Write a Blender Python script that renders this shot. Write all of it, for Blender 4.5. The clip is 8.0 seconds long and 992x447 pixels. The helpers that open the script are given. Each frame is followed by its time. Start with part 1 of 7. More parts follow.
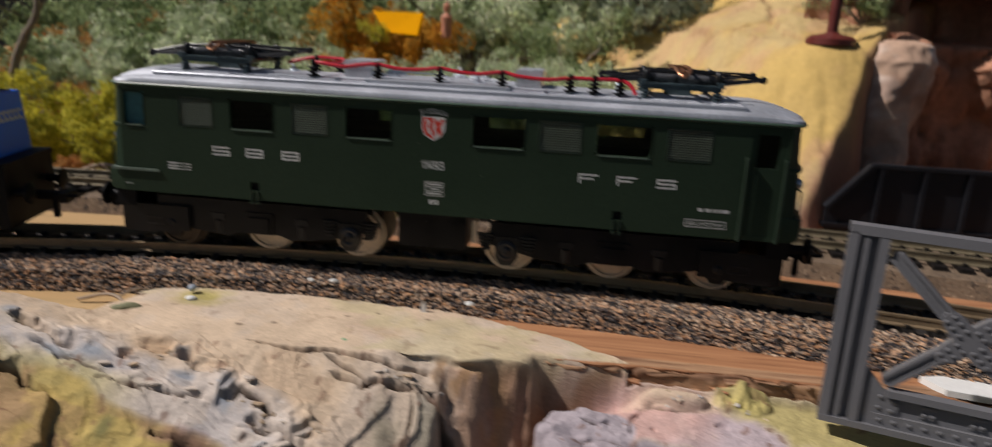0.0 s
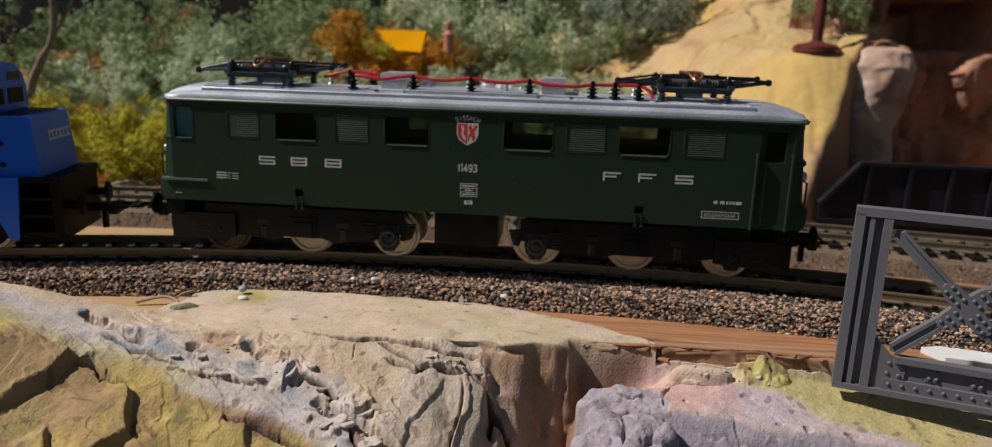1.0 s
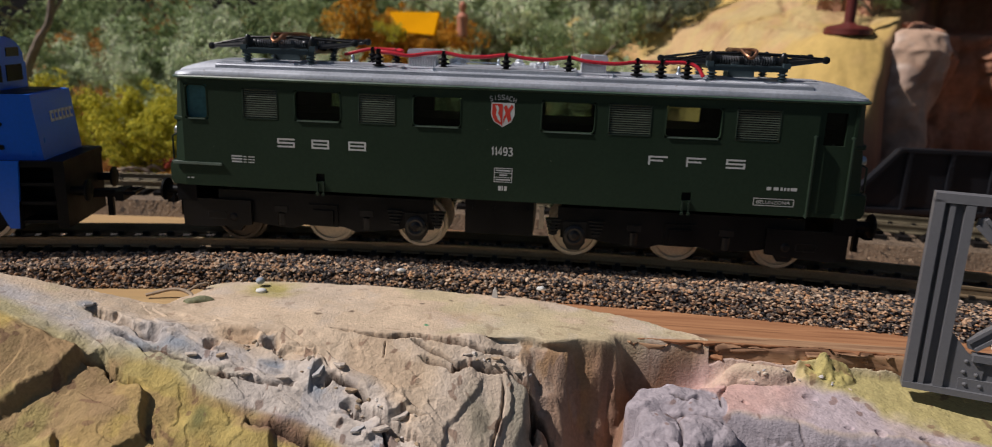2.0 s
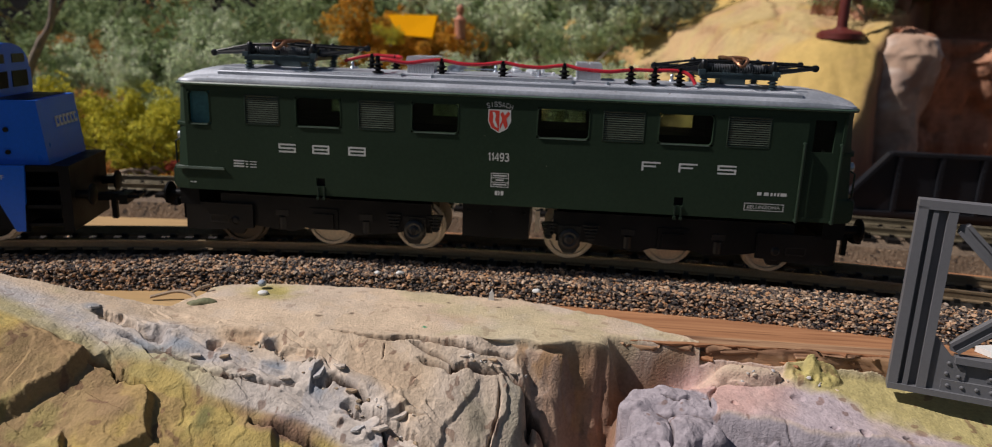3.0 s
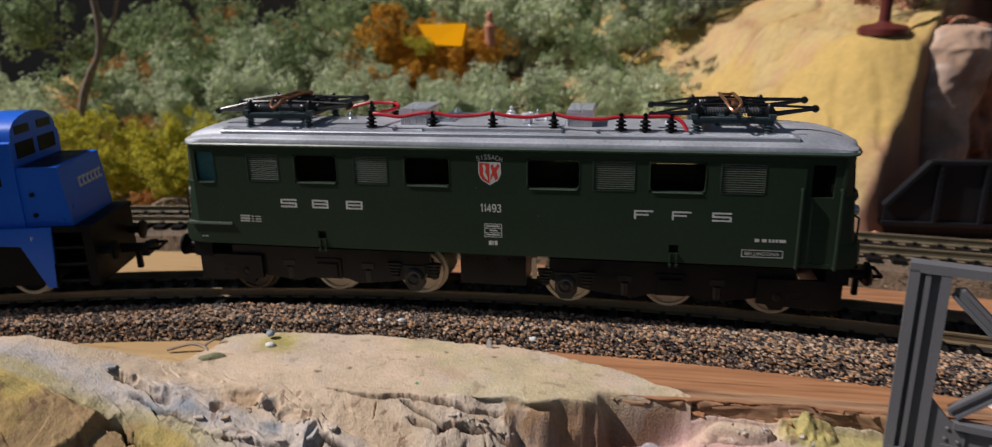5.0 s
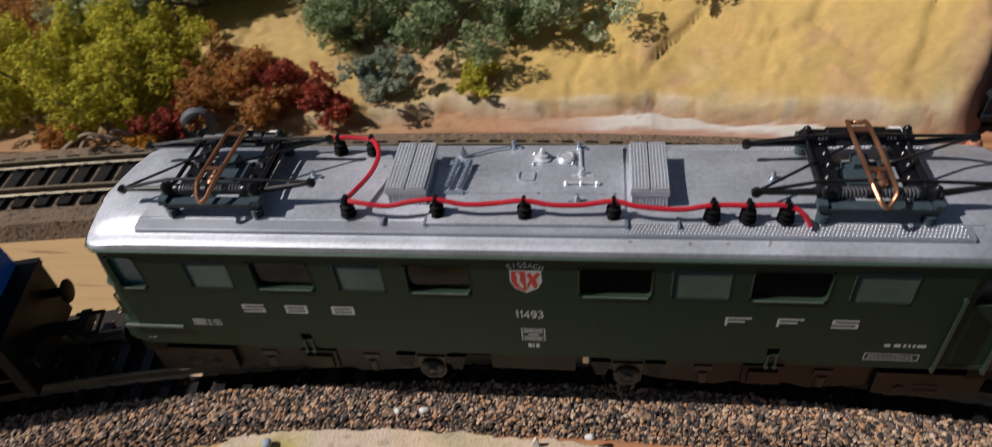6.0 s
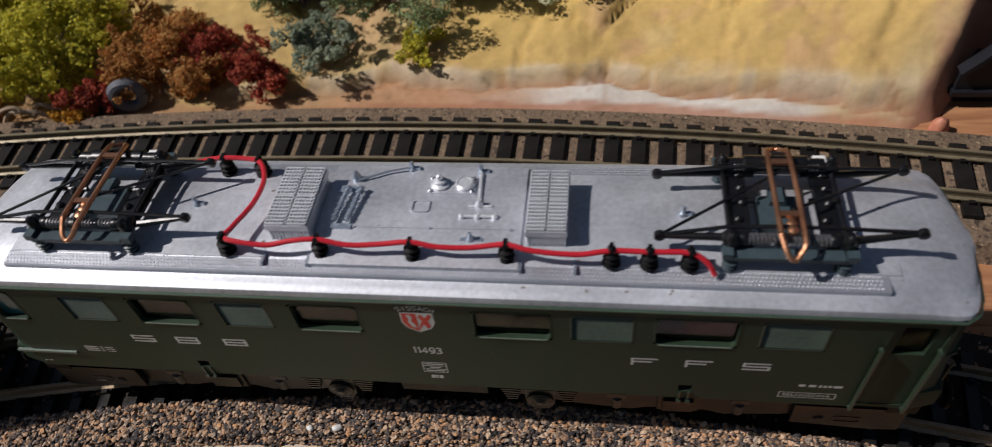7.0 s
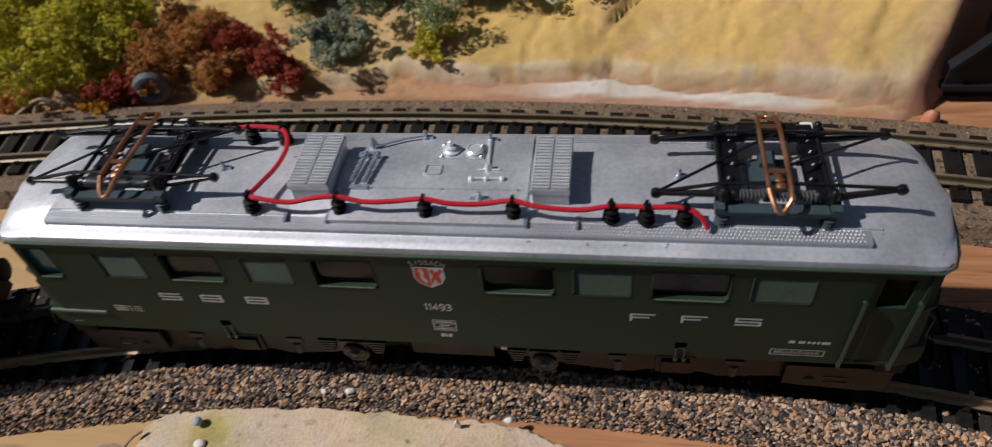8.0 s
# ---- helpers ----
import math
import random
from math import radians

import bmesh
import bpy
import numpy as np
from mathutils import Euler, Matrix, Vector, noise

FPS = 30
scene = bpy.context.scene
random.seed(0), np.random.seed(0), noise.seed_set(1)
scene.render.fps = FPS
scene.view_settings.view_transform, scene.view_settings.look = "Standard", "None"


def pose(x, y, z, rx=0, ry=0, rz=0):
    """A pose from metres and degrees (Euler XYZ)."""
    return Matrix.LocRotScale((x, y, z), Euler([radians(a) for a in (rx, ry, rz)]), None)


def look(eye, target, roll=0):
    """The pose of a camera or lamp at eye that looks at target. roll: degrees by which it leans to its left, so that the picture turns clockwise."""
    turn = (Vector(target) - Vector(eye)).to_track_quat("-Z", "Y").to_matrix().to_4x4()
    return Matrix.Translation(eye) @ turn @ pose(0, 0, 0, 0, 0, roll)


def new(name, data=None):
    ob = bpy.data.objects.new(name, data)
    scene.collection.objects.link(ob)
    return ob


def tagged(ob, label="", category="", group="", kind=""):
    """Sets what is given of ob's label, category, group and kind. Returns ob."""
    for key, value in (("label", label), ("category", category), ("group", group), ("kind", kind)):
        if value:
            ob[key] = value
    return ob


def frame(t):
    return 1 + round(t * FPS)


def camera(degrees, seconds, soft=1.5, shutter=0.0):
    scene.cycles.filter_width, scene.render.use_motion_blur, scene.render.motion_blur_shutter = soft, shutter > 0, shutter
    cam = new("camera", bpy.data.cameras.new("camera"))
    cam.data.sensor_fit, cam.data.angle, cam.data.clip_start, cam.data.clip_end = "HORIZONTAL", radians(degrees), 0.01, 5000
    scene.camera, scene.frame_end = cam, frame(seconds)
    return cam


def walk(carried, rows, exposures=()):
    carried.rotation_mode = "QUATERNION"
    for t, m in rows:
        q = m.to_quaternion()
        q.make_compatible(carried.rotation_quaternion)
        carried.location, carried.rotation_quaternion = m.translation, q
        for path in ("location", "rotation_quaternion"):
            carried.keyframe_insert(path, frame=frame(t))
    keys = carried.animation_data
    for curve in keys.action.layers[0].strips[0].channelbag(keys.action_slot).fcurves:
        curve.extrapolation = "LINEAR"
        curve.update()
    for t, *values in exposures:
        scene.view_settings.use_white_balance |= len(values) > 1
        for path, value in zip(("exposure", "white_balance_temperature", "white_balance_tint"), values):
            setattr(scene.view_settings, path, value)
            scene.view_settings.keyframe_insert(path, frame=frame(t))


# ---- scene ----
# A model railway layout, true size: 1:87 locomotives on 16.5 mm track. Rail heads at z = -0.0015.
cam = camera(67.4, 8.0, 0.5, 0.55)
PATH = [
    (0, (0.04184, -0.21782, 0.06875), (0.01864, -0.02591, 0.01747), 2.98),
    (0.3, (0.02838, -0.22162, 0.06539), (0.00523, -0.02792, 0.02128), 3.01),
    (0.5, (0.02892, -0.22544, 0.06386), (0.00708, -0.03218, 0.01723), 2.17),
    (0.7, (0.02982, -0.23157, 0.06441), (0.01168, -0.03762, 0.01908), 1.87),
    (1, (0.02885, -0.23688, 0.06650), (0.01067, -0.04321, 0.01997), 1.81),
    (1.2, (0.02390, -0.23665, 0.06552), (0.00659, -0.04360, 0.01624), 2.08),
    (1.5, (0.02042, -0.23495, 0.06483), (0.00235, -0.04153, 0.01728), 1.61),
    (1.7, (0.02022, -0.22980, 0.06333), (0.00132, -0.03654, 0.01544), 1.68),
    (2, (0.01611, -0.22369, 0.06170), (-0.00078, -0.03049, 0.01283), 1.96),
    (2.2, (0.01516, -0.22047, 0.06177), (-0.00147, -0.02738, 0.01236), 1.89),
    (3.5, (0.02162, -0.23530, 0.06560), (0.00521, -0.04208, 0.01663), 2.29),
    (3.7, (0.02521, -0.23705, 0.06537), (0.00649, -0.04365, 0.01799), 2.03),
    (4, (0.02390, -0.23325, 0.06508), (0.00759, -0.04009, 0.01585), 2.25),
    (4.2, (0.02614, -0.23101, 0.06504), (0.01003, -0.03787, 0.01568), 2.19),
    (5.3, (0.04044, -0.20233, 0.10077), (0.00059, -0.02040, 0.02787), -2.35),
    (5.4, (0.02873, -0.18876, 0.10622), (-0.00861, -0.01405, 0.01632), -3.50),
    (5.5, (0.02463, -0.16703, 0.11948), (-0.01485, -0.00455, 0.00974), -5.54),
    (5.6, (0.01328, -0.15027, 0.13155), (-0.01504, 0.00439, 0.00794), -5.07),
    (5.7, (0.01354, -0.14249, 0.13399), (-0.01581, 0.01185, 0.01022), -6.00),
    (5.8, (0.01391, -0.13694, 0.14175), (-0.01620, 0.01564, 0.01600), -6.24),
    (5.9, (0.01293, -0.12385, 0.15028), (-0.01498, 0.02003, 0.01419), -6.84),
    (6, (0.01321, -0.12081, 0.15193), (-0.01375, 0.02499, 0.01772), -6.45),
    (6.1, (0.01302, -0.11507, 0.15339), (-0.01246, 0.02913, 0.01717), -6.32),
    (6.3, (0.01431, -0.10465, 0.15398), (-0.01184, 0.02914, 0.00764), -6.21),
    (6.5, (0.01786, -0.09864, 0.15583), (-0.00770, 0.03053, 0.00529), -6.50),
    (6.7, (0.02257, -0.09656, 0.15709), (-0.00226, 0.03325, 0.00698), -6.48),
    (7, (0.03322, -0.09317, 0.15905), (0.00531, 0.03552, 0.00851), -8.02),
    (7.2, (0.03873, -0.09146, 0.16060), (0.00885, 0.03561, 0.00906), -9.25),
    (7.5, (0.04237, -0.09428, 0.15807), (0.01204, 0.03425, 0.00787), -9.30),
    (7.7, (0.04026, -0.09988, 0.15704), (0.01118, 0.03104, 0.00866), -8.38),
    (8, (0.03482, -0.10874, 0.15795), (0.00484, 0.02437, 0.01172), -7.84),
]
walk(cam, [(t, look(eye, target, roll)) for t, eye, target, roll in PATH], [(0.0, 0.02, 6430, 10), (1.5, 0.02, 6330, 10), (4.2, 0.02, 6300, 10), (5.5, 0.02, 6300, 10), (6.5, -0.13, 6300, 10), (8.0, -0.13, 6330, 10)])
# a small lens, focused on the locomotive
cam.data.dof.use_dof = True
cam.data.dof.focus_distance = 0.172
cam.data.dof.aperture_fstop = 20.0

# ---- light ----
SUN_WAY = Vector((0.90, 0.16, -1.0)).normalized()
world = bpy.data.worlds.new("world")
scene.world = world
world.use_nodes = True
wn = world.node_tree.nodes
sky = wn.new("ShaderNodeTexSky")
sky.sky_type = "NISHITA"
sky.sun_disc = False
sky.sun_elevation = math.asin(-SUN_WAY.z)
sky.sun_rotation = math.atan2(-SUN_WAY.x, -SUN_WAY.y)
world.node_tree.links.new(sky.outputs[0], wn["Background"].inputs[0])
wn["Background"].inputs[1].default_value = 0.03
sun_data = bpy.data.lights.new("sun", "SUN")
sun_data.energy, sun_data.angle, sun_data.color = 4.05, radians(1.0), (1.0, 0.92, 0.865)
sun = new("sun", sun_data)
sun.matrix_world = look((-0.5, -0.2, 0.6), tuple(Vector((-0.5, -0.2, 0.6)) + SUN_WAY))

MM = 0.001


# ---- materials ----
def material(name, colour, rough=0.5, metal=0.0, var=0.2, grain=2.0, patch=15.0, bump=0.1, bump_size=None, coat=0.0, spec=0.5, specks=None):
    """A painted, plastic, plaster or metal surface: grain and patch are the sizes in mm of two scales of variation, bump in mm."""
    m = bpy.data.materials.new(name)
    m.use_nodes = True
    nt, n = m.node_tree, m.node_tree.nodes
    p = n["Principled BSDF"]
    co = n.new("ShaderNodeTexCoord")
    fine, broad = n.new("ShaderNodeTexNoise"), n.new("ShaderNodeTexNoise")
    fine.inputs["Scale"].default_value, fine.inputs["Detail"].default_value = 1000.0 / grain, 4.0
    broad.inputs["Scale"].default_value, broad.inputs["Detail"].default_value = 1000.0 / patch, 3.0
    for node in (fine, broad):
        nt.links.new(co.outputs["Object"], node.inputs["Vector"])
    add = n.new("ShaderNodeMath")
    add.operation = "ADD"
    nt.links.new(fine.outputs["Fac"], add.inputs[0])
    nt.links.new(broad.outputs["Fac"], add.inputs[1])
    ramp = n.new("ShaderNodeMapRange")
    ramp.inputs["From Min"].default_value, ramp.inputs["From Max"].default_value = 0.6, 1.4
    ramp.inputs["To Min"].default_value, ramp.inputs["To Max"].default_value = 1.0 - var, 1.0 + var
    nt.links.new(add.outputs[0], ramp.inputs["Value"])
    mul = n.new("ShaderNodeVectorMath")
    mul.operation = "SCALE"
    nt.links.new(ramp.outputs[0], mul.inputs["Scale"])
    if colour is None:
        at = n.new("ShaderNodeVertexColor")
        at.layer_name = "paint"
        nt.links.new(at.outputs["Color"], mul.inputs[0])
    elif isinstance(colour[0], tuple):
        pick = n.new("ShaderNodeNewGeometry")
        cr = n.new("ShaderNodeValToRGB")
        cr.color_ramp.interpolation = "CONSTANT"
        while len(cr.color_ramp.elements) < len(colour):
            cr.color_ramp.elements.new(0.5)
        for i, c in enumerate(colour):
            cr.color_ramp.elements[i].position = i / len(colour)
            cr.color_ramp.elements[i].color = (*c, 1.0)
        nt.links.new(pick.outputs["Random Per Island"], cr.inputs[0])
        nt.links.new(cr.outputs[0], mul.inputs[0])
    else:
        mul.inputs[0].default_value = colour
    out = mul.outputs[0]
    for tone, size, cut in specks or ():
        # dust and small marks of another tone
        spot, gate, over = n.new("ShaderNodeTexNoise"), n.new("ShaderNodeMapRange"), n.new("ShaderNodeMixRGB")
        spot.inputs["Scale"].default_value, spot.inputs["Detail"].default_value = 1000.0 / size, 2.0
        gate.inputs["From Min"].default_value, gate.inputs["From Max"].default_value = cut, cut + 0.04
        over.inputs[2].default_value = (*tone, 1.0)
        nt.links.new(co.outputs["Object"], spot.inputs["Vector"])
        nt.links.new(spot.outputs["Fac"], gate.inputs["Value"])
        nt.links.new(gate.outputs[0], over.inputs[0])
        nt.links.new(out, over.inputs[1])
        out = over.outputs[0]
    nt.links.new(out, p.inputs["Base Color"])
    rr = n.new("ShaderNodeMapRange")
    rr.inputs["From Min"].default_value, rr.inputs["From Max"].default_value = 0.3, 0.7
    rr.inputs["To Min"].default_value, rr.inputs["To Max"].default_value = max(0.05, rough - 0.08), min(1.0, rough + 0.08)
    nt.links.new(broad.outputs["Fac"], rr.inputs["Value"])
    nt.links.new(rr.outputs[0], p.inputs["Roughness"])
    p.inputs["Metallic"].default_value = metal
    p.inputs["Coat Weight"].default_value = coat
    p.inputs["Specular IOR Level"].default_value = spec
    if bump:
        src = fine
        if bump_size:
            src = n.new("ShaderNodeTexNoise")
            src.inputs["Scale"].default_value, src.inputs["Detail"].default_value = 1000.0 / bump_size, 6.0
            nt.links.new(co.outputs["Object"], src.inputs["Vector"])
        b = n.new("ShaderNodeBump")
        b.inputs["Distance"].default_value, b.inputs["Strength"].default_value = bump * MM, 1.0
        nt.links.new(src.outputs["Fac"], b.inputs["Height"])
        nt.links.new(b.outputs[0], p.inputs["Normal"])
    return m


def glass_material(name, tint):
    m = bpy.data.materials.new(name)
    m.use_nodes = True
    nt, n = m.node_tree, m.node_tree.nodes
    clear, gloss, mix, fres = n.new("ShaderNodeBsdfTransparent"), n.new("ShaderNodeBsdfGlossy"), n.new("ShaderNodeMixShader"), n.new("ShaderNodeFresnel")
    clear.inputs[0].default_value = (*tint, 1.0)
    gloss.inputs["Roughness"].default_value = 0.08
    fres.inputs["IOR"].default_value = 1.45
    nt.links.new(fres.outputs[0], mix.inputs[0])
    nt.links.new(clear.outputs[0], mix.inputs[1])
    nt.links.new(gloss.outputs[0], mix.inputs[2])
    nt.links.new(mix.outputs[0], n["Material Output"].inputs[0])
    return m


def wood_material(name, light, dark):
    m = bpy.data.materials.new(name)
    m.use_nodes = True
    nt, n = m.node_tree, m.node_tree.nodes
    p = n["Principled BSDF"]
    co, mp, no, cr, b = n.new("ShaderNodeTexCoord"), n.new("ShaderNodeMapping"), n.new("ShaderNodeTexNoise"), n.new("ShaderNodeValToRGB"), n.new("ShaderNodeBump")
    mp.inputs["Scale"].default_value = (30.0, 420.0, 420.0)
    no.inputs["Scale"].default_value, no.inputs["Detail"].default_value = 1.0, 8.0
    no.inputs["Distortion"].default_value = 0.6
    cr.color_ramp.elements[0].position, cr.color_ramp.elements[1].position = 0.3, 0.7
    cr.color_ramp.elements[0].color, cr.color_ramp.elements[1].color = (*dark, 1.0), (*light, 1.0)
    b.inputs["Distance"].default_value = 0.25 * MM
    nt.links.new(co.outputs["Object"], mp.inputs[0])
    nt.links.new(mp.outputs[0], no.inputs["Vector"])
    nt.links.new(no.outputs["Fac"], cr.inputs[0])
    # dark splits along the grain
    mp2, no2, cr2, mix = n.new("ShaderNodeMapping"), n.new("ShaderNodeTexNoise"), n.new("ShaderNodeValToRGB"), n.new("ShaderNodeMixRGB")
    mp2.inputs["Scale"].default_value = (22.0, 330.0, 330.0)
    mp2.inputs["Rotation"].default_value = (0.0, 0.0, 0.06)
    no2.inputs["Scale"].default_value, no2.inputs["Detail"].default_value = 1.0, 5.0
    cr2.color_ramp.elements[0].position, cr2.color_ramp.elements[1].position = 0.60, 0.68
    cr2.color_ramp.elements[0].color, cr2.color_ramp.elements[1].color = (1, 1, 1, 1), (0.42, 0.36, 0.32, 1)
    mix.blend_type = "MULTIPLY"
    mix.inputs[0].default_value = 0.8
    # a wash of pale ochre paint over the left stretch
    sep, mr, wash, tan = n.new("ShaderNodeSeparateXYZ"), n.new("ShaderNodeMapRange"), n.new("ShaderNodeTexNoise"), n.new("ShaderNodeMixRGB")
    wash.inputs["Scale"].default_value, wash.inputs["Detail"].default_value = 60.0, 4.0
    add = n.new("ShaderNodeMath")
    add.operation, add.inputs[1].default_value = "MULTIPLY_ADD", 0.06
    mr.inputs["From Min"].default_value, mr.inputs["From Max"].default_value = -0.045, -0.015
    mr.inputs["To Min"].default_value, mr.inputs["To Max"].default_value = 0.75, 0.0
    tan.inputs[2].default_value = (0.50, 0.34, 0.15, 1)
    nt.links.new(co.outputs["Object"], mp2.inputs[0])
    nt.links.new(mp2.outputs[0], no2.inputs["Vector"])
    nt.links.new(no2.outputs["Fac"], cr2.inputs[0])
    nt.links.new(co.outputs["Object"], sep.inputs[0])
    nt.links.new(co.outputs["Object"], wash.inputs["Vector"])
    nt.links.new(wash.outputs["Fac"], add.inputs[0])
    nt.links.new(sep.outputs["X"], add.inputs[2])
    nt.links.new(add.outputs[0], mr.inputs["Value"])
    nt.links.new(mr.outputs[0], tan.inputs[0])
    nt.links.new(cr.outputs[0], tan.inputs[1])
    nt.links.new(tan.outputs[0], mix.inputs[1])
    nt.links.new(cr2.outputs[0], mix.inputs[2])
    nt.links.new(mix.outputs[0], p.inputs["Base Color"])
    nt.links.new(no.outputs["Fac"], b.inputs["Height"])
    nt.links.new(b.outputs[0], p.inputs["Normal"])
    p.inputs["Roughness"].default_value = 0.75
    return m


M_GREEN = material("green_paint", (0.0235, 0.041, 0.0245), 0.48, 0, 0.14, 0.8, 30, 0.012, spec=0.17, specks=(((0.16, 0.16, 0.13), 1.7, 0.78),))
M_GREEN_RIM = material("green_rim", (0.021, 0.036, 0.023), 0.4, 0, 0.2, 0.8, 12, 0.01)
M_GLOSSBLACK = material("glossy_black_plastic", (0.006, 0.006, 0.007), 0.34, 0, 0.3, 1.0, 9, 0.03, spec=0.6)
# paler than the body: the sun the slats catch is in this colour
M_LOUVRE = material("louvre_green", (0.11, 0.135, 0.105), 0.5, 0, 0.2, 0.8, 9, 0.01, spec=0.2)
M_GUTTER = material("gutter_green", (0.055, 0.095, 0.065), 0.4, 0, 0.25, 0.8, 12, 0.01)
M_TRIM = material("pale_green_edge", (0.13, 0.17, 0.14), 0.4, 0, 0.3, 0.8, 9, 0.01)
M_CABTEAL = material("teal_plastic", (0.06, 0.36, 0.42), 0.4, 0, 0.15, 1.0, 9, 0.01)
M_SILVER = material("silver_paint", (0.54, 0.56, 0.61), 0.52, 0.6, 0.22, 1.0, 14, 0.03, specks=(((0.20, 0.16, 0.13), 2.3, 0.73), ((0.75, 0.75, 0.74), 1.6, 0.76)))
M_SILVER_DARK = material("silver_tread", (0.44, 0.46, 0.51), 0.44, 0.65, 0.15, 0.8, 15, 0.05)
M_VENT = material("vent_metal", (0.72, 0.74, 0.78), 0.38, 0.45, 0.12, 1.0, 8, 0.02)
M_DARKVENT = material("shaded_vent_metal", (0.07, 0.075, 0.085), 0.6, 0.2, 0.12, 1.0, 8, 0.02)
M_BLACK = material("black_plastic", (0.005, 0.005, 0.006), 0.5, 0, 0.3, 1.0, 9, 0.02, spec=0.16)
M_DARK = material("dark_grey_plastic", (0.0065, 0.006, 0.0065), 0.36, 0, 0.35, 1.2, 9, 0.05, spec=0.3)
M_BROWNPL = material("dark_brown_plastic", (0.015, 0.014, 0.0135), 0.36, 0, 0.35, 1.2, 9, 0.05, spec=0.45)
M_TEAL = material("slate_plastic", (0.045, 0.07, 0.082), 0.42, 0, 0.2, 1.0, 9, 0.02)
M_STEEL = material("bright_steel", (0.55, 0.57, 0.60), 0.3, 0.9, 0.15, 0.6, 6, 0.01)
M_BLUESTEEL = material("bluish_steel", (0.42, 0.48, 0.56), 0.35, 0.7, 0.15, 0.6, 6, 0.01)
M_SPRING = material("spring_steel", (0.22, 0.22, 0.23), 0.35, 0.7, 0.2, 0.6, 6, 0.01)
M_COPPER = material("copper", (0.44, 0.215, 0.12), 0.4, 0.85, 0.25, 0.6, 7, 0.02)
M_RED = material("red_cable", (0.52, 0.018, 0.032), 0.33, 0, 0.12, 0.8, 9, 0.01)
M_TREAD = material("wheel_metal", (0.74, 0.61, 0.46), 0.45, 0.35, 0.2, 0.7, 5, 0.02)
# darker copy of the wheel metal, for the leftmost wheels
M_TREAD_DARK = material("dark_wheel_metal", (0.10, 0.075, 0.05), 0.45, 0.4, 0.3, 0.7, 5, 0.02)
M_RAIL = material("rail_metal", (0.32, 0.235, 0.145), 0.4, 0.55, 0.3, 0.6, 8, 0.03)
M_WHITE = material("white_print", (0.62, 0.63, 0.62), 0.5, 0, 0.15, 0.4, 5, 0.0)
M_SHIELD_RED = material("red_print", (0.62, 0.05, 0.03), 0.5, 0, 0.12, 0.4, 5, 0.0)
M_GLASS = glass_material("window_glass", (0.60, 0.64, 0.60))
# opaque pane that carries the colour of the lit teal cab behind it
M_CABPANE = material("lit_cab_pane", (0.045, 0.145, 0.17), 0.16, 0, 0.3, 1.0, 5, 0.0)
M_BLUE = material("blue_plastic", (0.009, 0.14, 0.78), 0.35, 0, 0.1, 1.0, 20, 0.015)
M_GREY = material("grey_plastic", (0.145, 0.145, 0.155), 0.5, 0, 0.08, 0.8, 20, 0.03)
M_SLEEPER = material("sleeper_plastic", (0.014, 0.013, 0.012), 0.4, 0, 0.4, 0.9, 6, 0.05)
M_SLEEPER_B = material("sleeper_brown", (0.011, 0.0095, 0.009), 0.6, 0, 0.35, 0.9, 6, 0.05, spec=0.2)
M_GRAIN = material("cork_grains", ((0.50, 0.31, 0.19), (0.12, 0.085, 0.07), (0.40, 0.25, 0.15), (0.05, 0.042, 0.042), (0.25, 0.16, 0.10), (0.33, 0.26, 0.20), (0.58, 0.42, 0.29), (0.028, 0.025, 0.027), (0.48, 0.26, 0.13), (0.08, 0.066, 0.06), (0.035, 0.03, 0.032), (0.19, 0.13, 0.09)), 0.8, 0, 0.25, 0.5, 6, 0.05)
M_CORKBED = material("dark_cork", (0.022, 0.017, 0.014), 0.9, 0, 0.6, 0.9, 4, 0.5)
M_CORK = material("brown_cork", (0.165, 0.115, 0.074), 0.9, 0, 0.5, 1.1, 14, 0.6, specks=(((0.05, 0.035, 0.025), 2.0, 0.60), ((0.36, 0.26, 0.17), 1.6, 0.66)))
M_RAIL_B = material("dull_rail", (0.20, 0.165, 0.105), 0.5, 0.35, 0.3, 0.6, 8, 0.03)
M_WOOD = wood_material("board_wood", (0.46, 0.225, 0.105), (0.27, 0.115, 0.05))
M_TORN = wood_material("torn_plywood", (0.50, 0.30, 0.165), (0.17, 0.08, 0.042))
M_PLASTER = material("painted_plaster", None, 0.88, 0, 0.22, 0.9, 7, 0.26, 0.6, spec=0.18)
M_CRUMB = material("plaster_crumb", ((0.58, 0.52, 0.46), (0.52, 0.42, 0.32), (0.60, 0.56, 0.52), (0.40, 0.30, 0.20), (0.56, 0.47, 0.37), (0.47, 0.46, 0.47)), 0.85, 0, 0.2, 0.8, 5, 0.1, spec=0.25)
M_ROCK = material("painted_rock", None, 0.85, 0, 0.12, 2.5, 20, 0.28, 4.0, spec=0.3)
M_BROWNROCK = material("brown_rock", (0.42, 0.215, 0.135), 0.9, 0, 0.35, 4.0, 30, 1.2, 8.0, spec=0.2)
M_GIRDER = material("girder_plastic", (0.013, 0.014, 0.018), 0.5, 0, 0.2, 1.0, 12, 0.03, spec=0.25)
M_REDBROWN = material("redbrown_plastic", (0.12, 0.022, 0.018), 0.45, 0, 0.2, 1.0, 9, 0.03)
M_ORANGE = material("orange_card", (0.92, 0.40, 0.002), 0.9, 0, 0.06, 1.0, 15, 0.02, spec=0.05)
M_SKIN = material("terracotta_paint", (0.50, 0.20, 0.12), 0.6, 0, 0.2, 1.0, 6, 0.02)
M_TYRE = material("grey_rubber", (0.12, 0.13, 0.15), 0.6, 0, 0.2, 1.0, 6, 0.03)
M_TWIG = material("pale_twig", (0.36, 0.27, 0.19), 0.8, 0, 0.3, 1.0, 9, 0.2)
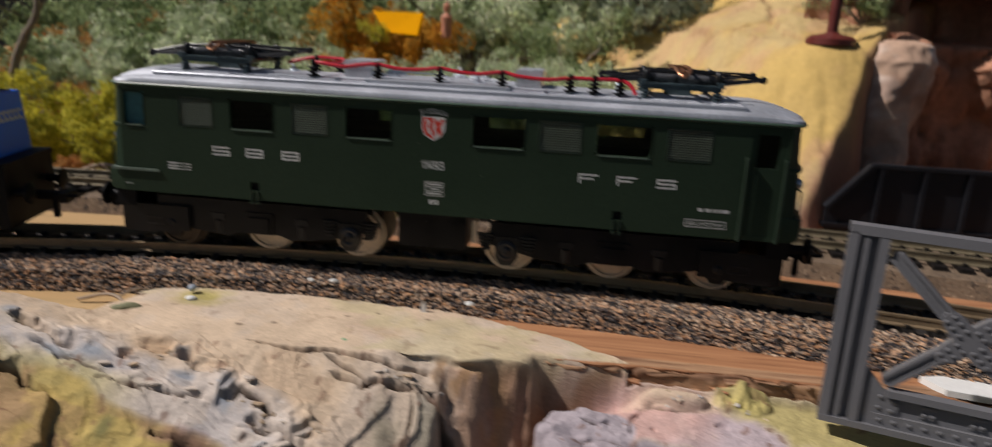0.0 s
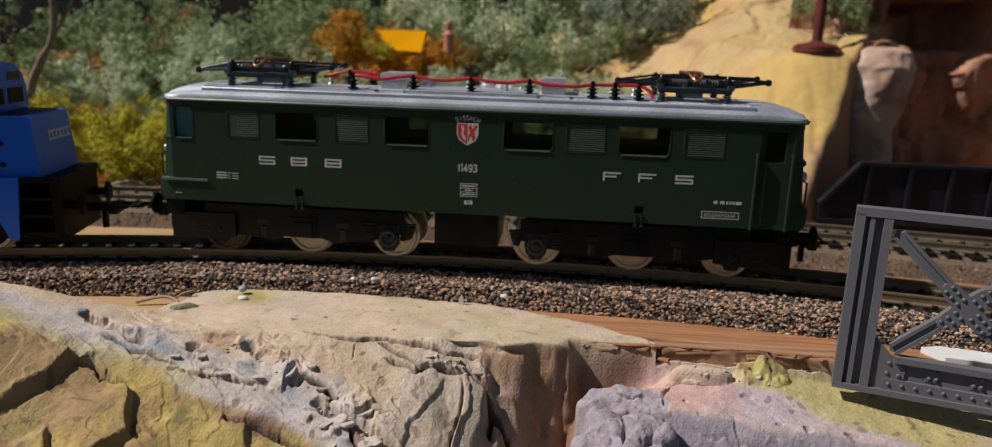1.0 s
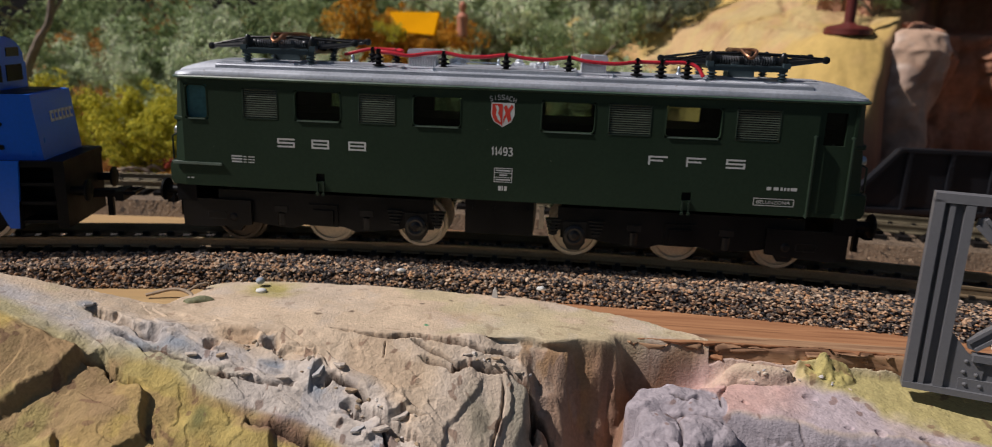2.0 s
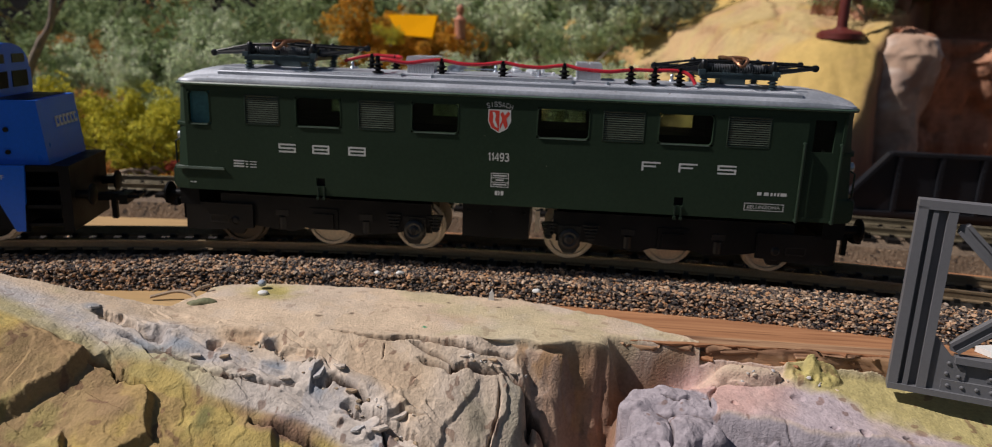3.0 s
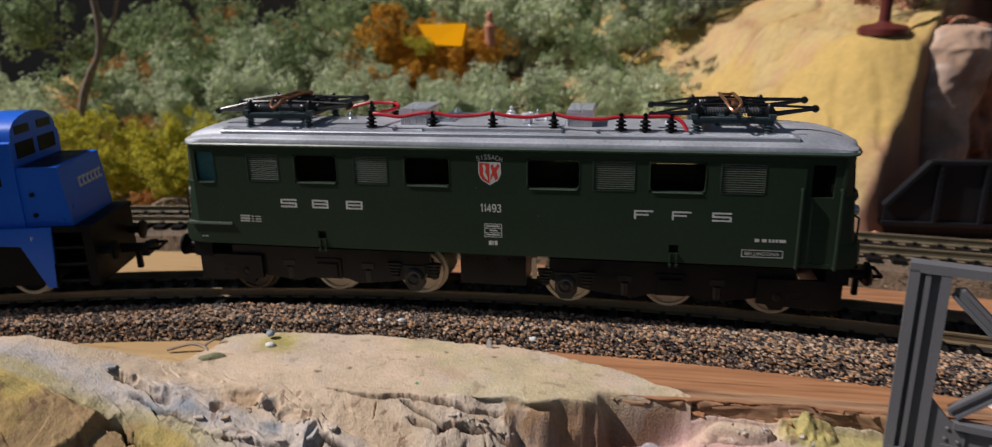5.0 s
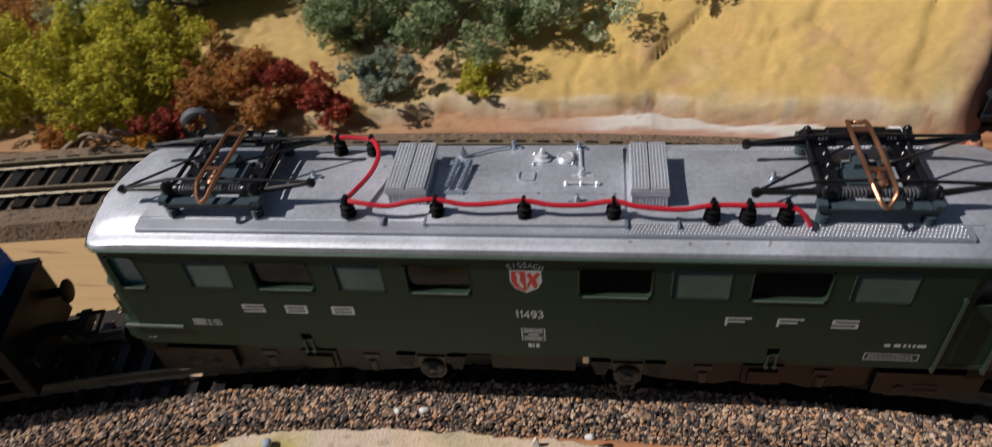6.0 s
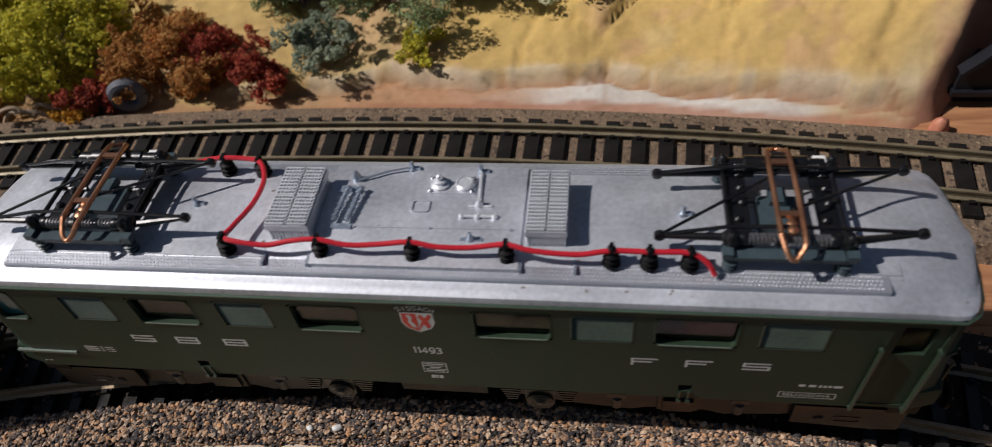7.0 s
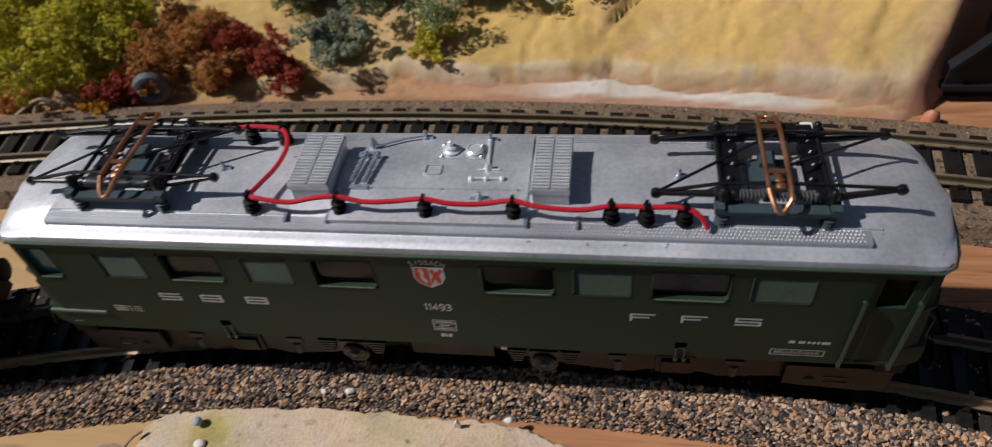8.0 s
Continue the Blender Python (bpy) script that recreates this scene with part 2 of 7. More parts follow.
M_BARK = material("grey_bark", (0.22, 0.17, 0.13), 0.85, 0, 0.35, 1.5, 12, 0.4)
M_STONE = material("blue_grey_stone", (0.33, 0.38, 0.45), 0.7, 0, 0.15, 0.8, 4, 0.05)
M_OLIVESTONE = material("olive_grey_stone", (0.22, 0.22, 0.12), 0.8, 0, 0.3, 0.8, 3, 0.2)
M_GREYSTONE = material("pale_grey_stone", (0.34, 0.33, 0.30), 0.85, 0, 0.25, 0.8, 3, 0.2)
M_CHALK = material("white_chalk", (0.72, 0.72, 0.70), 0.8, 0, 0.08, 0.8, 4, 0.05)
M_BACK = material("dark_wall", (0.008, 0.007, 0.006), 0.9, 0, 0.3, 20, 90, 0.5)


def leaf_material(name, a, b, c):
    """Dyed lichen: matt, and letting a part of the light through."""
    m = material(name, (a, b, c, a, b), 0.85, 0, 0.35, 1.5, 14, 0.0, spec=0.1)
    nt, n = m.node_tree, m.node_tree.nodes
    p = n["Principled BSDF"]
    thin, mix = n.new("ShaderNodeBsdfTranslucent"), n.new("ShaderNodeMixShader")
    mix.inputs[0].default_value = 0.4
    nt.links.new(p.inputs["Base Color"].links[0].from_socket, thin.inputs["Color"])
    nt.links.new(p.outputs[0], mix.inputs[1])
    nt.links.new(thin.outputs[0], mix.inputs[2])
    nt.links.new(mix.outputs[0], n["Material Output"].inputs[0])
    return m


L_GREY = leaf_material("lichen_greygreen", (0.69, 0.759, 0.506), (0.506, 0.575, 0.38), (0.8, 0.8, 0.621))
L_BLUE = leaf_material("lichen_bluegreen", (0.372, 0.427, 0.318), (0.262, 0.304, 0.228), (0.482, 0.538, 0.4))
L_YEL = leaf_material("lichen_yellowgreen", (0.662, 0.607, 0.0828), (0.427, 0.414, 0.062), (0.8, 0.718, 0.117))
L_GOLD = leaf_material("lichen_golden", (0.69, 0.38, 0.0517), (0.483, 0.253, 0.0403), (0.759, 0.437, 0.0805))
L_RED = leaf_material("lichen_wine", (0.506, 0.109, 0.069), (0.299, 0.069, 0.0517), (0.598, 0.184, 0.103))
L_RUST = leaf_material("lichen_rust", (0.644, 0.345, 0.115), (0.437, 0.196, 0.069), (0.713, 0.46, 0.172))
L_DARK = leaf_material("lichen_darkgreen", (0.372, 0.456, 0.235), (0.235, 0.296, 0.152), (0.497, 0.58, 0.318))


# ---- mesh helpers, all in millimetres ----
def box(bm, x0, x1, y0, y1, z0, z1, m=None):
    vs = [bm.verts.new((x, y, z)) for x in (x0, x1) for y in (y0, y1) for z in (z0, z1)]
    for f in ((0, 1, 3, 2), (4, 6, 7, 5), (0, 4, 5, 1), (2, 3, 7, 6), (0, 2, 6, 4), (1, 5, 7, 3)):
        bm.faces.new([vs[i] for i in f])
    if m is not None:
        for v in vs:
            v.co = m @ v.co
    return vs


def bevelled(bm, width=0.3, segments=1, angle=40):
    edges = [e for e in bm.edges if len(e.link_faces) == 2 and e.calc_face_angle(0) > radians(angle)]
    bmesh.ops.bevel(bm, geom=edges, offset=width, segments=segments, affect="EDGES", clamp_overlap=True)
    return bm


def cyl(bm, a, b, r, seg=12, r2=None):
    a, b = Vector(a), Vector(b)
    q = (b - a).to_track_quat("Z", "Y")
    r2 = r if r2 is None else r2
    rings = []
    for p, rad in ((a, r), (b, r2)):
        rings.append([bm.verts.new(p + q @ Vector((rad * math.cos(2 * math.pi * i / seg), rad * math.sin(2 * math.pi * i / seg), 0))) for i in range(seg)])
    for i in range(seg):
        j = (i + 1) % seg
        bm.faces.new((rings[0][i], rings[0][j], rings[1][j], rings[1][i]))
    bm.faces.new(rings[0][::-1])
    bm.faces.new(rings[1])


def lathe(bm, profile, at, axis=(0, 0, 1), seg=16, hollow=False):
    """profile: pairs of radius and height along the axis; hollow: a ring, whose profile closes on itself."""
    q, at = Vector(axis).to_track_quat("Z", "Y"), Vector(at)
    rings = []
    for r, h in profile:
        rings.append([bm.verts.new(at + q @ Vector((r * math.cos(2 * math.pi * i / seg), r * math.sin(2 * math.pi * i / seg), h))) for i in range(seg)])
    for one, two in zip(rings, rings[1:]):
        for i in range(seg):
            j = (i + 1) % seg
            bm.faces.new((one[i], one[j], two[j], two[i]))
    if hollow:
        for i in range(seg):
            j = (i + 1) % seg
            bm.faces.new((rings[-1][i], rings[-1][j], rings[0][j], rings[0][i]))
        return
    bm.faces.new(rings[0][::-1])
    bm.faces.new(rings[-1])


def tube(bm, points, r, seg=8, ends=True):
    pts = [Vector(p) for p in points]
    rad = r if isinstance(r, (list, tuple)) else [r] * len(pts)
    rings, side = [], None
    for i, p in enumerate(pts):
        d = (pts[min(i + 1, len(pts) - 1)] - pts[max(i - 1, 0)]).normalized()
        if side is None:
            side = d.orthogonal().normalized()
        side = (side - d * side.dot(d)).normalized()
        up = d.cross(side)
        rings.append([bm.verts.new(p + rad[i] * (math.cos(2 * math.pi * k / seg) * side + math.sin(2 * math.pi * k / seg) * up)) for k in range(seg)])
    for one, two in zip(rings, rings[1:]):
        for i in range(seg):
            j = (i + 1) % seg
            bm.faces.new((one[i], one[j], two[j], two[i]))
    if ends:
        bm.faces.new(rings[0][::-1])
        bm.faces.new(rings[-1])


def curve_points(points, steps=8):
    """Catmull-Rom through the points."""
    pts = [Vector(p) for p in points]
    pts = [2 * pts[0] - pts[1], *pts, 2 * pts[-1] - pts[-2]]
    out = []
    for a, b, c, d in zip(pts, pts[1:], pts[2:], pts[3:]):
        for s in range(steps):
            t = s / steps
            out.append(0.5 * (2 * b + (c - a) * t + (2 * a - 5 * b + 4 * c - d) * t * t + (3 * b - a - 3 * c + d) * t ** 3))
    return [*out, pts[-2]]


def extrude_polygon(bm, pts, way):
    """A flat polygon of 3D points, given depth along a vector."""
    a = [bm.verts.new(p) for p in pts]
    b = [bm.verts.new(Vector(p) + Vector(way)) for p in pts]
    bm.faces.new(a[::-1])
    bm.faces.new(b)
    for i in range(len(a)):
        j = (i + 1) % len(a)
        bm.faces.new((a[i], a[j], b[j], b[i]))


def finish(bm, name, mat, smooth=35):
    bmesh.ops.recalc_face_normals(bm, faces=bm.faces[:])
    bmesh.ops.scale(bm, vec=(MM, MM, MM), verts=bm.verts[:])
    me = bpy.data.meshes.new(name)
    bm.to_mesh(me)
    bm.free()
    me.materials.append(mat)
    if smooth:
        me.polygons.foreach_set("use_smooth", [True] * len(me.polygons))
        me.set_sharp_from_angle(angle=radians(smooth))
    return me


def part(name, bm, mat, parent, label="", smooth=35):
    ob = new(name, finish(bm, name, mat, smooth))
    ob.parent = parent
    if label:
        ob["label"] = label
    return ob


def thing(name, label, category, x=0.0, y=0.0, z=0.0, rz=0.0, group="", kind="", ry=0.0):
    ob = new(name)
    ob.empty_display_size = 0.005
    ob.matrix_world = pose(x * MM, y * MM, z * MM, 0, ry, rz)
    return tagged(ob, label, category, group, kind)


def single(name, bm, mat, label, category, group="", kind="", at=(0, 0, 0), rz=0.0, smooth=35):
    ob = new(name, finish(bm, name, mat, smooth))
    ob.matrix_world = pose(at[0] * MM, at[1] * MM, at[2] * MM, 0, 0, rz)
    return tagged(ob, label, category, group, kind)


def lettering(name, text, height, width, mat, parent, at, label=""):
    """Flat printed characters on a side that faces -y, height and width in mm, at the lower left corner."""
    cu = bpy.data.curves.new(name, "FONT")
    cu.body, cu.size = text, 1.0
    tmp = new(name, cu)
    me = bpy.data.meshes.new_from_object(tmp.evaluated_get(bpy.context.evaluated_depsgraph_get()))
    bpy.data.objects.remove(tmp)
    co = np.empty(len(me.vertices) * 3)
    me.vertices.foreach_get("co", co)
    co = co.reshape(-1, 3)
    lo, hi = co.min(0), co.max(0)
    x = (co[:, 0] - lo[0]) / (hi[0] - lo[0]) * width
    z = (co[:, 1] - lo[1]) / (hi[1] - lo[1]) * height
    out = np.stack([x + at[0], np.full(len(x), at[1]), z + at[2]], 1) * MM
    me.vertices.foreach_set("co", out.ravel())
    me.materials.clear()
    me.materials.append(mat)
    ob = new(name, me)
    ob.parent = parent
    if label:
        ob["label"] = label
    return ob


# ---- seeded noise for landforms ----
def lattice(seed, n=64):
    return np.random.RandomState(seed).rand(n, n)


def smooth_noise(x, y, size, seed):
    g = lattice(seed)
    u, v = x / size, y / size
    i, j = np.floor(u).astype(int), np.floor(v).astype(int)
    f, h = u - i, v - j
    f, h = f * f * f * (f * (f * 6 - 15) + 10), h * h * h * (h * (h * 6 - 15) + 10)
    a, b, c, d = g[i % 64, j % 64], g[(i + 1) % 64, j % 64], g[i % 64, (j + 1) % 64], g[(i + 1) % 64, (j + 1) % 64]
    return (a * (1 - f) + b * f) * (1 - h) + (c * (1 - f) + d * f) * h - 0.5


def fbm(x, y, size, seed, octaves=5, gain=0.5):
    out, amp = 0.0, 1.0
    for k in range(octaves):
        out = out + amp * smooth_noise(x + 17.3 * k, y - 9.1 * k, size / 2 ** k, seed + k)
        amp *= gain
    return out


def ridged(x, y, size, seed, octaves=4):
    out, amp = 0.0, 1.0
    for k in range(octaves):
        out = out + amp * (0.5 - 2 * np.abs(smooth_noise(x + 5.7 * k, y + 3.3 * k, size / 2 ** k, seed + k)))
        amp *= 0.5
    return out


def facets(x, y, size, seed, tilt=0.5):
    """Broken plates: every cell of a jittered lattice is a plane of its own height and tilt. Returns height and closeness to a joint."""
    r = np.random.RandomState(seed)
    jx, jy, hh, tx, ty = (r.rand(64, 64) for _ in range(5))
    u, v = x / size, y / size
    i0, j0 = np.floor(u).astype(int), np.floor(v).astype(int)
    best, second, height = np.full(u.shape, 9.0), np.full(u.shape, 9.0), np.zeros(u.shape)
    for di in (-1, 0, 1):
        for dj in (-1, 0, 1):
            i, j = i0 + di, j0 + dj
            a, b = i % 64, j % 64
            du, dv = u - i - jx[a, b], v - j - jy[a, b]
            dist = np.hypot(du, dv)
            near = dist < best
            second = np.where(near, best, np.minimum(second, dist))
            height = np.where(near, hh[a, b] - 0.5 + tilt * ((tx[a, b] - 0.5) * du + (ty[a, b] - 0.5) * dv) * 2, height)
            best = np.where(near, dist, best)
    return height, np.clip(1 - (second - best) / 0.16, 0, 1)


def step01(a, b, v):
    t = np.clip((v - a) / (b - a), 0, 1)
    return t * t * (3 - 2 * t)


def grid_mesh(name, X, Y, Z, mat, paint=None):
    """A sheet of quads through arrays of places, with its paint colours."""
    ny, nx = X.shape
    co = np.stack([X, Y, Z], -1).reshape(-1, 3) * MM
    idx = np.arange(nx * ny).reshape(ny, nx)
    quads = np.stack([idx[:-1, :-1], idx[:-1, 1:], idx[1:, 1:], idx[1:, :-1]], -1).reshape(-1, 4)
    me = bpy.data.meshes.new(name)
    me.vertices.add(len(co))
    me.vertices.foreach_set("co", co.ravel())
    me.loops.add(quads.size)
    me.loops.foreach_set("vertex_index", quads.ravel())
    me.polygons.add(len(quads))
    me.polygons.foreach_set("loop_start", np.arange(0, quads.size, 4))
    me.polygons.foreach_set("use_smooth", np.ones(len(quads), bool))
    me.update(calc_edges=True)
    if paint is not None:
        at = me.color_attributes.new("paint", "FLOAT_COLOR", "POINT")
        rgba = np.concatenate([paint.reshape(-1, 3), np.ones((len(co), 1))], 1)
        at.data.foreach_set("color", rgba.ravel())
    me.materials.append(mat)
    return me


def blend(base, colour, mask):
    return base * (1 - mask[..., None]) + np.array(colour) * mask[..., None]


# ---- the two curves of track ----
FRONT = (8.8, 4.8, 645.0)
BACK = (-35.8, 79.2, 1303.0)


def on_curve(track, s, off=0.0):
    """The place and heading at s mm along a curve from its apex, off mm outwards."""
    x0, ya, r = track
    a = s / r
    return x0 + (r + off) * math.sin(a), ya - r + (r + off) * math.cos(a), -a


# ---- ground and board ----
bm = bmesh.new()
box(bm, -420, 420, -37, 460, -30, -12.3)
board = single("baseboard", bm, M_WOOD, "orange-brown plywood baseboard under the tracks", "board", kind="structure")
ex, et = np.meshgrid(np.arange(-420, 420.1, 0.8), np.linspace(0, 1, 26))
tear = 1.2 * fbm(ex * 0.4, et * 9, 6, 91, 4) + 1.5 * facets(ex * 0.16, et * 7, 1.5, 95, 0.9)[0]
ey = -36.9 - 6.0 * np.minimum(et / 0.7, 1) * (1 + 0.14 * tear) - 0.4 * np.clip(et - 0.7, 0, 1)
ez = -12.29 - 1.6 * np.clip(et - 0.18, 0, None) * (1 + 0.9 * tear) - 15 * np.clip(et - 0.72, 0, 1)
edge_me = grid_mesh("splintered_edge", ex, ey, ez, M_TORN)
edge_part = new("splintered_edge", edge_me)
edge_part.parent = board


def ply_layer(top, thick, y_in, reach, length, seed, mat):
    """One torn ply of the board: its front runs out in long splinters along the grain."""
    r = np.random.RandomState(seed)
    px = np.arange(28, 135, 0.35)
    cut = np.cumsum(r.uniform(0.35, 1.5, 60) * length) + 20
    k = np.searchsorted(cut, px)
    left = np.where(k > 0, cut[np.maximum(k - 1, 0)], 20)
    t = (px - left) / (cut[k] - left)
    lean = r.uniform(0, 1, 61)[k] > 0.5
    tooth = np.where(lean, t, 1 - t) ** r.uniform(1.0, 3.5, 61)[k]
    out = reach * (0.35 + r.uniform(0.2, 1.0, 61)[k] * tooth) + 1.3 * fbm(px, px * 0, 6.0, seed + 3, 5) - np.interp(px, [28, 46, 60, 110, 135], [2.5, 0, 0, 1.0, 2.0])
    droop = 0.8 * tooth * r.uniform(-0.4, 1.0, 61)[k] + 0.3 * fbm(px, px * 0, 7.0, seed + 5, 3)
    X = np.repeat(px[None], 6, 0)
    Y = np.stack([np.full(len(px), y_in), y_in - out * 0.5, y_in - out, y_in - out - 0.12, y_in - out * 0.85, np.full(len(px), y_in)])
    Z = np.stack([np.full(len(px), top), top - 0.3 * droop + 0.1 * fbm(px, px * 0, 1.5, seed + 7, 2), top - droop, top - droop - 0.35 * thick, top - droop - thick, np.full(len(px), top - thick)])
    ob = new("torn_ply", grid_mesh("torn_ply", X, Y, Z, mat))
    ob.parent = board


ply_layer(-12.26, 0.8, -41.5, 2.2, 19.0, 11, M_WOOD)
ply_layer(-13.0, 0.9, -40.5, 3.6, 13.0, 13, M_TORN)
ply_layer(-14.0, 1.0, -40.0, 3.6, 10.0, 17, M_TORN)
ply_layer(-15.1, 1.1, -40.0, 5.0, 17.0, 19, M_WOOD)
ply_layer(-16.3, 1.2, -40.0, 4.4, 9.0, 23, M_TORN)

bm = bmesh.new()
box(bm, -620, 620, -420, 480, -160, -150)
single("floor", bm, M_BACK, "dark floor below the layout", "floor", kind="structure")
bm = bmesh.new()
box(bm, -620, 620, 470, 480, -150, 330)
single("wall_back", bm, M_BACK, "dark unlit wall behind the layout", "wall", kind="structure")


# ---- track beds, rails and sleepers ----
def swept(bm, track, s0, s1, section, step=4.0):
    """A section (pairs of offset and height) swept along a curve."""
    n = max(2, int((s1 - s0) / step))
    rings = []
    for i in range(n + 1):
        s = s0 + (s1 - s0) * i / n
        ring = []
        for off, z in section:
            x, y, _ = on_curve(track, s, off)
            ring.append(bm.verts.new((x, y, z)))
        rings.append(ring)
    k = len(section)
    for one, two in zip(rings, rings[1:]):
        for a in range(k):
            b = (a + 1) % k
            bm.faces.new((one[a], one[b], two[b], two[a]))
    bm.faces.new(rings[0])
    bm.faces.new(rings[-1][::-1])


RAIL_SECTION = ((-1.1, -4.6), (1.1, -4.6), (1.1, -4.2), (0.3, -3.8), (0.3, -2.4), (0.5, -2.2), (0.5, -1.6), (0.4, -1.5), (-0.4, -1.5), (-0.5, -1.6), (-0.5, -2.2), (-0.3, -2.4), (-0.3, -3.8), (-1.1, -4.2))


def railway_track(label, track, s0, s1, mat, pitch, mat_rail, half=1.35):
    t = thing("track", label, "railway track", kind="structure")
    for side in (-8.25, 8.25):
        bm = bmesh.new()
        swept(bm, track, s0, s1, [(o + side, z) for o, z in RAIL_SECTION], 5.0)
        part("rail", bm, mat_rail, t)
    bm = bmesh.new()
    box(bm, -half, half, -14.5, 14.5, -7.0, -4.75)
    bevelled(bm, 0.25)
    for side in (-8.25, 8.25):
        for e in (-1.9, 1.9):
            box(bm, -0.75, 0.75, side + e - 0.55, side + e + 0.55, -4.8, -3.7)
    me = finish(bm, "sleeper", mat, 35)
    n = int((s1 - s0) / pitch)
    for i in range(n + 1):
        x, y, a = on_curve(track, s0 + i * pitch)
        ob = new("sleeper", me)
        ob.parent = t
        ob.matrix_basis = pose(x * MM, y * MM, 0, 0, 0, math.degrees(a))
    return t


railway_track("black plastic sleepers and brass-toned rails", FRONT, -240, 240, M_SLEEPER, 7.6, M_RAIL)
railway_track("brown plastic sleepers and weathered rails behind the locomotive", BACK, -340, 370, M_SLEEPER_B, 8.4, M_RAIL_B, 2.25)

bm = bmesh.new()
swept(bm, FRONT, -260, 260, ((-25.0, -12.3), (25.0, -12.3), (22.0, -7.3), (-14.0, -7.3), (-15.2, -5.3), (-22.6, -7.3)), 5)
single("ballast_bed_front", bm, M_CORKBED, "dark granular cork bed under the front track", "track bed", kind="structure")
bm = bmesh.new()
swept(bm, BACK, -360, 400, ((-25.0, -12.3), (22.5, -12.3), (21.0, -6.3), (-22.5, -6.3)), 5)
single("ballast_bed_back", bm, M_CORK, "brown cork bed under the back track", "track bed", kind="structure")


# black slab added to stand for the dark ground at the right
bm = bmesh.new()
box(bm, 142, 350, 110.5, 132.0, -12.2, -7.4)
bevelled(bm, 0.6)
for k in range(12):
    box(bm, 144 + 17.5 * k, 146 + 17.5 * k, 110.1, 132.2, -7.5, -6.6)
single("bridge_deck", bm, M_GIRDER, "black ribbed slab added over the dark ground by the back track", "bridge deck", kind="structure")


def scatter_grains(name, label, mat, places, rnd, scale=1.0, tilt=0.9, flat=1.0):
    """Small angular chips, one mesh."""
    base = bmesh.new()
    bmesh.ops.create_icosphere(base, subdivisions=1, radius=0.95)
    bv = np.array([v.co[:] for v in base.verts])
    bf = np.array([[v.index for v in f.verts] for f in base.faces])
    base.free()
    n = len(places)
    sc = np.stack([rnd.uniform(0.42, 0.85, n), rnd.uniform(0.36, 0.75, n), flat * rnd.uniform(0.3, 0.55, n)], 1)
    sc *= scale * rnd.choice([0.85, 1.15, 1.45], (n, 1), p=[0.35, 0.45, 0.2])
    a, b = rnd.uniform(0, 2 * np.pi, n), rnd.uniform(-tilt, tilt, n)
    v = bv[None] * (1 + rnd.uniform(-0.42, 0.30, (n, len(bv), 1))) * sc[:, None]
    ca, sa, cb, sb = np.cos(a)[:, None], np.sin(a)[:, None], np.cos(b)[:, None], np.sin(b)[:, None]
    y, z = v[..., 1] * cb - v[..., 2] * sb, v[..., 1] * sb + v[..., 2] * cb
    x, y = v[..., 0] * ca - y * sa, v[..., 0] * sa + y * ca
    co = (np.stack([x, y, z], -1) + places[:, None]).reshape(-1, 3) * MM
    faces = (bf[None] + (np.arange(n) * len(bv))[:, None, None]).reshape(-1, 3)
    me = bpy.data.meshes.new(name)
    me.from_pydata(co.tolist(), [], faces.tolist())
    me.materials.append(mat)
    ob = new(name, me)
    return tagged(ob, label, "ballast", kind="stuff")


rnd = np.random.RandomState(5)
spots = []
for i in range(15500):
    s, u = rnd.uniform(-175, 175), rnd.uniform(0, 1)
    if u < 0.62:
        off = rnd.uniform(-23.0, -15.0)
        z = -7.0 + (off + 23.0) * 0.26
    else:
        k = rnd.uniform(0, 1)
        off, z = -22.8 - 2.4 * k, -7.3 - 5.0 * k
    x, y, _ = on_curve(FRONT, s, off)
    spots.append((x, y, z + rnd.uniform(-0.15, 0.25)))
for i in range(3600):
    s, off = rnd.uniform(-175, 175), rnd.uniform(-19.5, -14.8)
    x, y, _ = on_curve(FRONT, s, off)
    spots.append((x, y, -6.7 + (off + 23.0) * 0.26 + rnd.uniform(-0.2, 0.4)))
for i in range(1300):
    s, off = rnd.uniform(-175, 175), rnd.uniform(-15, 23)
    x, y, _ = on_curve(FRONT, s, off)
    spots.append((x, y, -7.3 + rnd.uniform(-0.1, 0.2)))
scatter_grains("ballast_grains", "tan, brown and black cork ballast grains", M_GRAIN, np.array(spots), rnd, 0.9, 0.6, 0.8)

# ---- the plaster bank in front ----
KX = [-240, -150, -128, -112, -100, -92, -86, -82, -78, -66, -40, -10, 15, 34, 44, 52, 60, 240]
TOP = [2, -1.0, -1.5, -5.0, -8.0, -9.6, -10.2, -10.2, -10.0, -9.8, -10.2, -10.6, -11.0, -11.3, -11.6, -11.9, -12.2, -12.2]
BACK_Y = [-57, -57, -54, -51.5, -49.5, -49.5, -48, -31.5, -27, -24.5, -22.5, -22, -22.5, -28.5, -34, -38, -44, -44]
FRONT_Y = [-94, -80, -74, -70, -67, -65, -63, -61.5, -60.5, -57, -53.5, -51, -49.5, -47.5, -43.5, -40.5, -44, -44]
STEEP = [0.6, 0.6, 0.6, 0.55, 0.52, 0.5, 0.5, 0.5, 0.5, 0.55, 0.68, 0.7, 1.1, 1.8, 1.8, 1.8, 1.2, 1.2]
xs = np.concatenate([np.arange(-240, -132, 2.0), np.arange(-132, 132, 0.22), np.arange(132, 241, 2.0)])
ys = np.concatenate([np.arange(-170, -102, 2.0), np.arange(-102, -17, 0.2)])
gx, gy = np.meshgrid(xs, ys)
w1, w2 = fbm(gx, gy, 9, 41, 4), fbm(gx, gy, 9, 43, 4)
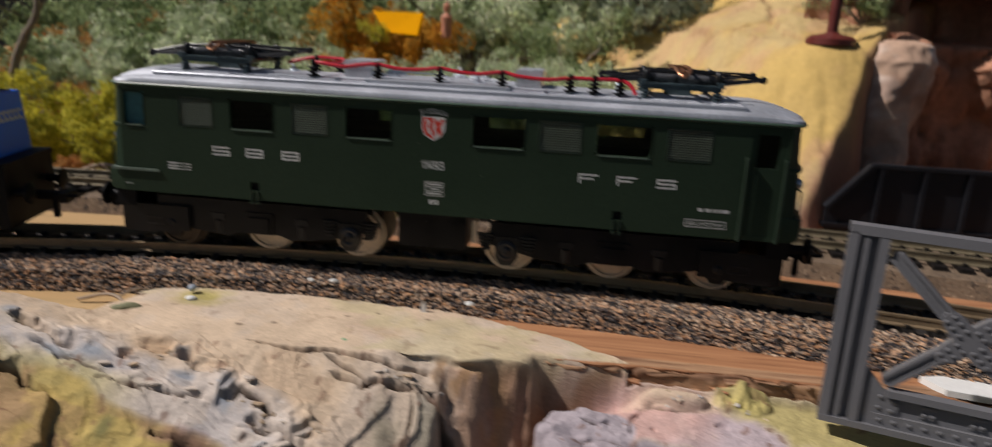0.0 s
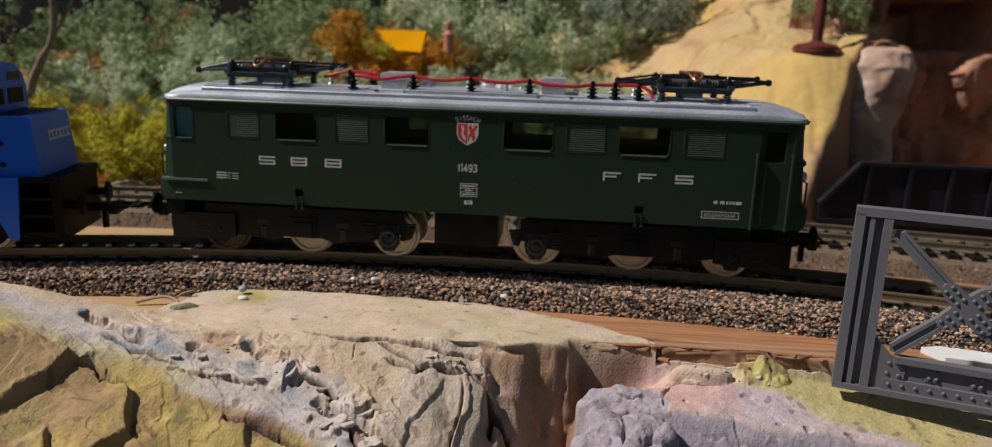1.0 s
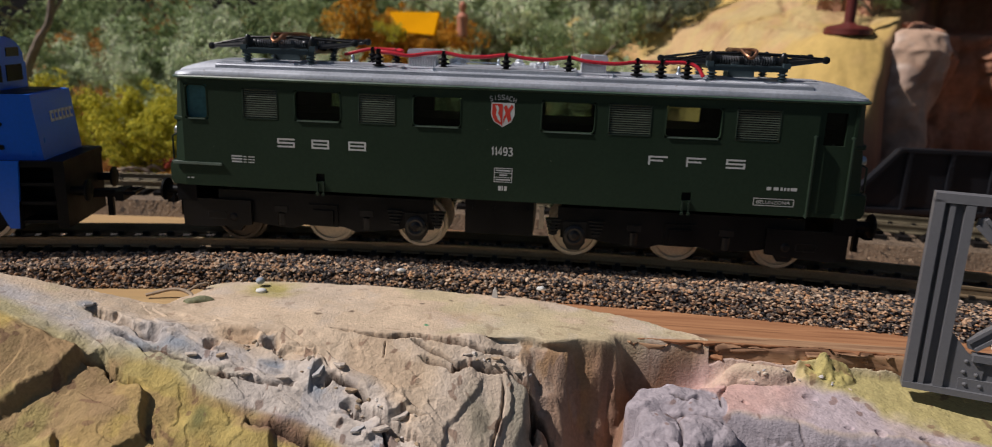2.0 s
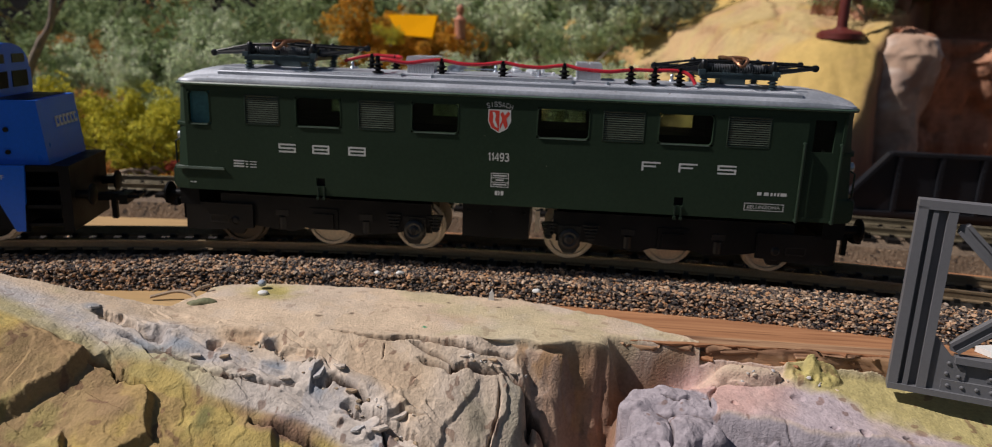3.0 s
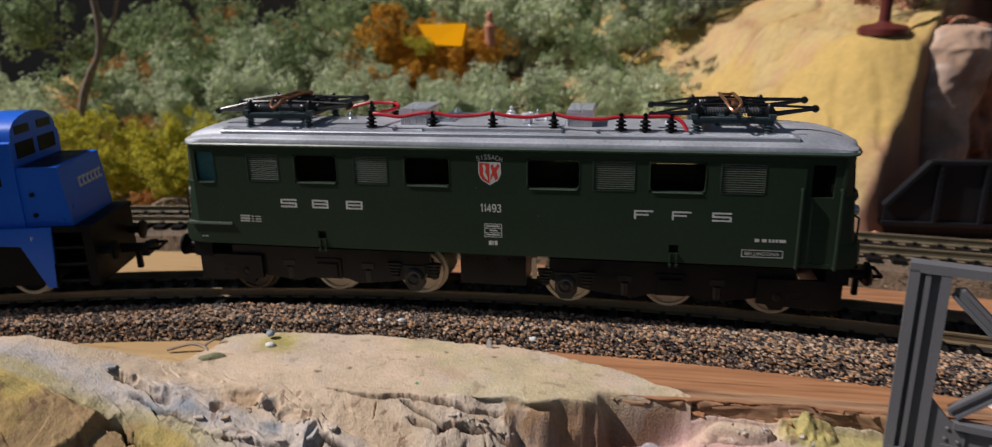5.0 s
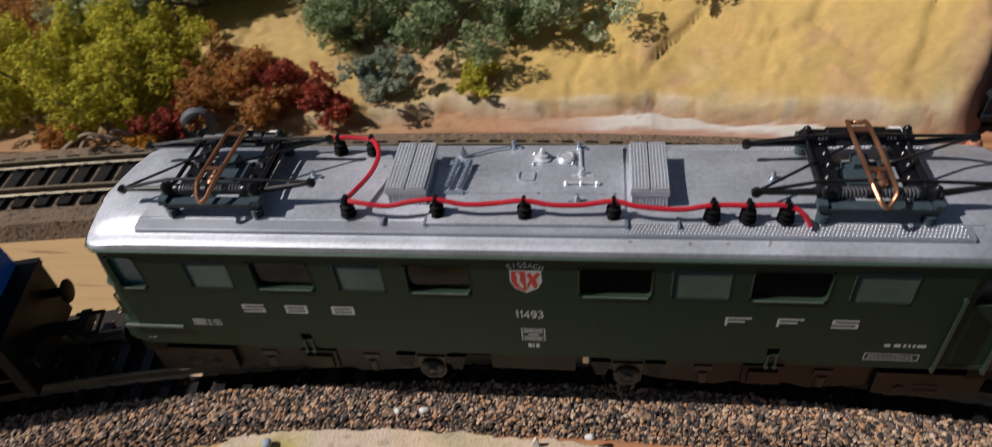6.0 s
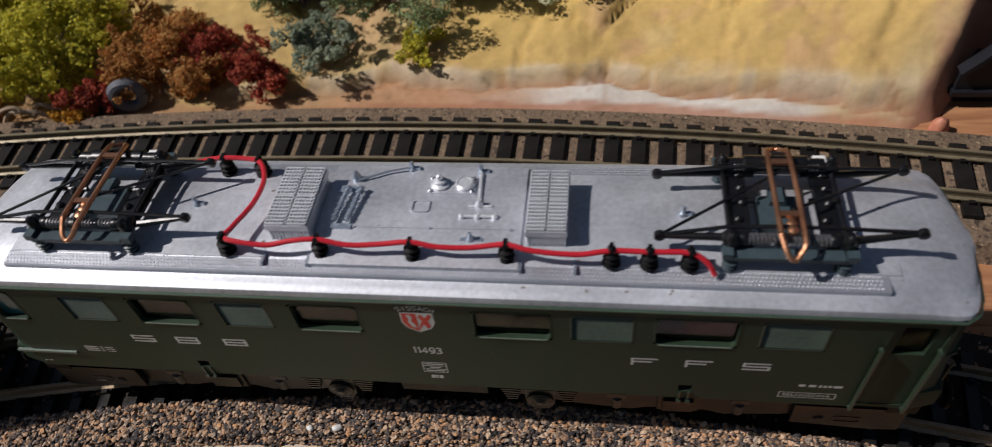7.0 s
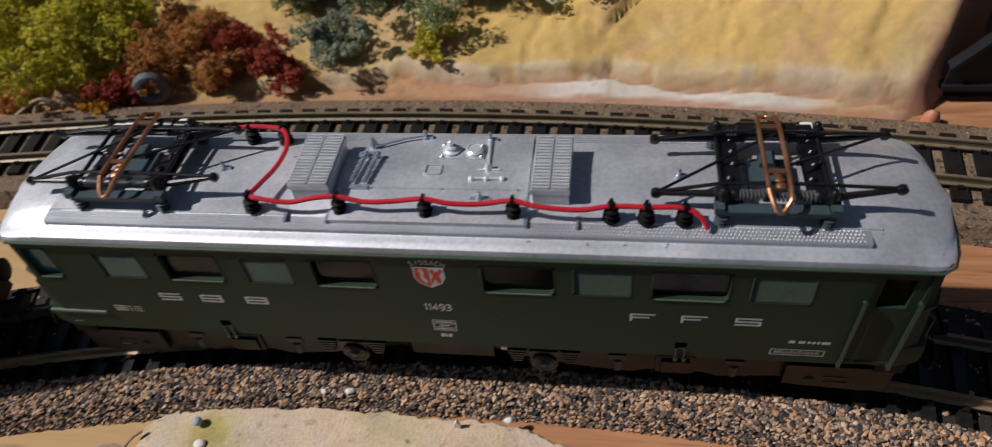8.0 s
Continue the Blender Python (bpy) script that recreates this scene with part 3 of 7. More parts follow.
v1, v2 = fbm(gx, gy, 3.2, 45, 3), fbm(gx, gy, 3.2, 47, 3)
n1, n2, n3 = fbm(gx, gy, 24, 101, 5), fbm(gx, gy, 9, 111, 4), fbm(gx, gy, 45, 121, 3)


def line_field(points, wander):
    """Distance from a bent line (positive on its right), and how far along it, both in mm, and its length."""
    px, py = gx + wander * (1.6 * w1 + 0.7 * v1), gy + wander * (1.6 * w2 + 0.7 * v2)
    best, side, along, run = np.full(gx.shape, 1e9), np.zeros(gx.shape), np.zeros(gx.shape), 0.0
    last = len(points) - 2
    for i, ((x0, y0), (x1, y1)) in enumerate(zip(points, points[1:])):
        lx, ly = x1 - x0, y1 - y0
        ll = math.hypot(lx, ly)
        t = ((px - x0) * lx + (py - y0) * ly) / ll
        s = ((px - x0) * ly - (py - y0) * lx) / ll
        tc = np.clip(t, -1e9 if i == 0 else 0, 1e9 if i == last else ll)
        dist = np.hypot(s, t - tc)
        near = dist < best
        best, side, along = np.where(near, dist, best), np.where(near, np.copysign(dist, s), side), np.where(near, run + tc, along)
        run += ll
    return side, along, run


lips, crack_shade = np.zeros(gx.shape), np.zeros(gx.shape)


def crack(points, width, depth, wander=0.6, lean=0.0, tuck=0.0):
    """A sharp furrow along a bent line; lean lifts the lip on its left, tuck lets that lip hang over."""
    s, u, ll = line_field(points, wander)
    if tuck:
        edge_fade = step01(-0.5, 0.2 * ll, u) * step01(ll + 0.5, 0.8 * ll, u) * (0.75 + 0.8 * w1)
        lips[:] += 0.28 * tuck * edge_fade * np.exp(-np.clip(-s, 0, None) / 2.2) * step01(0.25, -0.05, s)
    ends = step01(-0.5, 0.15 * ll, u) * step01(ll + 0.5, 0.85 * ll, u)
    # the furrow's shade goes into the paint as a dark line
    crack_shade[:] = np.maximum(crack_shade, ends * min(1.0, depth / 2.5) * np.clip(1.3 - np.abs(s) / (0.55 * width * (0.55 + 1.1 * np.abs(w2 + v1))), 0, 1))
    width, depth = (width, depth) if width >= 1.2 else (0.75 * width, 0.6 * depth)
    cut = -depth * ends * np.clip(1.15 - np.abs(s) / (width * (0.55 + 1.1 * np.abs(w2 + v1))), 0, 1) ** 0.7
    return cut + lean * ends * np.exp(-np.abs(s) / (3.0 * width)) * (s < 0)


def split(points, width, depth, wander=0.5):
    """A thin broken crack with upright sides, its shade painted in."""
    s, u, ll = line_field(points, wander)
    ends = step01(-0.5, 0.12 * ll, u) * step01(ll + 0.5, 0.88 * ll, u)
    w = width * np.clip(0.6 + 1.1 * np.abs(w2 + 0.8 * v1), 0.3, 1.2) * ends
    inside = step01(1.0, 0.75, np.abs(s) / np.maximum(w, 0.02)) * (w > 0.1)
    crack_shade[:] = np.maximum(crack_shade, inside)
    return -depth * inside


def ledge_edge(points, reach, rise, wander=0.8, sharp=0.7):
    """A block that ends in a steep edge along a bent line and fades away on its right."""
    s, u, ll = line_field(points, wander)
    ends = step01(-0.1 * ll, 0.15 * ll, u) * step01(1.1 * ll, 0.85 * ll, u)
    return rise * ends * step01(-sharp, sharp, s) * np.clip(1 - s / reach, 0, 1)


def pit(x0, y0, rx, ry, depth, wander=1.0):
    r = np.hypot((gx - x0 + wander * (w1 + v1)) / rx, (gy - y0 + wander * (w2 + v2)) / ry)
    return -depth * step01(1.1, 0.6, r)


def near_spot(x0, y0, rx, ry):
    return np.clip(1.5 - np.hypot((gx - x0 + 2 * w1) / rx, (gy - y0 + 2 * w2) / ry), 0, 1)


zt, yb, yf, st = (np.interp(gx + 2 * w1, KX, k) for k in (TOP, BACK_Y, FRONT_Y, STEEP))
yb = yb + 2.6 * fbm(gx, gy, 22, 3, 4) + 1.6 * fbm(gx, gy, 5, 8, 3)
yf = yf + 1.4 * n1 + 0.5 * n2
d = np.clip(yf - gy, 0, None)
slope = step01(0, 2.5, d)
over = step01(-3, 5, gx + 4 * w1) * step01(33, 25, gx)
lip = 2.6 - 2.2 * over
z = np.where(d < lip, zt - st * d * d / (2 * lip), zt - st * (d - lip / 2))
# right of the shelf: a lower ledge below the board's edge, with a steep grey front
edge = np.interp(gx, [30, 45, 60, 74, 84, 100, 115, 140, 240], [-57, -58, -60.5, -62.5, -64.5, -66, -68.5, -72, -80]) + 0.8 * n2 + 0.3 * v1
front = np.clip(edge - gy, 0, None)
ledge = np.interp(gx, [30, 50, 70, 95, 120, 240], [-20, -18.2, -17.6, -18.0, -19.5, -24]) + 0.20 * np.clip(gy + 44, -40, 0)
ledge -= np.where(front < 3, 2.2 * front * front / 6, 2.2 * (front - 1.5)) - 1.2 * np.clip(front - 8, 0, None)
right = step01(31, 36, gx + 3 * w1) * step01(-42.5, -46.5, gy + 1.5 * w1)
z = z * (1 - right) + ledge * right
z = np.where((gx > 56) & (gy > -44), np.minimum(z, -16.5), z)
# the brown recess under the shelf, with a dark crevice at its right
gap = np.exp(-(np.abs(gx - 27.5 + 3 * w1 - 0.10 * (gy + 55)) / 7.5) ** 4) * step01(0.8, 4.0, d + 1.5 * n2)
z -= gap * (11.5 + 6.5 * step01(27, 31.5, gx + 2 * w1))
hollow = np.exp(-((gx - 45 + 4 * w1) / 12) ** 4) * np.exp(-((gy + 47.5) / 4.0) ** 4)
z -= 7.0 * hollow
z -= 4.5 * step01(9, 12.5, gx + 2 * w1) * step01(36, 32, gx) * step01(2.0, 6.0, d)
# the grey boulder: soft lumps pressed together
lump = np.zeros(gx.shape)
for x0, y0, rr, hh in ((40, -57.5, 5.5, -21.5), (47, -55.5, 6.0, -20.6), (53, -59, 5.0, -21.2), (42.5, -64.5, 6.0, -22.2), (50, -65, 6.2, -21.8), (55, -67, 4.2, -23.2), (39, -71, 5.5, -25.5), (46.5, -73, 6.0, -25.0), (53.5, -74, 5.0, -26.0), (42, -80, 6.5, -29.5), (51, -82, 6.5, -29.5)):
    q = np.clip(1 - ((gx - x0 + 2.2 * w1 + 0.6 * v1) / rr) ** 2 - ((gy - y0 + 2.2 * w2 + 0.6 * v2) / rr) ** 2, 0, 1) ** 0.5
    on = step01(0.0, 0.12, q)
    z = np.where(q > 0, np.maximum(z, z * (1 - on) + on * (hh - 3.6 + 3.6 * q)), z)
    lump = np.maximum(lump, on)
z += lump * (1.2 * n2 + 0.7 * v1)
z += crack([(45, -56.5), (49, -57.2), (52, -56.3)], 0.7, 2.6, 0.5, 0.4, 1.6) + crack([(44, -61), (50, -61.5), (55, -63)], 0.6, 1.8, 0.6, 0.4, 1.2) + crack([(46, -61), (46.5, -68), (45, -74)], 0.5, 1.6)
# pale roll and yellow crumb at the board's edge
z += 3.0 * np.sqrt(np.clip(1 - ((gx - 67.5) / 8.5) ** 6 - ((gy + 47.2 + 0.8 * n2) / 1.9) ** 2, 0, 1))
crumb = np.clip(1 - ((gx - 83 + 2 * w1) / 7.5) ** 2 - ((gy + 46.5 + 2 * w2) / 3.4) ** 2, 0, 1)
z += crumb ** 0.5 * (1.0 + 5.0 * np.clip(fbm(gx, gy, 4.2, 23, 3) + 0.16, 0, 1))

ochre_y = np.interp(gx, [-240, -123, -99, -77, -63, -48, -36, -24, -10, 0], [-62, -70, -72, -72, -75.5, -77.2, -78, -80.5, -90, -140]) + 1.6 * n2
calm = step01(1.2, -1.2, gy - ochre_y)
rough = np.clip(0.10 + 0.9 * slope + 0.6 * right, 0, 1)
# flaking zone between the smooth cream face and the ochre boulder
crumbly = step01(13, 7, np.abs(gy + 68 + 0.16 * (gx + 40) + 5 * n1)) * step01(-98, -80, gx + 6 * n1) * step01(-2, -16, gx + 6 * n1) * (1 - calm)
loose = step01(0.02, 0.2, n3 + 0.6 * n2)

# broad swells and the flakes of broken plaster
z += 1.5 * fbm(0.6 * gx, gy + 0.25 * gx, 18, 11, 2) * (0.25 + 0.6 * rough) * (1 - 0.6 * right)
z += 0.8 * (1 - slope) * (1 - right) * fbm(0.5 * gx, gy, 13, 15, 2)
lev = 4.0 * fbm(0.45 * gx + 2 * w1, gy * 1.5 + 0.5 * gx + 2 * w2, 17, 71, 3)
flake = np.floor(lev) + step01(0.0, 0.12, lev - np.floor(lev))
z += 0.8 * (flake - lev * 0.85) * np.clip(0.9 * crumbly + 0.35 * calm + 0.12 * rough, 0, 1)
f2, c2 = facets(0.5 * gx + 2.5 * w1, 1.35 * gy + 0.3 * gx + 2.5 * w2, 7.0, 503, 1.0)
z += crumbly * (0.28 * f2 * loose - 0.25 * c2 ** 4 * loose)
z += gap * (0.6 * f2 + 1.1 * n2 - 0.5 * c2 ** 4 + 0.9 * fbm(gx, gy, 3.2, 149, 3))

# blocks of the ochre boulder
z += calm * (ledge_edge([(-95.5, -66), (-92.5, -74), (-93, -80), (-98, -88), (-107, -97)], 42, 3.6, 0.7, 1.0) - 1.0)
z += calm * ledge_edge([(-76, -77), (-73.5, -82), (-70, -89), (-75, -95), (-79, -99)], 24, 2.8, 0.8, 0.8)
z += calm * ledge_edge([(-46, -76), (-43, -84), (-40, -95)], 18, 1.6, 1.6)
z += calm * ledge_edge([(-88.5, -91), (-85.5, -95), (-86, -101)], 8, 2.2, 0.8)
z += 1.3 * calm * fbm(gx, gy, 16, 19, 3)
z += crack([(-92, -75), (-88.5, -73.2), (-82, -75.2), (-75, -78)], 1.2, 3.4, 0.7, 0.4, 1.8)
z += crack([(-50, -77.3), (-43, -78), (-36, -79), (-24, -81.5)], 0.8, 2.0, 1.2, 0.8, 1.4)

# slots, holes and cracks of the broken face
z += crack([(-101, -58.2), (-88, -62), (-78, -64.6)], 1.3, 4.6, 0.3, 1.0, 1.6)
z += crack([(-91, -65.5), (-78, -67.5), (-66, -70.5)], 0.8, 1.7, 0.8, 0.5, 0.8)
z += crack([(-83, -62.5), (-75, -61), (-68, -62)], 0.6, 0.9, 0.9)
z += crack([(-70, -71.5), (-63, -71), (-56, -73.5)], 0.7, 1.3, 1.0, 0.4)
z += pit(-65.5, -63.9, 2.0, 1.4, 2.2, 0.6) + pit(-59.6, -60.5, 5.0, 2.2, 0.8) + pit(-52.0, -61.0, 2.3, 1.9, 3.6, 0.5)
z += 1.6 * np.clip(1 - np.hypot((gx + 55.2) / 1.6, (gy + 60.0) / 1.9), 0, 1)
z += pit(-45.0, -62.8, 4.6, 2.0, 1.2, 0.8) + crack([(-48, -60.5), (-41, -60.5), (-40, -64), (-43.5, -65)], 0.5, 0.9, 0.5)
z += crack([(-54, -70.8), (-48, -70.6), (-42.5, -69)], 0.8, 1.8, 0.4, 0.4, 1.2)
z += pit(-37.4, -67.8, 2.2, 1.6, 3.2, 0.9) + ledge_edge([(-38.4, -64.5), (-40, -68), (-39.5, -71)], 4.5, 1.5, 0.8, 0.4)
z += crack([(-36.5, -65.8), (-31, -67), (-25.7, -69.6)], 0.9, 3.4, 0.5, 1.2, 1.6)
z += pit(-30.3, -71.6, 2.0, 1.2, 2.8, 0.6)
z += crack([(-30, -71), (-21, -73.6), (-14.5, -76), (-8, -78.2), (-3, -83)], 1.3, 6.0, 0.8, 0.8, 1.6)
z += ledge_edge([(-16, -69.6), (-20.5, -73.4)], 5.0, 1.7, 0.8, 0.35) + ledge_edge([(-20, -74), (-24, -78)], 5.5, 1.5, 0.9, 0.35) + ledge_edge([(-11, -76.8), (-15, -81)], 4.0, 1.2, 0.9, 0.35)
z += crack([(-17.5, -71.4), (-11.5, -71.2)], 0.6, 1.8, 0.4, 0.3, 1.0)
# thin cracks under the rim of the shelf
z += crack([(-39.5, -53.4), (-31, -54.4), (-24, -54.6), (-18, -53.4)], 0.8, 1.2, 0.4, 0.2, 0.8)
z += split([(-40, -53.8), (-31, -54.8), (-24, -55.0), (-17, -53.8), (-8, -54.2), (0, -54.4), (9, -52.2)], 0.75, 2.4, 0.5)
z += split([(-19, -55.2), (-12, -57.4), (-7.0, -59.2), (-3, -58.6)], 0.6, 2.2, 0.5)
z += split([(-17, -59.0), (-8, -60.4), (-4, -58.8), (-0.7, -57.6), (7, -57.4), (13, -59.4), (19, -63)], 0.85, 3.4, 0.6)
z += split([(-25, -56), (-24, -60.5)], 0.22, 0.9, 0.6)
z += split([(-30, -71.4), (-21, -74.0), (-14.5, -76.2), (-8, -78.4), (-3, -83)], 1.1, 4.6, 0.9) + split([(-22, -74), (-18, -79), (-19, -84)], 0.5, 2.5, 0.8) + split([(-37, -66.5), (-31, -67.6), (-25.5, -70)], 0.8, 3.0, 0.6) + split([(-100, -58.6), (-88, -62.4), (-78, -65)], 1.0, 3.0, 0.3)
z += split([(-92, -75.2), (-88.5, -73.6), (-82, -75.6), (-75, -78.4)], 1.1, 3.0, 0.7) + split([(-52, -77.5), (-43, -78.3), (-36, -79.3), (-24, -82)], 0.6, 2.2, 1.0) + split([(-61, -72), (-54, -71), (-47, -71)], 0.45, 1.6, 0.8)
# broken pockets below the rim, and the pointed crag with its shaded flank
under = step01(0.3, 1.5, d) * step01(7.0, 3.5, d + 2 * w1) * step01(0, 5, gx + 2 * w1) * step01(30, 24, gx)
z -= under * (1.2 + 1.2 * np.abs(fbm(gx, gy, 5.5, 27, 3)))
z += pit(15, -59.8, 4.2, 2.6, 2.8, 0.8)
z += ledge_edge([(1.2, -59.5), (-1.5, -64.5), (-6.5, -71.5), (-8, -78)], 7, 1.0, 1.4, 0.4)
z += ledge_edge([(5.6, -58.5), (6.6, -66), (4.0, -77), (3, -86)], 4.0, 1.3, 1.6, 0.35)
z += crack([(4.4, -58.5), (5.2, -66), (2.6, -77)], 0.7, 2.2, 0.7) + crack([(11.2, -58.2), (12.6, -61), (12.2, -65)], 1.4, 4.6, 0.4)
z += crack([(10, -57.5), (17, -60.5), (22, -64)], 0.6, 1.8, 0.6, 0.6, 1.4)
# marks of the mauve ledge and its front
z += pit(91, -64.8, 1.3, 1.1, 1.8, 0.4) + pit(78.4, -53.4, 1.8, 1.2, 0.9, 0.5) + pit(101.5, -65.2, 2.0, 0.8, 1.5, 0.5) + pit(84, -63.8, 1.2, 0.6, 1.0, 0.5) + pit(62, -58, 0.9, 0.7, 0.8)
z += crack([(74, -62.6), (75.5, -68), (74.5, -76)], 0.4, 1.2, 0.7) + crack([(60, -50), (57, -55), (56.5, -60)], 0.7, 1.8, 0.6) + crack([(58, -49.3), (66, -50.6), (74, -49.8)], 0.6, 1.4, 0.6, 0.4, 1.0)
z += crack([(62, -64), (78, -67), (98, -69)], 0.5, 0.9, 1.2)
f3, c3 = facets(0.6 * gx + 1.2 * w1, 1.3 * gy + 0.3 * gx + 1.2 * w2, 3.4, 505, 1.0)
z += rough * (1 - calm) * (0.38 * ridged(0.7 * gx, gy + 0.3 * gx, 9, 53, 4) + 0.15 * f3 - 0.08 * c3 ** 4) * (1 - 0.65 * right)
z += right * 0.30 * fbm(gx, gy, 5, 57, 3) + calm * 0.5 * fbm(gx, gy, 6, 59, 3)
pits = step01(0.25, 0.31, fbm(0.5 * gx, 1.1 * gy + 0.25 * gx, 6, 51, 3))
z -= 0.25 * pits * rough * (1 - calm) * np.clip(crumbly + 0.2 * loose, 0, 1)
z += (0.08 + 0.16 * rough + 0.12 * crumbly) * fbm(0.7 * gx, gy, 3.0, 61, 3) + 0.05 * rough * fbm(gx, gy, 1.1, 63, 2)
behind = np.clip(gy - yb, 0, None)
z -= np.where(behind > 0, 1.5 * behind + 0.3, 0)
z = np.where(gy > -43, np.maximum(z, -18), z)

CREAM, WHITE, OCHRE, MAUVE, PINK, BROWN, OLIVE = (0.60, 0.465, 0.335), (0.57, 0.505, 0.455), (0.48, 0.345, 0.12), (0.37, 0.325, 0.35), (0.56, 0.35, 0.30), (0.19, 0.10, 0.066), (0.44, 0.37, 0.14)
UMBER, SAND, BLUEGREY, PLUM = (0.34, 0.22, 0.12), (0.50, 0.34, 0.21), (0.25, 0.29, 0.34), (0.27, 0.17, 0.135)
paint = np.zeros((*gx.shape, 3)) + np.array(CREAM)
paint = blend(paint, WHITE, step01(0.0, 0.25, n1) * 0.28)
paint = blend(paint, SAND, step01(0.08, 0.30, n2 - 0.3 * n1) * slope * 0.3)
paint = blend(paint, (0.50, 0.44, 0.25), step01(0.0, 0.2, n3 + 0.4 * n2) * (1 - slope) * 0.5)
paint = blend(paint, (0.55, 0.37, 0.26), near_spot(-8, -40, 8, 4) * 0.5)
white_band = step01(15, 8, gy - ochre_y + 5 * n1 + 3 * n2)
paint = blend(paint, WHITE, white_band * 0.85 * step01(0, -25, gx))
paint = blend(paint, (0.45, 0.43, 0.44), white_band * step01(-8, -25, gx) * step01(0.0, 0.2, n2 + 0.5 * v1) * 0.55)
paint = blend(paint, OLIVE, step01(7, 2.5, gy - ochre_y + 4 * n1 + 2 * n2) * step01(-52, -72, gx) * 0.7)
paint = blend(paint, OCHRE, calm)
paint = blend(paint, PLUM, calm * step01(0.04, 0.22, n1 + 0.3 * n3) * 0.5)
paint = blend(paint, (0.40, 0.325, 0.125), calm * step01(0.0, 0.25, n2 - 0.4 * n1) * 0.7)
paint = blend(paint, (0.51, 0.38, 0.13), calm * step01(0.1, 0.3, -n1 + 0.4 * v1) * 0.7)
paint = blend(paint, UMBER, calm * step01(0.10, 0.3, -n2 - 0.2 * n1) * 0.5)
paint = blend(paint, (0.09, 0.11, 0.05), near_spot(-60.5, -80, 1.6, 3.0) * 0.7)
# purple-brown strip: the scarp edge's shadow put into the paint
paint = blend(paint, (0.26, 0.13, 0.13), near_spot(-44, -78, 8, 1.6) * 0.7)
# brown plaster below the shelf, painted darker for the shade in the recess
paint = blend(paint, UMBER, step01(0.4, 1.6, d + n2) * step01(21, 26, gx + 4 * w1) * step01(60, 52, gx) * 0.8)
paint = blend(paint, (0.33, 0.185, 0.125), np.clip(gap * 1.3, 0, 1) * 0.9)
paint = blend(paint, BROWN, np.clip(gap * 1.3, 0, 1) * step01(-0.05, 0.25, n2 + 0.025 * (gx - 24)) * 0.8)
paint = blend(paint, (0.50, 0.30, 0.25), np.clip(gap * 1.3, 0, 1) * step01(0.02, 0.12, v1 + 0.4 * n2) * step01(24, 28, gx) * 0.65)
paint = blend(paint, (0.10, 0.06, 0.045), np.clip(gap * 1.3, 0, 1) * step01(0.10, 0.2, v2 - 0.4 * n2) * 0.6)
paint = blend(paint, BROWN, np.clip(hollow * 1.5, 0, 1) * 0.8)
paint = blend(paint, (0.34, 0.215, 0.15), step01(9, 14, gx + 6 * n2) * step01(34, 28, gx + 3 * w1) * slope * 0.85)
paint = blend(paint, (0.40, 0.24, 0.12), under * step01(-0.1, 0.15, n2 + v1) * 0.7)
# olive-grey tone that carries the shade on the crag's right flank
paint = blend(paint, (0.30, 0.29, 0.22), np.clip(1.2 - np.abs(gx - 8.5 + 0.15 * (gy + 60)) / 4 + n2, 0, 1) * step01(-57, -60, gy) * 0.6)
paint = blend(paint, (0.34, 0.31, 0.22), near_spot(0, -67, 3.5, 5) * 0.6)
paint = blend(paint, MAUVE, np.maximum(lump, right * step01(0.2, 1.8, front + 1.2 * n2)))
top_r = right * (1 - lump) * step01(1.4, 0.0, front + 1.2 * n2)
paint = blend(paint, (0.46, 0.38, 0.40), top_r * step01(46, 52, gx))
paint = blend(paint, PINK, top_r * step01(40, 50, gx + 8 * n2) * step01(80, 66, gx + 10 * n1 - 0.35 * (gy + 52)) * 0.85)
down = np.clip(-(gy + 50), 0, None)
paint = blend(paint, OLIVE, top_r * step01(-4, 5, gx - 80 - 1.1 * down - 0.07 * down * down + 8 * n2) * 0.9)
paint = blend(paint, OLIVE, np.clip(crumb * 3, 0, 1) * 0.9)
paint = blend(paint, CREAM, np.clip(1.6 - np.hypot((gx - 67) / 9, (gy + 47) / 2.4), 0, 1) * 0.9)
paint = blend(paint, OLIVE, np.clip(1.3 - np.hypot((gx + 66) / 13, (gy + 31) / 8) + n2, 0, 1) ** 2)
paint = blend(paint, WHITE, step01(0.12, 0.28, fbm(gx, gy, 7, 117, 4)) * (1 - calm) * (1 - right) * 0.16)
paint = blend(paint, SAND, near_spot(-59.6, -60.5, 5, 2.4) * 0.8)
paint = blend(paint, (0.38, 0.22, 0.12), np.maximum(near_spot(-65, -64.2, 1.5, 1.0), near_spot(-30.3, -71.6, 1.6, 1.0)) * 0.8)
# blue-grey lumps, and long spots that paint in the bluish shading of steps
for x0, y0, rx, ry in ((-101.5, -57, 2.2, 1.5), (-53.5, -60.6, 1.6, 1.8), (-38.5, -68.5, 1.8, 2.4), (-50, -66.5, 3, 1), (-84, -66.5, 6, 1), (-20, -79, 2, 1.4), (-73, -66, 4, 1.6)):
    paint = blend(paint, BLUEGREY, near_spot(x0, y0, rx, ry) * 0.75)
# shade of the cracks painted dark, over the brown core some lay open
paint = blend(paint, (0.07, 0.045, 0.033), crack_shade * 0.95)
speck = step01(0.40, 0.46, fbm(gx + 3 * w1, gy + 3 * w2, 2.6, 131, 2))
paint = blend(paint, BROWN, speck * (0.3 + 0.3 * slope))
paint = blend(paint, (0.05, 0.28, 0.14), near_spot(-16.5, -47.5, 0.7, 0.5))
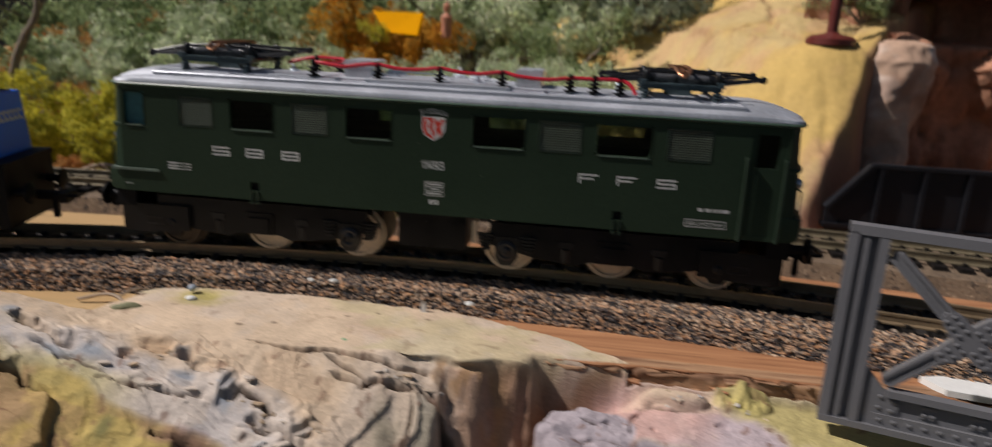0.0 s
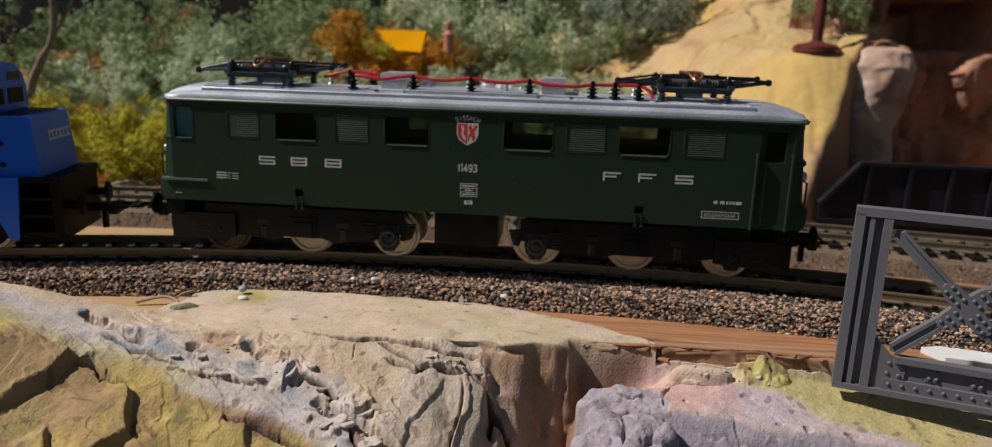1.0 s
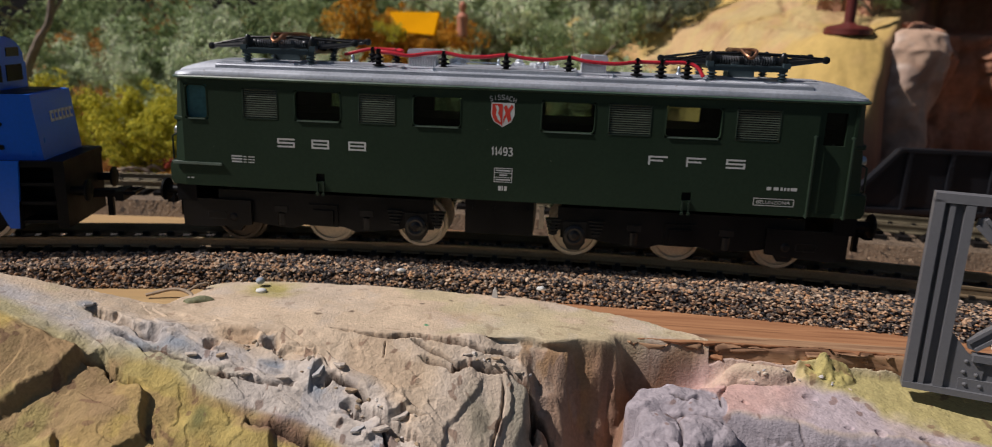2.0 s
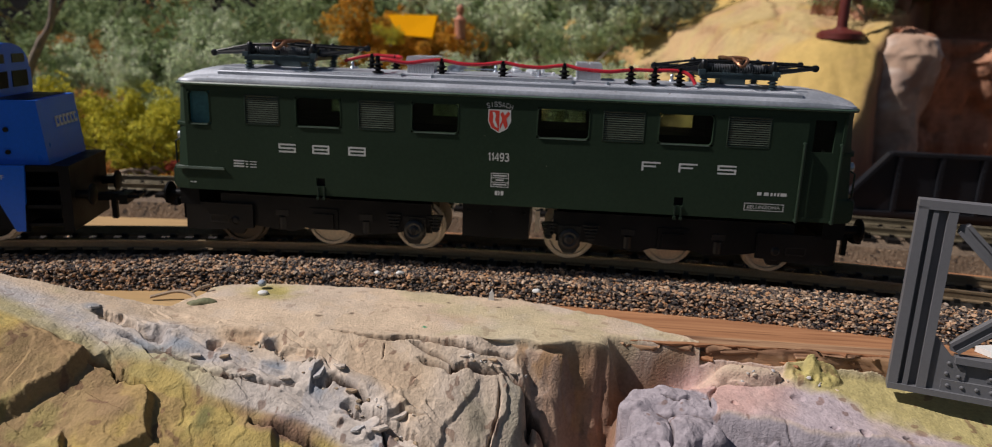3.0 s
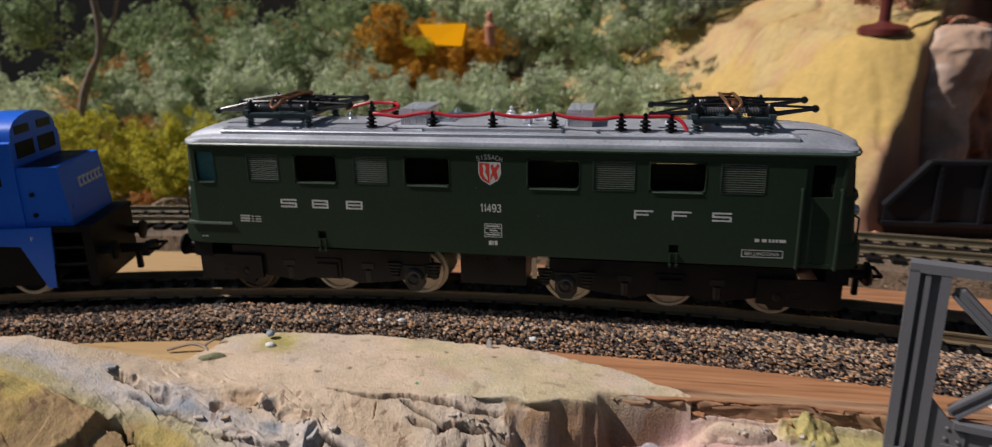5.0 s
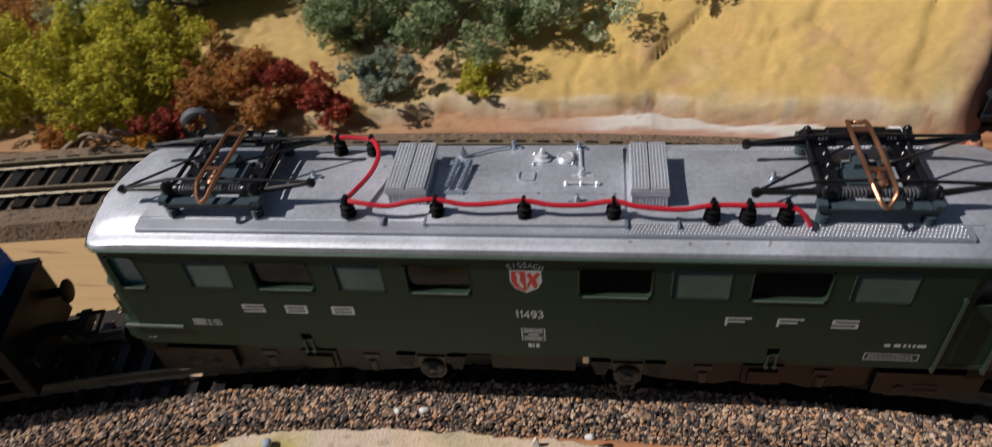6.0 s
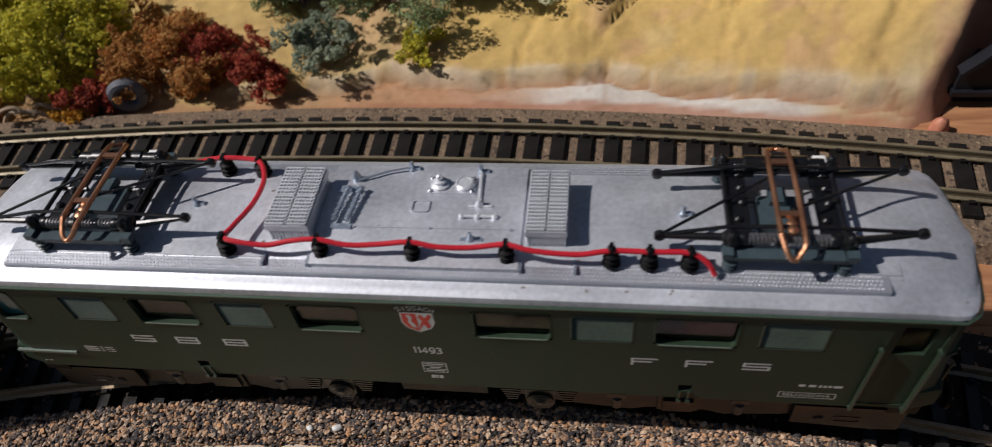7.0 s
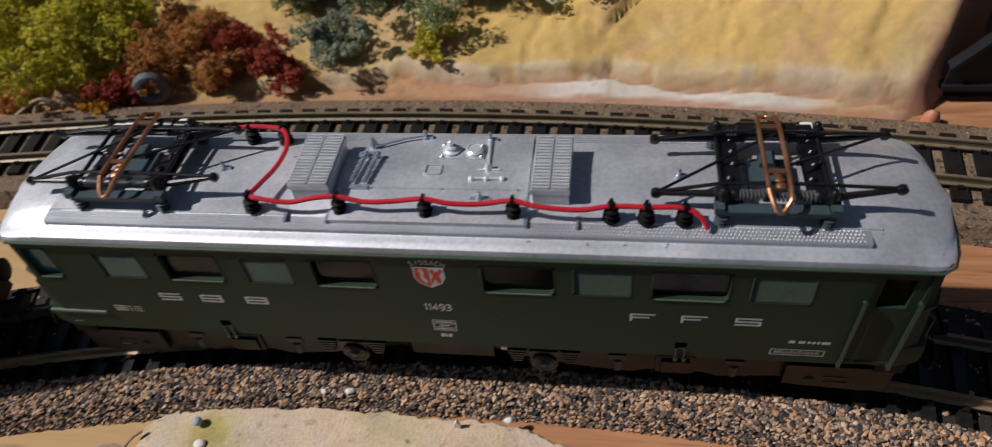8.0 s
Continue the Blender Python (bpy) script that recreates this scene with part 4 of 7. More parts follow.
for x0, y0 in ((-37, -42.5), (-20, -33), (-46, -46), (2, -30), (-12, -29)):
    paint = blend(paint, (0.12, 0.08, 0.06), near_spot(x0, y0, 0.8, 0.5) * 0.8)
# the shelf juts out a little over the face below it
jut = over * step01(-3.0, 0.2, yf - gy) * step01(1.25, 0.55, yf - gy) * np.clip(1.0 + 2.5 * fbm(gx, gy * 0.2, 11, 145, 3), 0.1, 2.0)
shift = np.clip(gap * 1.5, 0, 1) * (1.5 * fbm(0.8 * gx, 1.1 * z + 0.3 * gx, 5.5, 141, 4) + 0.5 * ridged(gx, z + 0.2 * gx, 3.5, 147, 3))
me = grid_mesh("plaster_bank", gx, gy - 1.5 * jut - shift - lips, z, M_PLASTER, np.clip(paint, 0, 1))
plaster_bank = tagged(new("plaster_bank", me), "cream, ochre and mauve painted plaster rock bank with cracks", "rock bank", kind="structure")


def bank_z(x, y):
    return float(z[int(np.argmin(np.abs(ys - y))), int(np.argmin(np.abs(xs - x)))])


def plaster_slab(x, y, size, turn, tip, lean, seed, mat):
    """A thin angular plate broken from the skin of the bank."""
    r = random.Random(seed)
    n = r.randint(5, 7)
    ring = [(size * r.uniform(0.65, 1.0) * math.cos(2 * math.pi * (k + r.uniform(-0.3, 0.3)) / n), 0.62 * size * r.uniform(0.65, 1.0) * math.sin(2 * math.pi * (k + r.uniform(-0.3, 0.3)) / n)) for k in range(n)]
    thick = 0.22 * size
    bm = bmesh.new()
    top = [bm.verts.new((0.92 * px, 0.92 * py, thick * r.uniform(0.75, 1.1))) for px, py in ring]
    mid = [bm.verts.new((px, py, thick * r.uniform(0.3, 0.6))) for px, py in ring]
    low = [bm.verts.new((0.8 * px, 0.8 * py, -0.5 * thick)) for px, py in ring]
    bm.faces.new(top)
    bm.faces.new(low[::-1])
    for one, two in ((low, mid), (mid, top)):
        for k in range(n):
            bm.faces.new((one[k], one[(k + 1) % n], two[(k + 1) % n], two[k]))
    bmesh.ops.triangulate(bm, faces=bm.faces[:])
    ob = part("plaster_slab", bm, mat, plaster_bank, "", 0)
    ob.matrix_basis = pose(x * MM, y * MM, (bank_z(x, y) - 0.02 * size) * MM, 0.45 * lean - 14, 0.6 * tip, turn)


SLAB_PALE = material("pale_plaster_slab", (0.56, 0.48, 0.41), 0.88, 0, 0.25, 0.9, 6, 0.35, 0.6, spec=0.18)
SLAB_GREY = material("grey_plaster_slab", (0.46, 0.44, 0.43), 0.88, 0, 0.25, 0.9, 6, 0.35, 0.6, spec=0.18)
SLAB_SAND = material("sand_plaster_slab", (0.50, 0.37, 0.25), 0.88, 0, 0.25, 0.9, 6, 0.35, 0.6, spec=0.18)
for k, (x, y, size, turn, tip, lean, mat) in enumerate((
        (-17.5, -72.6, 3.0, 25, -22, 18, SLAB_PALE), (-21.5, -76.0, 3.2, -20, -18, 22, SLAB_PALE), (-26.0, -76.5, 2.6, 40, -25, 15, SLAB_GREY),
        (-13.5, -79.2, 2.4, 10, -15, 25, SLAB_PALE), (-38.6, -66.2, 2.8, 60, -35, 10, SLAB_GREY), (-34.0, -64.6, 2.6, -25, -12, 14, SLAB_PALE),
        (-30.0, -69.0, 2.2, 15, 20, 12, SLAB_SAND), (-24.0, -80.5, 2.8, 70, -20, 20, SLAB_PALE), (-9.0, -80.5, 2.2, -35, -12, 28, SLAB_SAND),
        (-46.5, -68.6, 2.4, -12, -10, 18, SLAB_PALE), (-55.5, -69.5, 2.6, -18, -8, 16, SLAB_PALE), (-52.5, -59.8, 1.8, 75, -30, 5, SLAB_GREY),
        (-69.0, -67.5, 2.2, -20, -10, 14, SLAB_PALE), (-62.0, -66.5, 1.8, 30, -14, 12, SLAB_SAND), (-101.0, -57.2, 2.6, -15, -20, 5, SLAB_GREY),
        (-4.5, -56.6, 1.6, 10, -10, 18, SLAB_PALE), (2.5, -55.6, 1.8, -15, -8, 20, SLAB_SAND), (-19.0, -83.0, 2.6, 5, -16, 24, SLAB_GREY))):
    plaster_slab(x, y, size, turn, tip, lean, 900 + k, mat)

rnd = np.random.RandomState(77)
spots = []
for x0, y0, x1, y1, spread, count in ((-41, -64, -35, -70, 1.5, 9), (-31, -71.5, -6, -78.5, 1.3, 34), (-27, -70, -16, -75, 2.0, 14), (-60, -62, -44, -66, 2.5, 8), (-4, -56.5, 14, -56.5, 0.8, 12), (62, -48.5, 92, -49.5, 1.2, 14)):
    for i in range(count):
        k = rnd.rand()
        x, y = x0 + (x1 - x0) * k + rnd.normal(0, spread), y0 + (y1 - y0) * k + rnd.normal(0, spread * 0.6)
        spots.append((x, y, bank_z(x, y) - 0.1))
scatter_grains("plaster_crumbs", "small broken cream and white plaster crumbs on the bank", M_CRUMB, np.array(spots), rnd, 1.0)

# ---- the hillside behind ----
hx, hy = np.meshgrid(np.arange(-420, 420.1, 1.8), np.arange(96, 462, 1.6))
rise = np.interp(hx, [-420, -150, -60, 0, 40, 80, 146, 190, 420], [0.20, 0.20, 0.24, 0.26, 0.34, 0.46, 1.02, 1.1, 1.1])
base_y = 104 + 4 * fbm(hx, hy, 40, 201, 3) + np.interp(hx, [-200, 40, 110, 140], [2, 2, -5, -9])
run = np.clip(hy - base_y, 0, None)
hz = -11.5 + rise * run
hz = np.where(hz > 72, 72 + (hz - 72) * 0.25, hz)
hz += step01(0, 25, run) * (6 * fbm(hx, hy, 70, 211, 2) + 0.5 * ridged(hx, hy, 45, 221, 2)) + 0.3 * fbm(hx, hy, 9, 231, 3) * step01(0, 6, run)
g1, k1 = facets(hx + 14 * fbm(hx, hy, 40, 215, 3), hy + 14 * fbm(hx, hy, 40, 216, 3), 46, 511, 0.7)
g2, k2 = facets(hx + 6 * fbm(hx, hy, 16, 217, 3), hy + 6 * fbm(hx, hy, 16, 218, 3), 17, 513, 0.8)
hlev = 5.0 * fbm(hx, hy * 1.3, 42, 219, 4)
hflake = np.floor(hlev) + step01(0.0, 0.15, hlev - np.floor(hlev))
hz += step01(2, 20, run) * (3.0 * g1 - 2.4 * k1 ** 6 + 0.5 * g2 - 0.4 * k2 ** 6 + 1.3 * (hflake - 0.9 * hlev))
bump_at = np.exp(-((hx - 152) / 22.0) ** 2 - ((hy - 174) / 18.0) ** 2)
hz += bump_at * (69.0 - hz)
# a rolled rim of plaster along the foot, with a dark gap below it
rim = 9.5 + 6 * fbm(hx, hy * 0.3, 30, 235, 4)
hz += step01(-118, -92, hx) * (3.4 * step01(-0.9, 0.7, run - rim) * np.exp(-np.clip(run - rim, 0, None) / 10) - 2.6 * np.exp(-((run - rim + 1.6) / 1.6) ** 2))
edge = 125 + 0.62 * (hy - 95) + 8 * fbm(hx, hy, 40, 241, 4)
hz -= step01(3, 14, hx - edge) * (hz + 16)
hpaint = np.zeros((*hx.shape, 3)) + np.array((0.52, 0.355, 0.125))
m1, m2 = fbm(hx, hy, 50, 251, 5), fbm(hx, hy, 14, 261, 4)
hpaint = blend(hpaint, (0.52, 0.41, 0.22), step01(0.02, 0.28, m1) * 0.55)
hpaint = blend(hpaint, (0.50, 0.30, 0.17), step01(0.12, 0.35, m2 + 0.3 * m1) * 0.5)
hpaint = blend(hpaint, (0.52, 0.44, 0.32), step01(14, 7, run + 10 * m2) * step01(-60, -20, hx) * 0.5)
hpaint = blend(hpaint, (0.62, 0.59, 0.54), step01(5.5, 3.0, run + 8 * m2) * step01(-30, 15, hx) * step01(110, 80, hx) * 0.85)
hpaint = blend(hpaint, (0.34, 0.19, 0.11), step01(0.06, 0.2, m2 + 0.5 * m1) * step01(12, 6, run) * 0.6)
hpaint = blend(hpaint, (0.58, 0.40, 0.13), step01(14, 40, run) * step01(0.05, 0.25, -m1) * 0.7)
# rust-brown band in the gap below the rim, darkened for its shade
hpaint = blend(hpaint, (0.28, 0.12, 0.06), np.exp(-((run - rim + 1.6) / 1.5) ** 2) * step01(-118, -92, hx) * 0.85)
hpaint = blend(hpaint, (0.46, 0.25, 0.14), step01(rim - 1.5, rim - 3.0, run + 3 * m2) * step01(-118, -92, hx) * step01(40, 5, hx + 30 * m1) * 0.85)
hpaint = blend(hpaint, (0.60, 0.52, 0.38), np.exp(-((run - rim - 1.0) / 2.2) ** 2) * step01(-118, -92, hx) * step01(-0.1, 0.15, m2) * 0.7)
hpaint = blend(hpaint, (0.60, 0.57, 0.52), step01(rim - 2.0, rim - 3.5, run + 2 * m2) * step01(-20, 10, hx + 30 * m1) * step01(112, 96, hx) * 0.8)
hpaint = blend(hpaint, (0.36, 0.16, 0.09), step01(2.4, 1.0, run + 2 * m2) * 0.8)
hpaint = blend(hpaint, (0.34, 0.25, 0.115), step01(-20, -70, hx + 30 * m1) * 0.4)
hpaint = blend(hpaint, (0.30, 0.16, 0.08), np.clip(k1 ** 4 + 0.6 * k2 ** 4, 0, 1) * step01(-0.1, 0.2, m1) * 0.7)
hpaint = blend(hpaint, (0.36, 0.19, 0.12), step01(-1, 7, hx - edge + 5 * m2))
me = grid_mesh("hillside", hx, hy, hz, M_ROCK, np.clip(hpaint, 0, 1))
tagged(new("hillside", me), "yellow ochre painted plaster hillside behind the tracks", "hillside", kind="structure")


def hill_z(x, y):
    i, j = int((y - 96) / 1.6), int((x + 420) / 1.8)
    return float(hz[min(max(i, 0), hz.shape[0] - 1), min(max(j, 0), hz.shape[1] - 1)])


# ---- the dark brown gorge wall at the right, with a black recess ----
ux, uz = np.meshgrid(np.arange(150, 420, 2.5), np.arange(-30, 190, 2.5))
uy = 215 + 14 * fbm(ux, uz, 60, 301, 5) - 0.10 * uz + 16 * ridged(ux * 2.0, uz * 0.5, 60, 311, 4)
recess = step01(200, 206, ux) * step01(262, 256, ux) * step01(70, 74, uz) * step01(100, 96, uz)
w1, q1 = facets(ux * 1.3, uz * 0.8, 26, 523, 0.8)
uy += 9 * w1 + 4 * q1 ** 2
uy += 45 * recess
me = grid_mesh("gorge_wall", ux, uy, uz, M_BROWNROCK)
tagged(new("gorge_wall", me), "dark brown plaster gorge wall with a black recess", "rock wall", kind="structure")

# ---- rock pillar beside the gorge ----
ang, up = np.meshgrid(np.linspace(0, 2 * np.pi, 97), np.linspace(-20, 72, 110))
rad = np.interp(up, [-20, 10, 40, 62, 70, 72], [9, 9.5, 13, 16, 13, 6])
cx, cy = np.cos(ang), np.sin(ang)
rad = rad + 5.0 * fbm(cx * 14 + 40, up * 0.7 + 14 * cy, 16, 321, 4) + 1.2 * ridged(cx * 14 + 40, up + 14 * cy, 14, 331, 3)
rad[:, -1] = rad[:, 0]
px = 179 + rad * np.cos(ang) * 1.25 + 0.12 * up
py = 160 + rad * np.sin(ang) + 0.30 * up
pp = np.zeros((*ang.shape, 3)) + np.array((0.52, 0.35, 0.25))
pp = blend(pp, (0.62, 0.50, 0.42), step01(0.0, 0.3, fbm(ang * 20, up, 20, 341, 4)))
pp = blend(pp, (0.24, 0.13, 0.085), step01(0.05, 0.25, fbm(ang * 14, up, 26, 345, 4) - 0.012 * (up - 45)) * 0.6)
me = grid_mesh("rock_pillar", px, py, up, M_ROCK, pp)
tagged(new("rock_pillar", me), "pinkish brown plaster rock pillar beside the gorge", "rock")
ang, up = np.meshgrid(np.linspace(0, 2 * np.pi, 73), np.linspace(0, 1, 40))
rad = 17 * np.sqrt(np.clip(1 - up ** 2, 0, 1)) * (1 + 1.1 * fbm(np.cos(ang) * 12 + 30, up * 20 + 12 * np.sin(ang), 9, 351, 4))
rad[:, -1] = rad[:, 0]
me = grid_mesh("cap_rock", 192 + rad * np.cos(ang), 190 + 0.8 * rad * np.sin(ang), 58 + 18 * up + 3 * fbm(np.cos(ang) * 12, np.sin(ang) * 12, 8, 357, 3) * (1 - up), M_BROWNROCK)
tagged(new("cap_rock", me), "dark brown plaster rock lump above the pillar", "rock")


# ---- bushes of dyed lichen ----
def bush(name, label, mat, x, y, size, seed, leaves=2600, z=None, clumps=14, leaf=1.5, tall=0.8):
    """Stalks and a crown of many small leaves in uneven clumps."""
    r = np.random.RandomState(seed)
    z = hill_z(x, y) if z is None else z
    b = thing(name, label, "bush", x, y, z)
    cents = np.stack([r.normal(0, 0.42, clumps) * size, r.normal(0, 0.34, clumps) * size, r.uniform(0.15, tall, clumps) * size], 1)
    rads = r.uniform(0.18, 0.42, clumps) * size
    bm = bmesh.new()
    for c in cents:
        mid = Vector((c[0] * 0.4, c[1] * 0.4, c[2] * 0.55))
        tube(bm, [(0, 0, -1.5), mid, Vector(c) * 0.95], [0.05 * size * 0.5, 0.03 * size * 0.5, 0.012 * size * 0.5], 5)
    part("stem", bm, M_BARK, b)
    tufts = clumps * 13
    ck = r.randint(0, clumps, tufts)
    cw = r.normal(0, 1, (tufts, 3))
    cw /= np.linalg.norm(cw, axis=1, keepdims=True)
    tc = cents[ck] + cw * (rads[ck] * r.uniform(0.45, 1.05, tufts))[:, None]
    tr = r.uniform(0.05, 0.15, tufts) * size
    k = r.randint(0, tufts, leaves)
    way = r.normal(0, 1, (leaves, 3))
    way /= np.linalg.norm(way, axis=1, keepdims=True)
    at = tc[k] + way * (tr[k] * r.uniform(0.6, 1.05, leaves))[:, None]
    at[:, 2] = np.maximum(at[:, 2], 0.3)
    sz = leaf * r.uniform(0.5, 1.3, leaves)
    t = way + r.normal(0, 0.45, (leaves, 3))
    t /= np.linalg.norm(t, axis=1, keepdims=True)
    u = np.cross(t, r.normal(0, 1, (leaves, 3)))
    u /= np.linalg.norm(u, axis=1, keepdims=True) + 1e-9
    w = np.cross(t, u)
    a = at + t * sz[:, None] * 0.45
    p0 = at - u * sz[:, None] * 0.75 - w * sz[:, None] * 0.45
    p1 = at + u * sz[:, None] * 0.75 - w * sz[:, None] * 0.45
    p2 = at + w * sz[:, None] * 0.85
    co = np.stack([p0, p1, p2, a], 1).reshape(-1, 3) * MM
    f = np.array([[0, 1, 3], [1, 2, 3], [2, 0, 3]])
    faces = (f[None] + (np.arange(leaves) * 4)[:, None, None]).reshape(-1, 3)
    me = bpy.data.meshes.new("foliage")
    me.from_pydata(co.tolist(), [], faces.tolist())
    me.materials.append(mat)
    ob = new("foliage", me)
    ob.parent = b
    return b


FOOT_BUSHES = [
    ("yellow-green lichen bush beside the back track", L_YEL, -182, 116, 36, 4600),
    ("yellow-green lichen bush beside the back track", L_YEL, -186, 150, 38, 4800),
    ("yellow-green lichen bush at the bend of the back track", L_YEL, -222, 128, 44, 4000),
    ("yellow-green lichen bush behind the shunter", L_YEL, -262, 130, 40, 3000),
    ("rust-brown lichen bush on the slope", L_RUST, -139, 119, 22, 3000),
    ("rust-brown lichen bush on the slope", L_RUST, -134, 136, 17, 2200),
    ("rust-brown lichen bush at the foot of the slope", L_RUST, -119, 112, 15, 2000),
    ("wine-red lichen bush beside the tyre", L_RED, -154, 103, 13, 1800),
    ("wine-red lichen bush among rust bushes", L_RED, -113, 124, 17, 2200),
    ("dark wine-red lichen bush on the slope", L_RED, -91, 115, 14, 1800),
    ("golden lichen bush at the foot of the slope", L_GOLD, -160, 96, 9, 1200),
    ("rust-brown lichen bush at the bend", L_RUST, -200, 100, 11, 1200),
    ("rust-brown lichen bush behind the yellow bush", L_RUST, -240, 165, 30, 2400),
]
SLOPE_BUSHES = [
    ("dusty grey-green lichen bush", L_GREY, -225, 182, 46, 3800),
    ("dusty grey-green lichen bush", L_GREY, -172, 192, 50, 4200),
    ("dusty grey-green lichen bush", L_GREY, -122, 188, 44, 4000),
    ("grey-green lichen bush behind the shunter", L_GREY, -265, 190, 48, 3400),
    ("grey-green lichen bush behind the shunter", L_GREY, -315, 170, 50, 3000),
    ("blue-green lichen bush on the ochre slope", L_BLUE, -71, 128, 16, 2400),
    ("dark green lichen bush on the ochre slope", L_DARK, -84, 154, 30, 3400),
    ("dark green lichen bush on the ochre slope", L_DARK, -50, 154, 32, 3600),
    ("dark green lichen bush on the ochre slope", L_DARK, -14, 156, 28, 3200),
    ("small olive lichen bush on the ochre slope", L_YEL, -34, 128, 9, 900),
    ("grey-green lichen bush above the ochre slope", L_GREY, -78, 194, 38, 4200),
    ("grey-green lichen bush above the ochre slope", L_GREY, -36, 190, 40, 4400),
    ("grey-green lichen bush above the ochre slope", L_GREY, 4, 184, 40, 4400),
    ("olive lichen bush on the edge of the slope", L_GREY, 36, 192, 34, 3200),
    ("dark green lichen bush at the back", L_DARK, 24, 235, 52, 3000),
]
BACK_BUSHES = [
    ("dark green lichen bush above the rock pillar", L_DARK, 176, 200, 24, 2000),
    ("dark green lichen bush at the back", L_DARK, -330, 300, 84, 3400),
    ("dark brown lichen bush at the back", L_RUST, -250, 310, 60, 2600),
    ("golden-brown lichen bush at the back", L_GOLD, -104, 262, 56, 4200),
    ("golden-brown lichen bush at the back", L_GOLD, -84, 274, 46, 3400),
    ("dark green lichen bush at the back", L_DARK, -195, 270, 66, 3400),
    ("dark green lichen bush at the back", L_DARK, -260, 250, 66, 3400),
    ("rust-brown lichen bush at the back", L_RUST, -305, 230, 46, 2600),
    ("grey-green lichen bush at the back", L_GREY, -215, 228, 58, 3600),
    ("grey-green lichen bush at the back", L_GREY, -165, 235, 52, 3600),
    ("grey-green lichen bush at the back", L_GREY, -40, 290, 64, 3600),
    ("grey-green lichen bush at the back", L_GREY, 36, 305, 62, 3600),
    ("blue-grey lichen bush at the back", L_BLUE, 72, 285, 46, 2800),
    ("dark green lichen bush at the back", L_DARK, -60, 345, 84, 3400),
    ("dark green lichen bush at the back", L_DARK, -150, 350, 92, 3400),
    ("dark green lichen bush at the back", L_DARK, 60, 365, 84, 3400),
]
for i, (label, mat, x, y, size, n) in enumerate(FOOT_BUSHES + SLOPE_BUSHES + BACK_BUSHES):
    bush("bush", label, mat, x, y, size, 400 + i, int(n * 3.0), leaf=max(0.7, size * 0.026))

# ---- bare trunk, twigs, ring, post and far props ----
bm = bmesh.new()
tube(bm, curve_points([(-281, 165, -6), (-279, 165, 30), (-270, 165, 50), (-262, 165, 62), (-259, 165, 80), (-262, 166, 110)], 5), [2.4] * 12 + [1.9] * 14, 8)
tube(bm, curve_points([(-262, 165, 62), (-252, 167, 78), (-246, 168, 95)], 4), 0.9, 6)
single("bare_trunk", bm, M_BARK, "thin grey bare tree trunk among bushes", "tree trunk")
for k, pts in enumerate(([(-188, 94, -9), (-180, 92, -2), (-172, 94, -3), (-166, 96, -9)], [(-178, 98, -9), (-170, 96, -1), (-160, 98, -9)], [(-196, 92, -9), (-184, 96, -3), (-176, 98, -8)])):
    bm = bmesh.new()
    tube(bm, curve_points(pts, 5), 0.8, 6)
    single("twig", bm, M_TWIG, "pale curved dry twig on the ground", "twig", group="dry twigs")
bm = bmesh.new()
tube(bm, [(5.0 * math.cos(a), 0, 5.0 * math.sin(a)) for a in np.linspace(0, 2 * np.pi, 25)], 2.2, 10, ends=False)
bmesh.ops.remove_doubles(bm, verts=bm.verts[:], dist=0.01)
single("tyre", bm, M_TYRE, "small grey rubber tyre lying by bushes", "tyre", at=(-141, 105, -4.5), rz=20)
post = thing("signal_post", "red-brown plastic post on an oval foot", "post", 154, 174, hill_z(154, 174) + 1.0)
bm = bmesh.new()
lathe(bm, [(11.5, -2.0), (11.5, 0.8), (9.5, 2.2), (4.0, 3.2), (3.0, 4.0)], (0, 0, 0), seg=24)
part("foot", bm, M_REDBROWN, post)
bm = bmesh.new()
cyl(bm, (0, 0, 3), (0, 0, 75), 2.6, 14)
part("shaft", bm, M_REDBROWN, post)
bm = bmesh.new()
extrude_polygon(bm, [(-91.2, 226.0, 73.6), (-60.5, 222.2, 74.1), (-62.4, 216.4, 61.2), (-82.6, 220.2, 62.1)], (0.6, 3, -0.4))
single("tent", bm, M_ORANGE, "bright orange tent flap among the bushes", "tent")
bush("bush", "small bright green lichen tuft at the tent", L_YEL, -86, 214, 12, 471, 1500, leaf=0.6, z=56.5)
bm = bmesh.new()
lathe(bm, [(2.2, 0), (3.4, 1.0), (3.0, 7), (3.6, 12), (1.2, 14.5), (2.2, 16.5), (2.0, 19), (0.6, 20.5)], (-47.1, 226.0, 60.2), seg=14)
single("figurine", bm, M_SKIN, "small terracotta coloured figurine shape by the tent", "figurine")


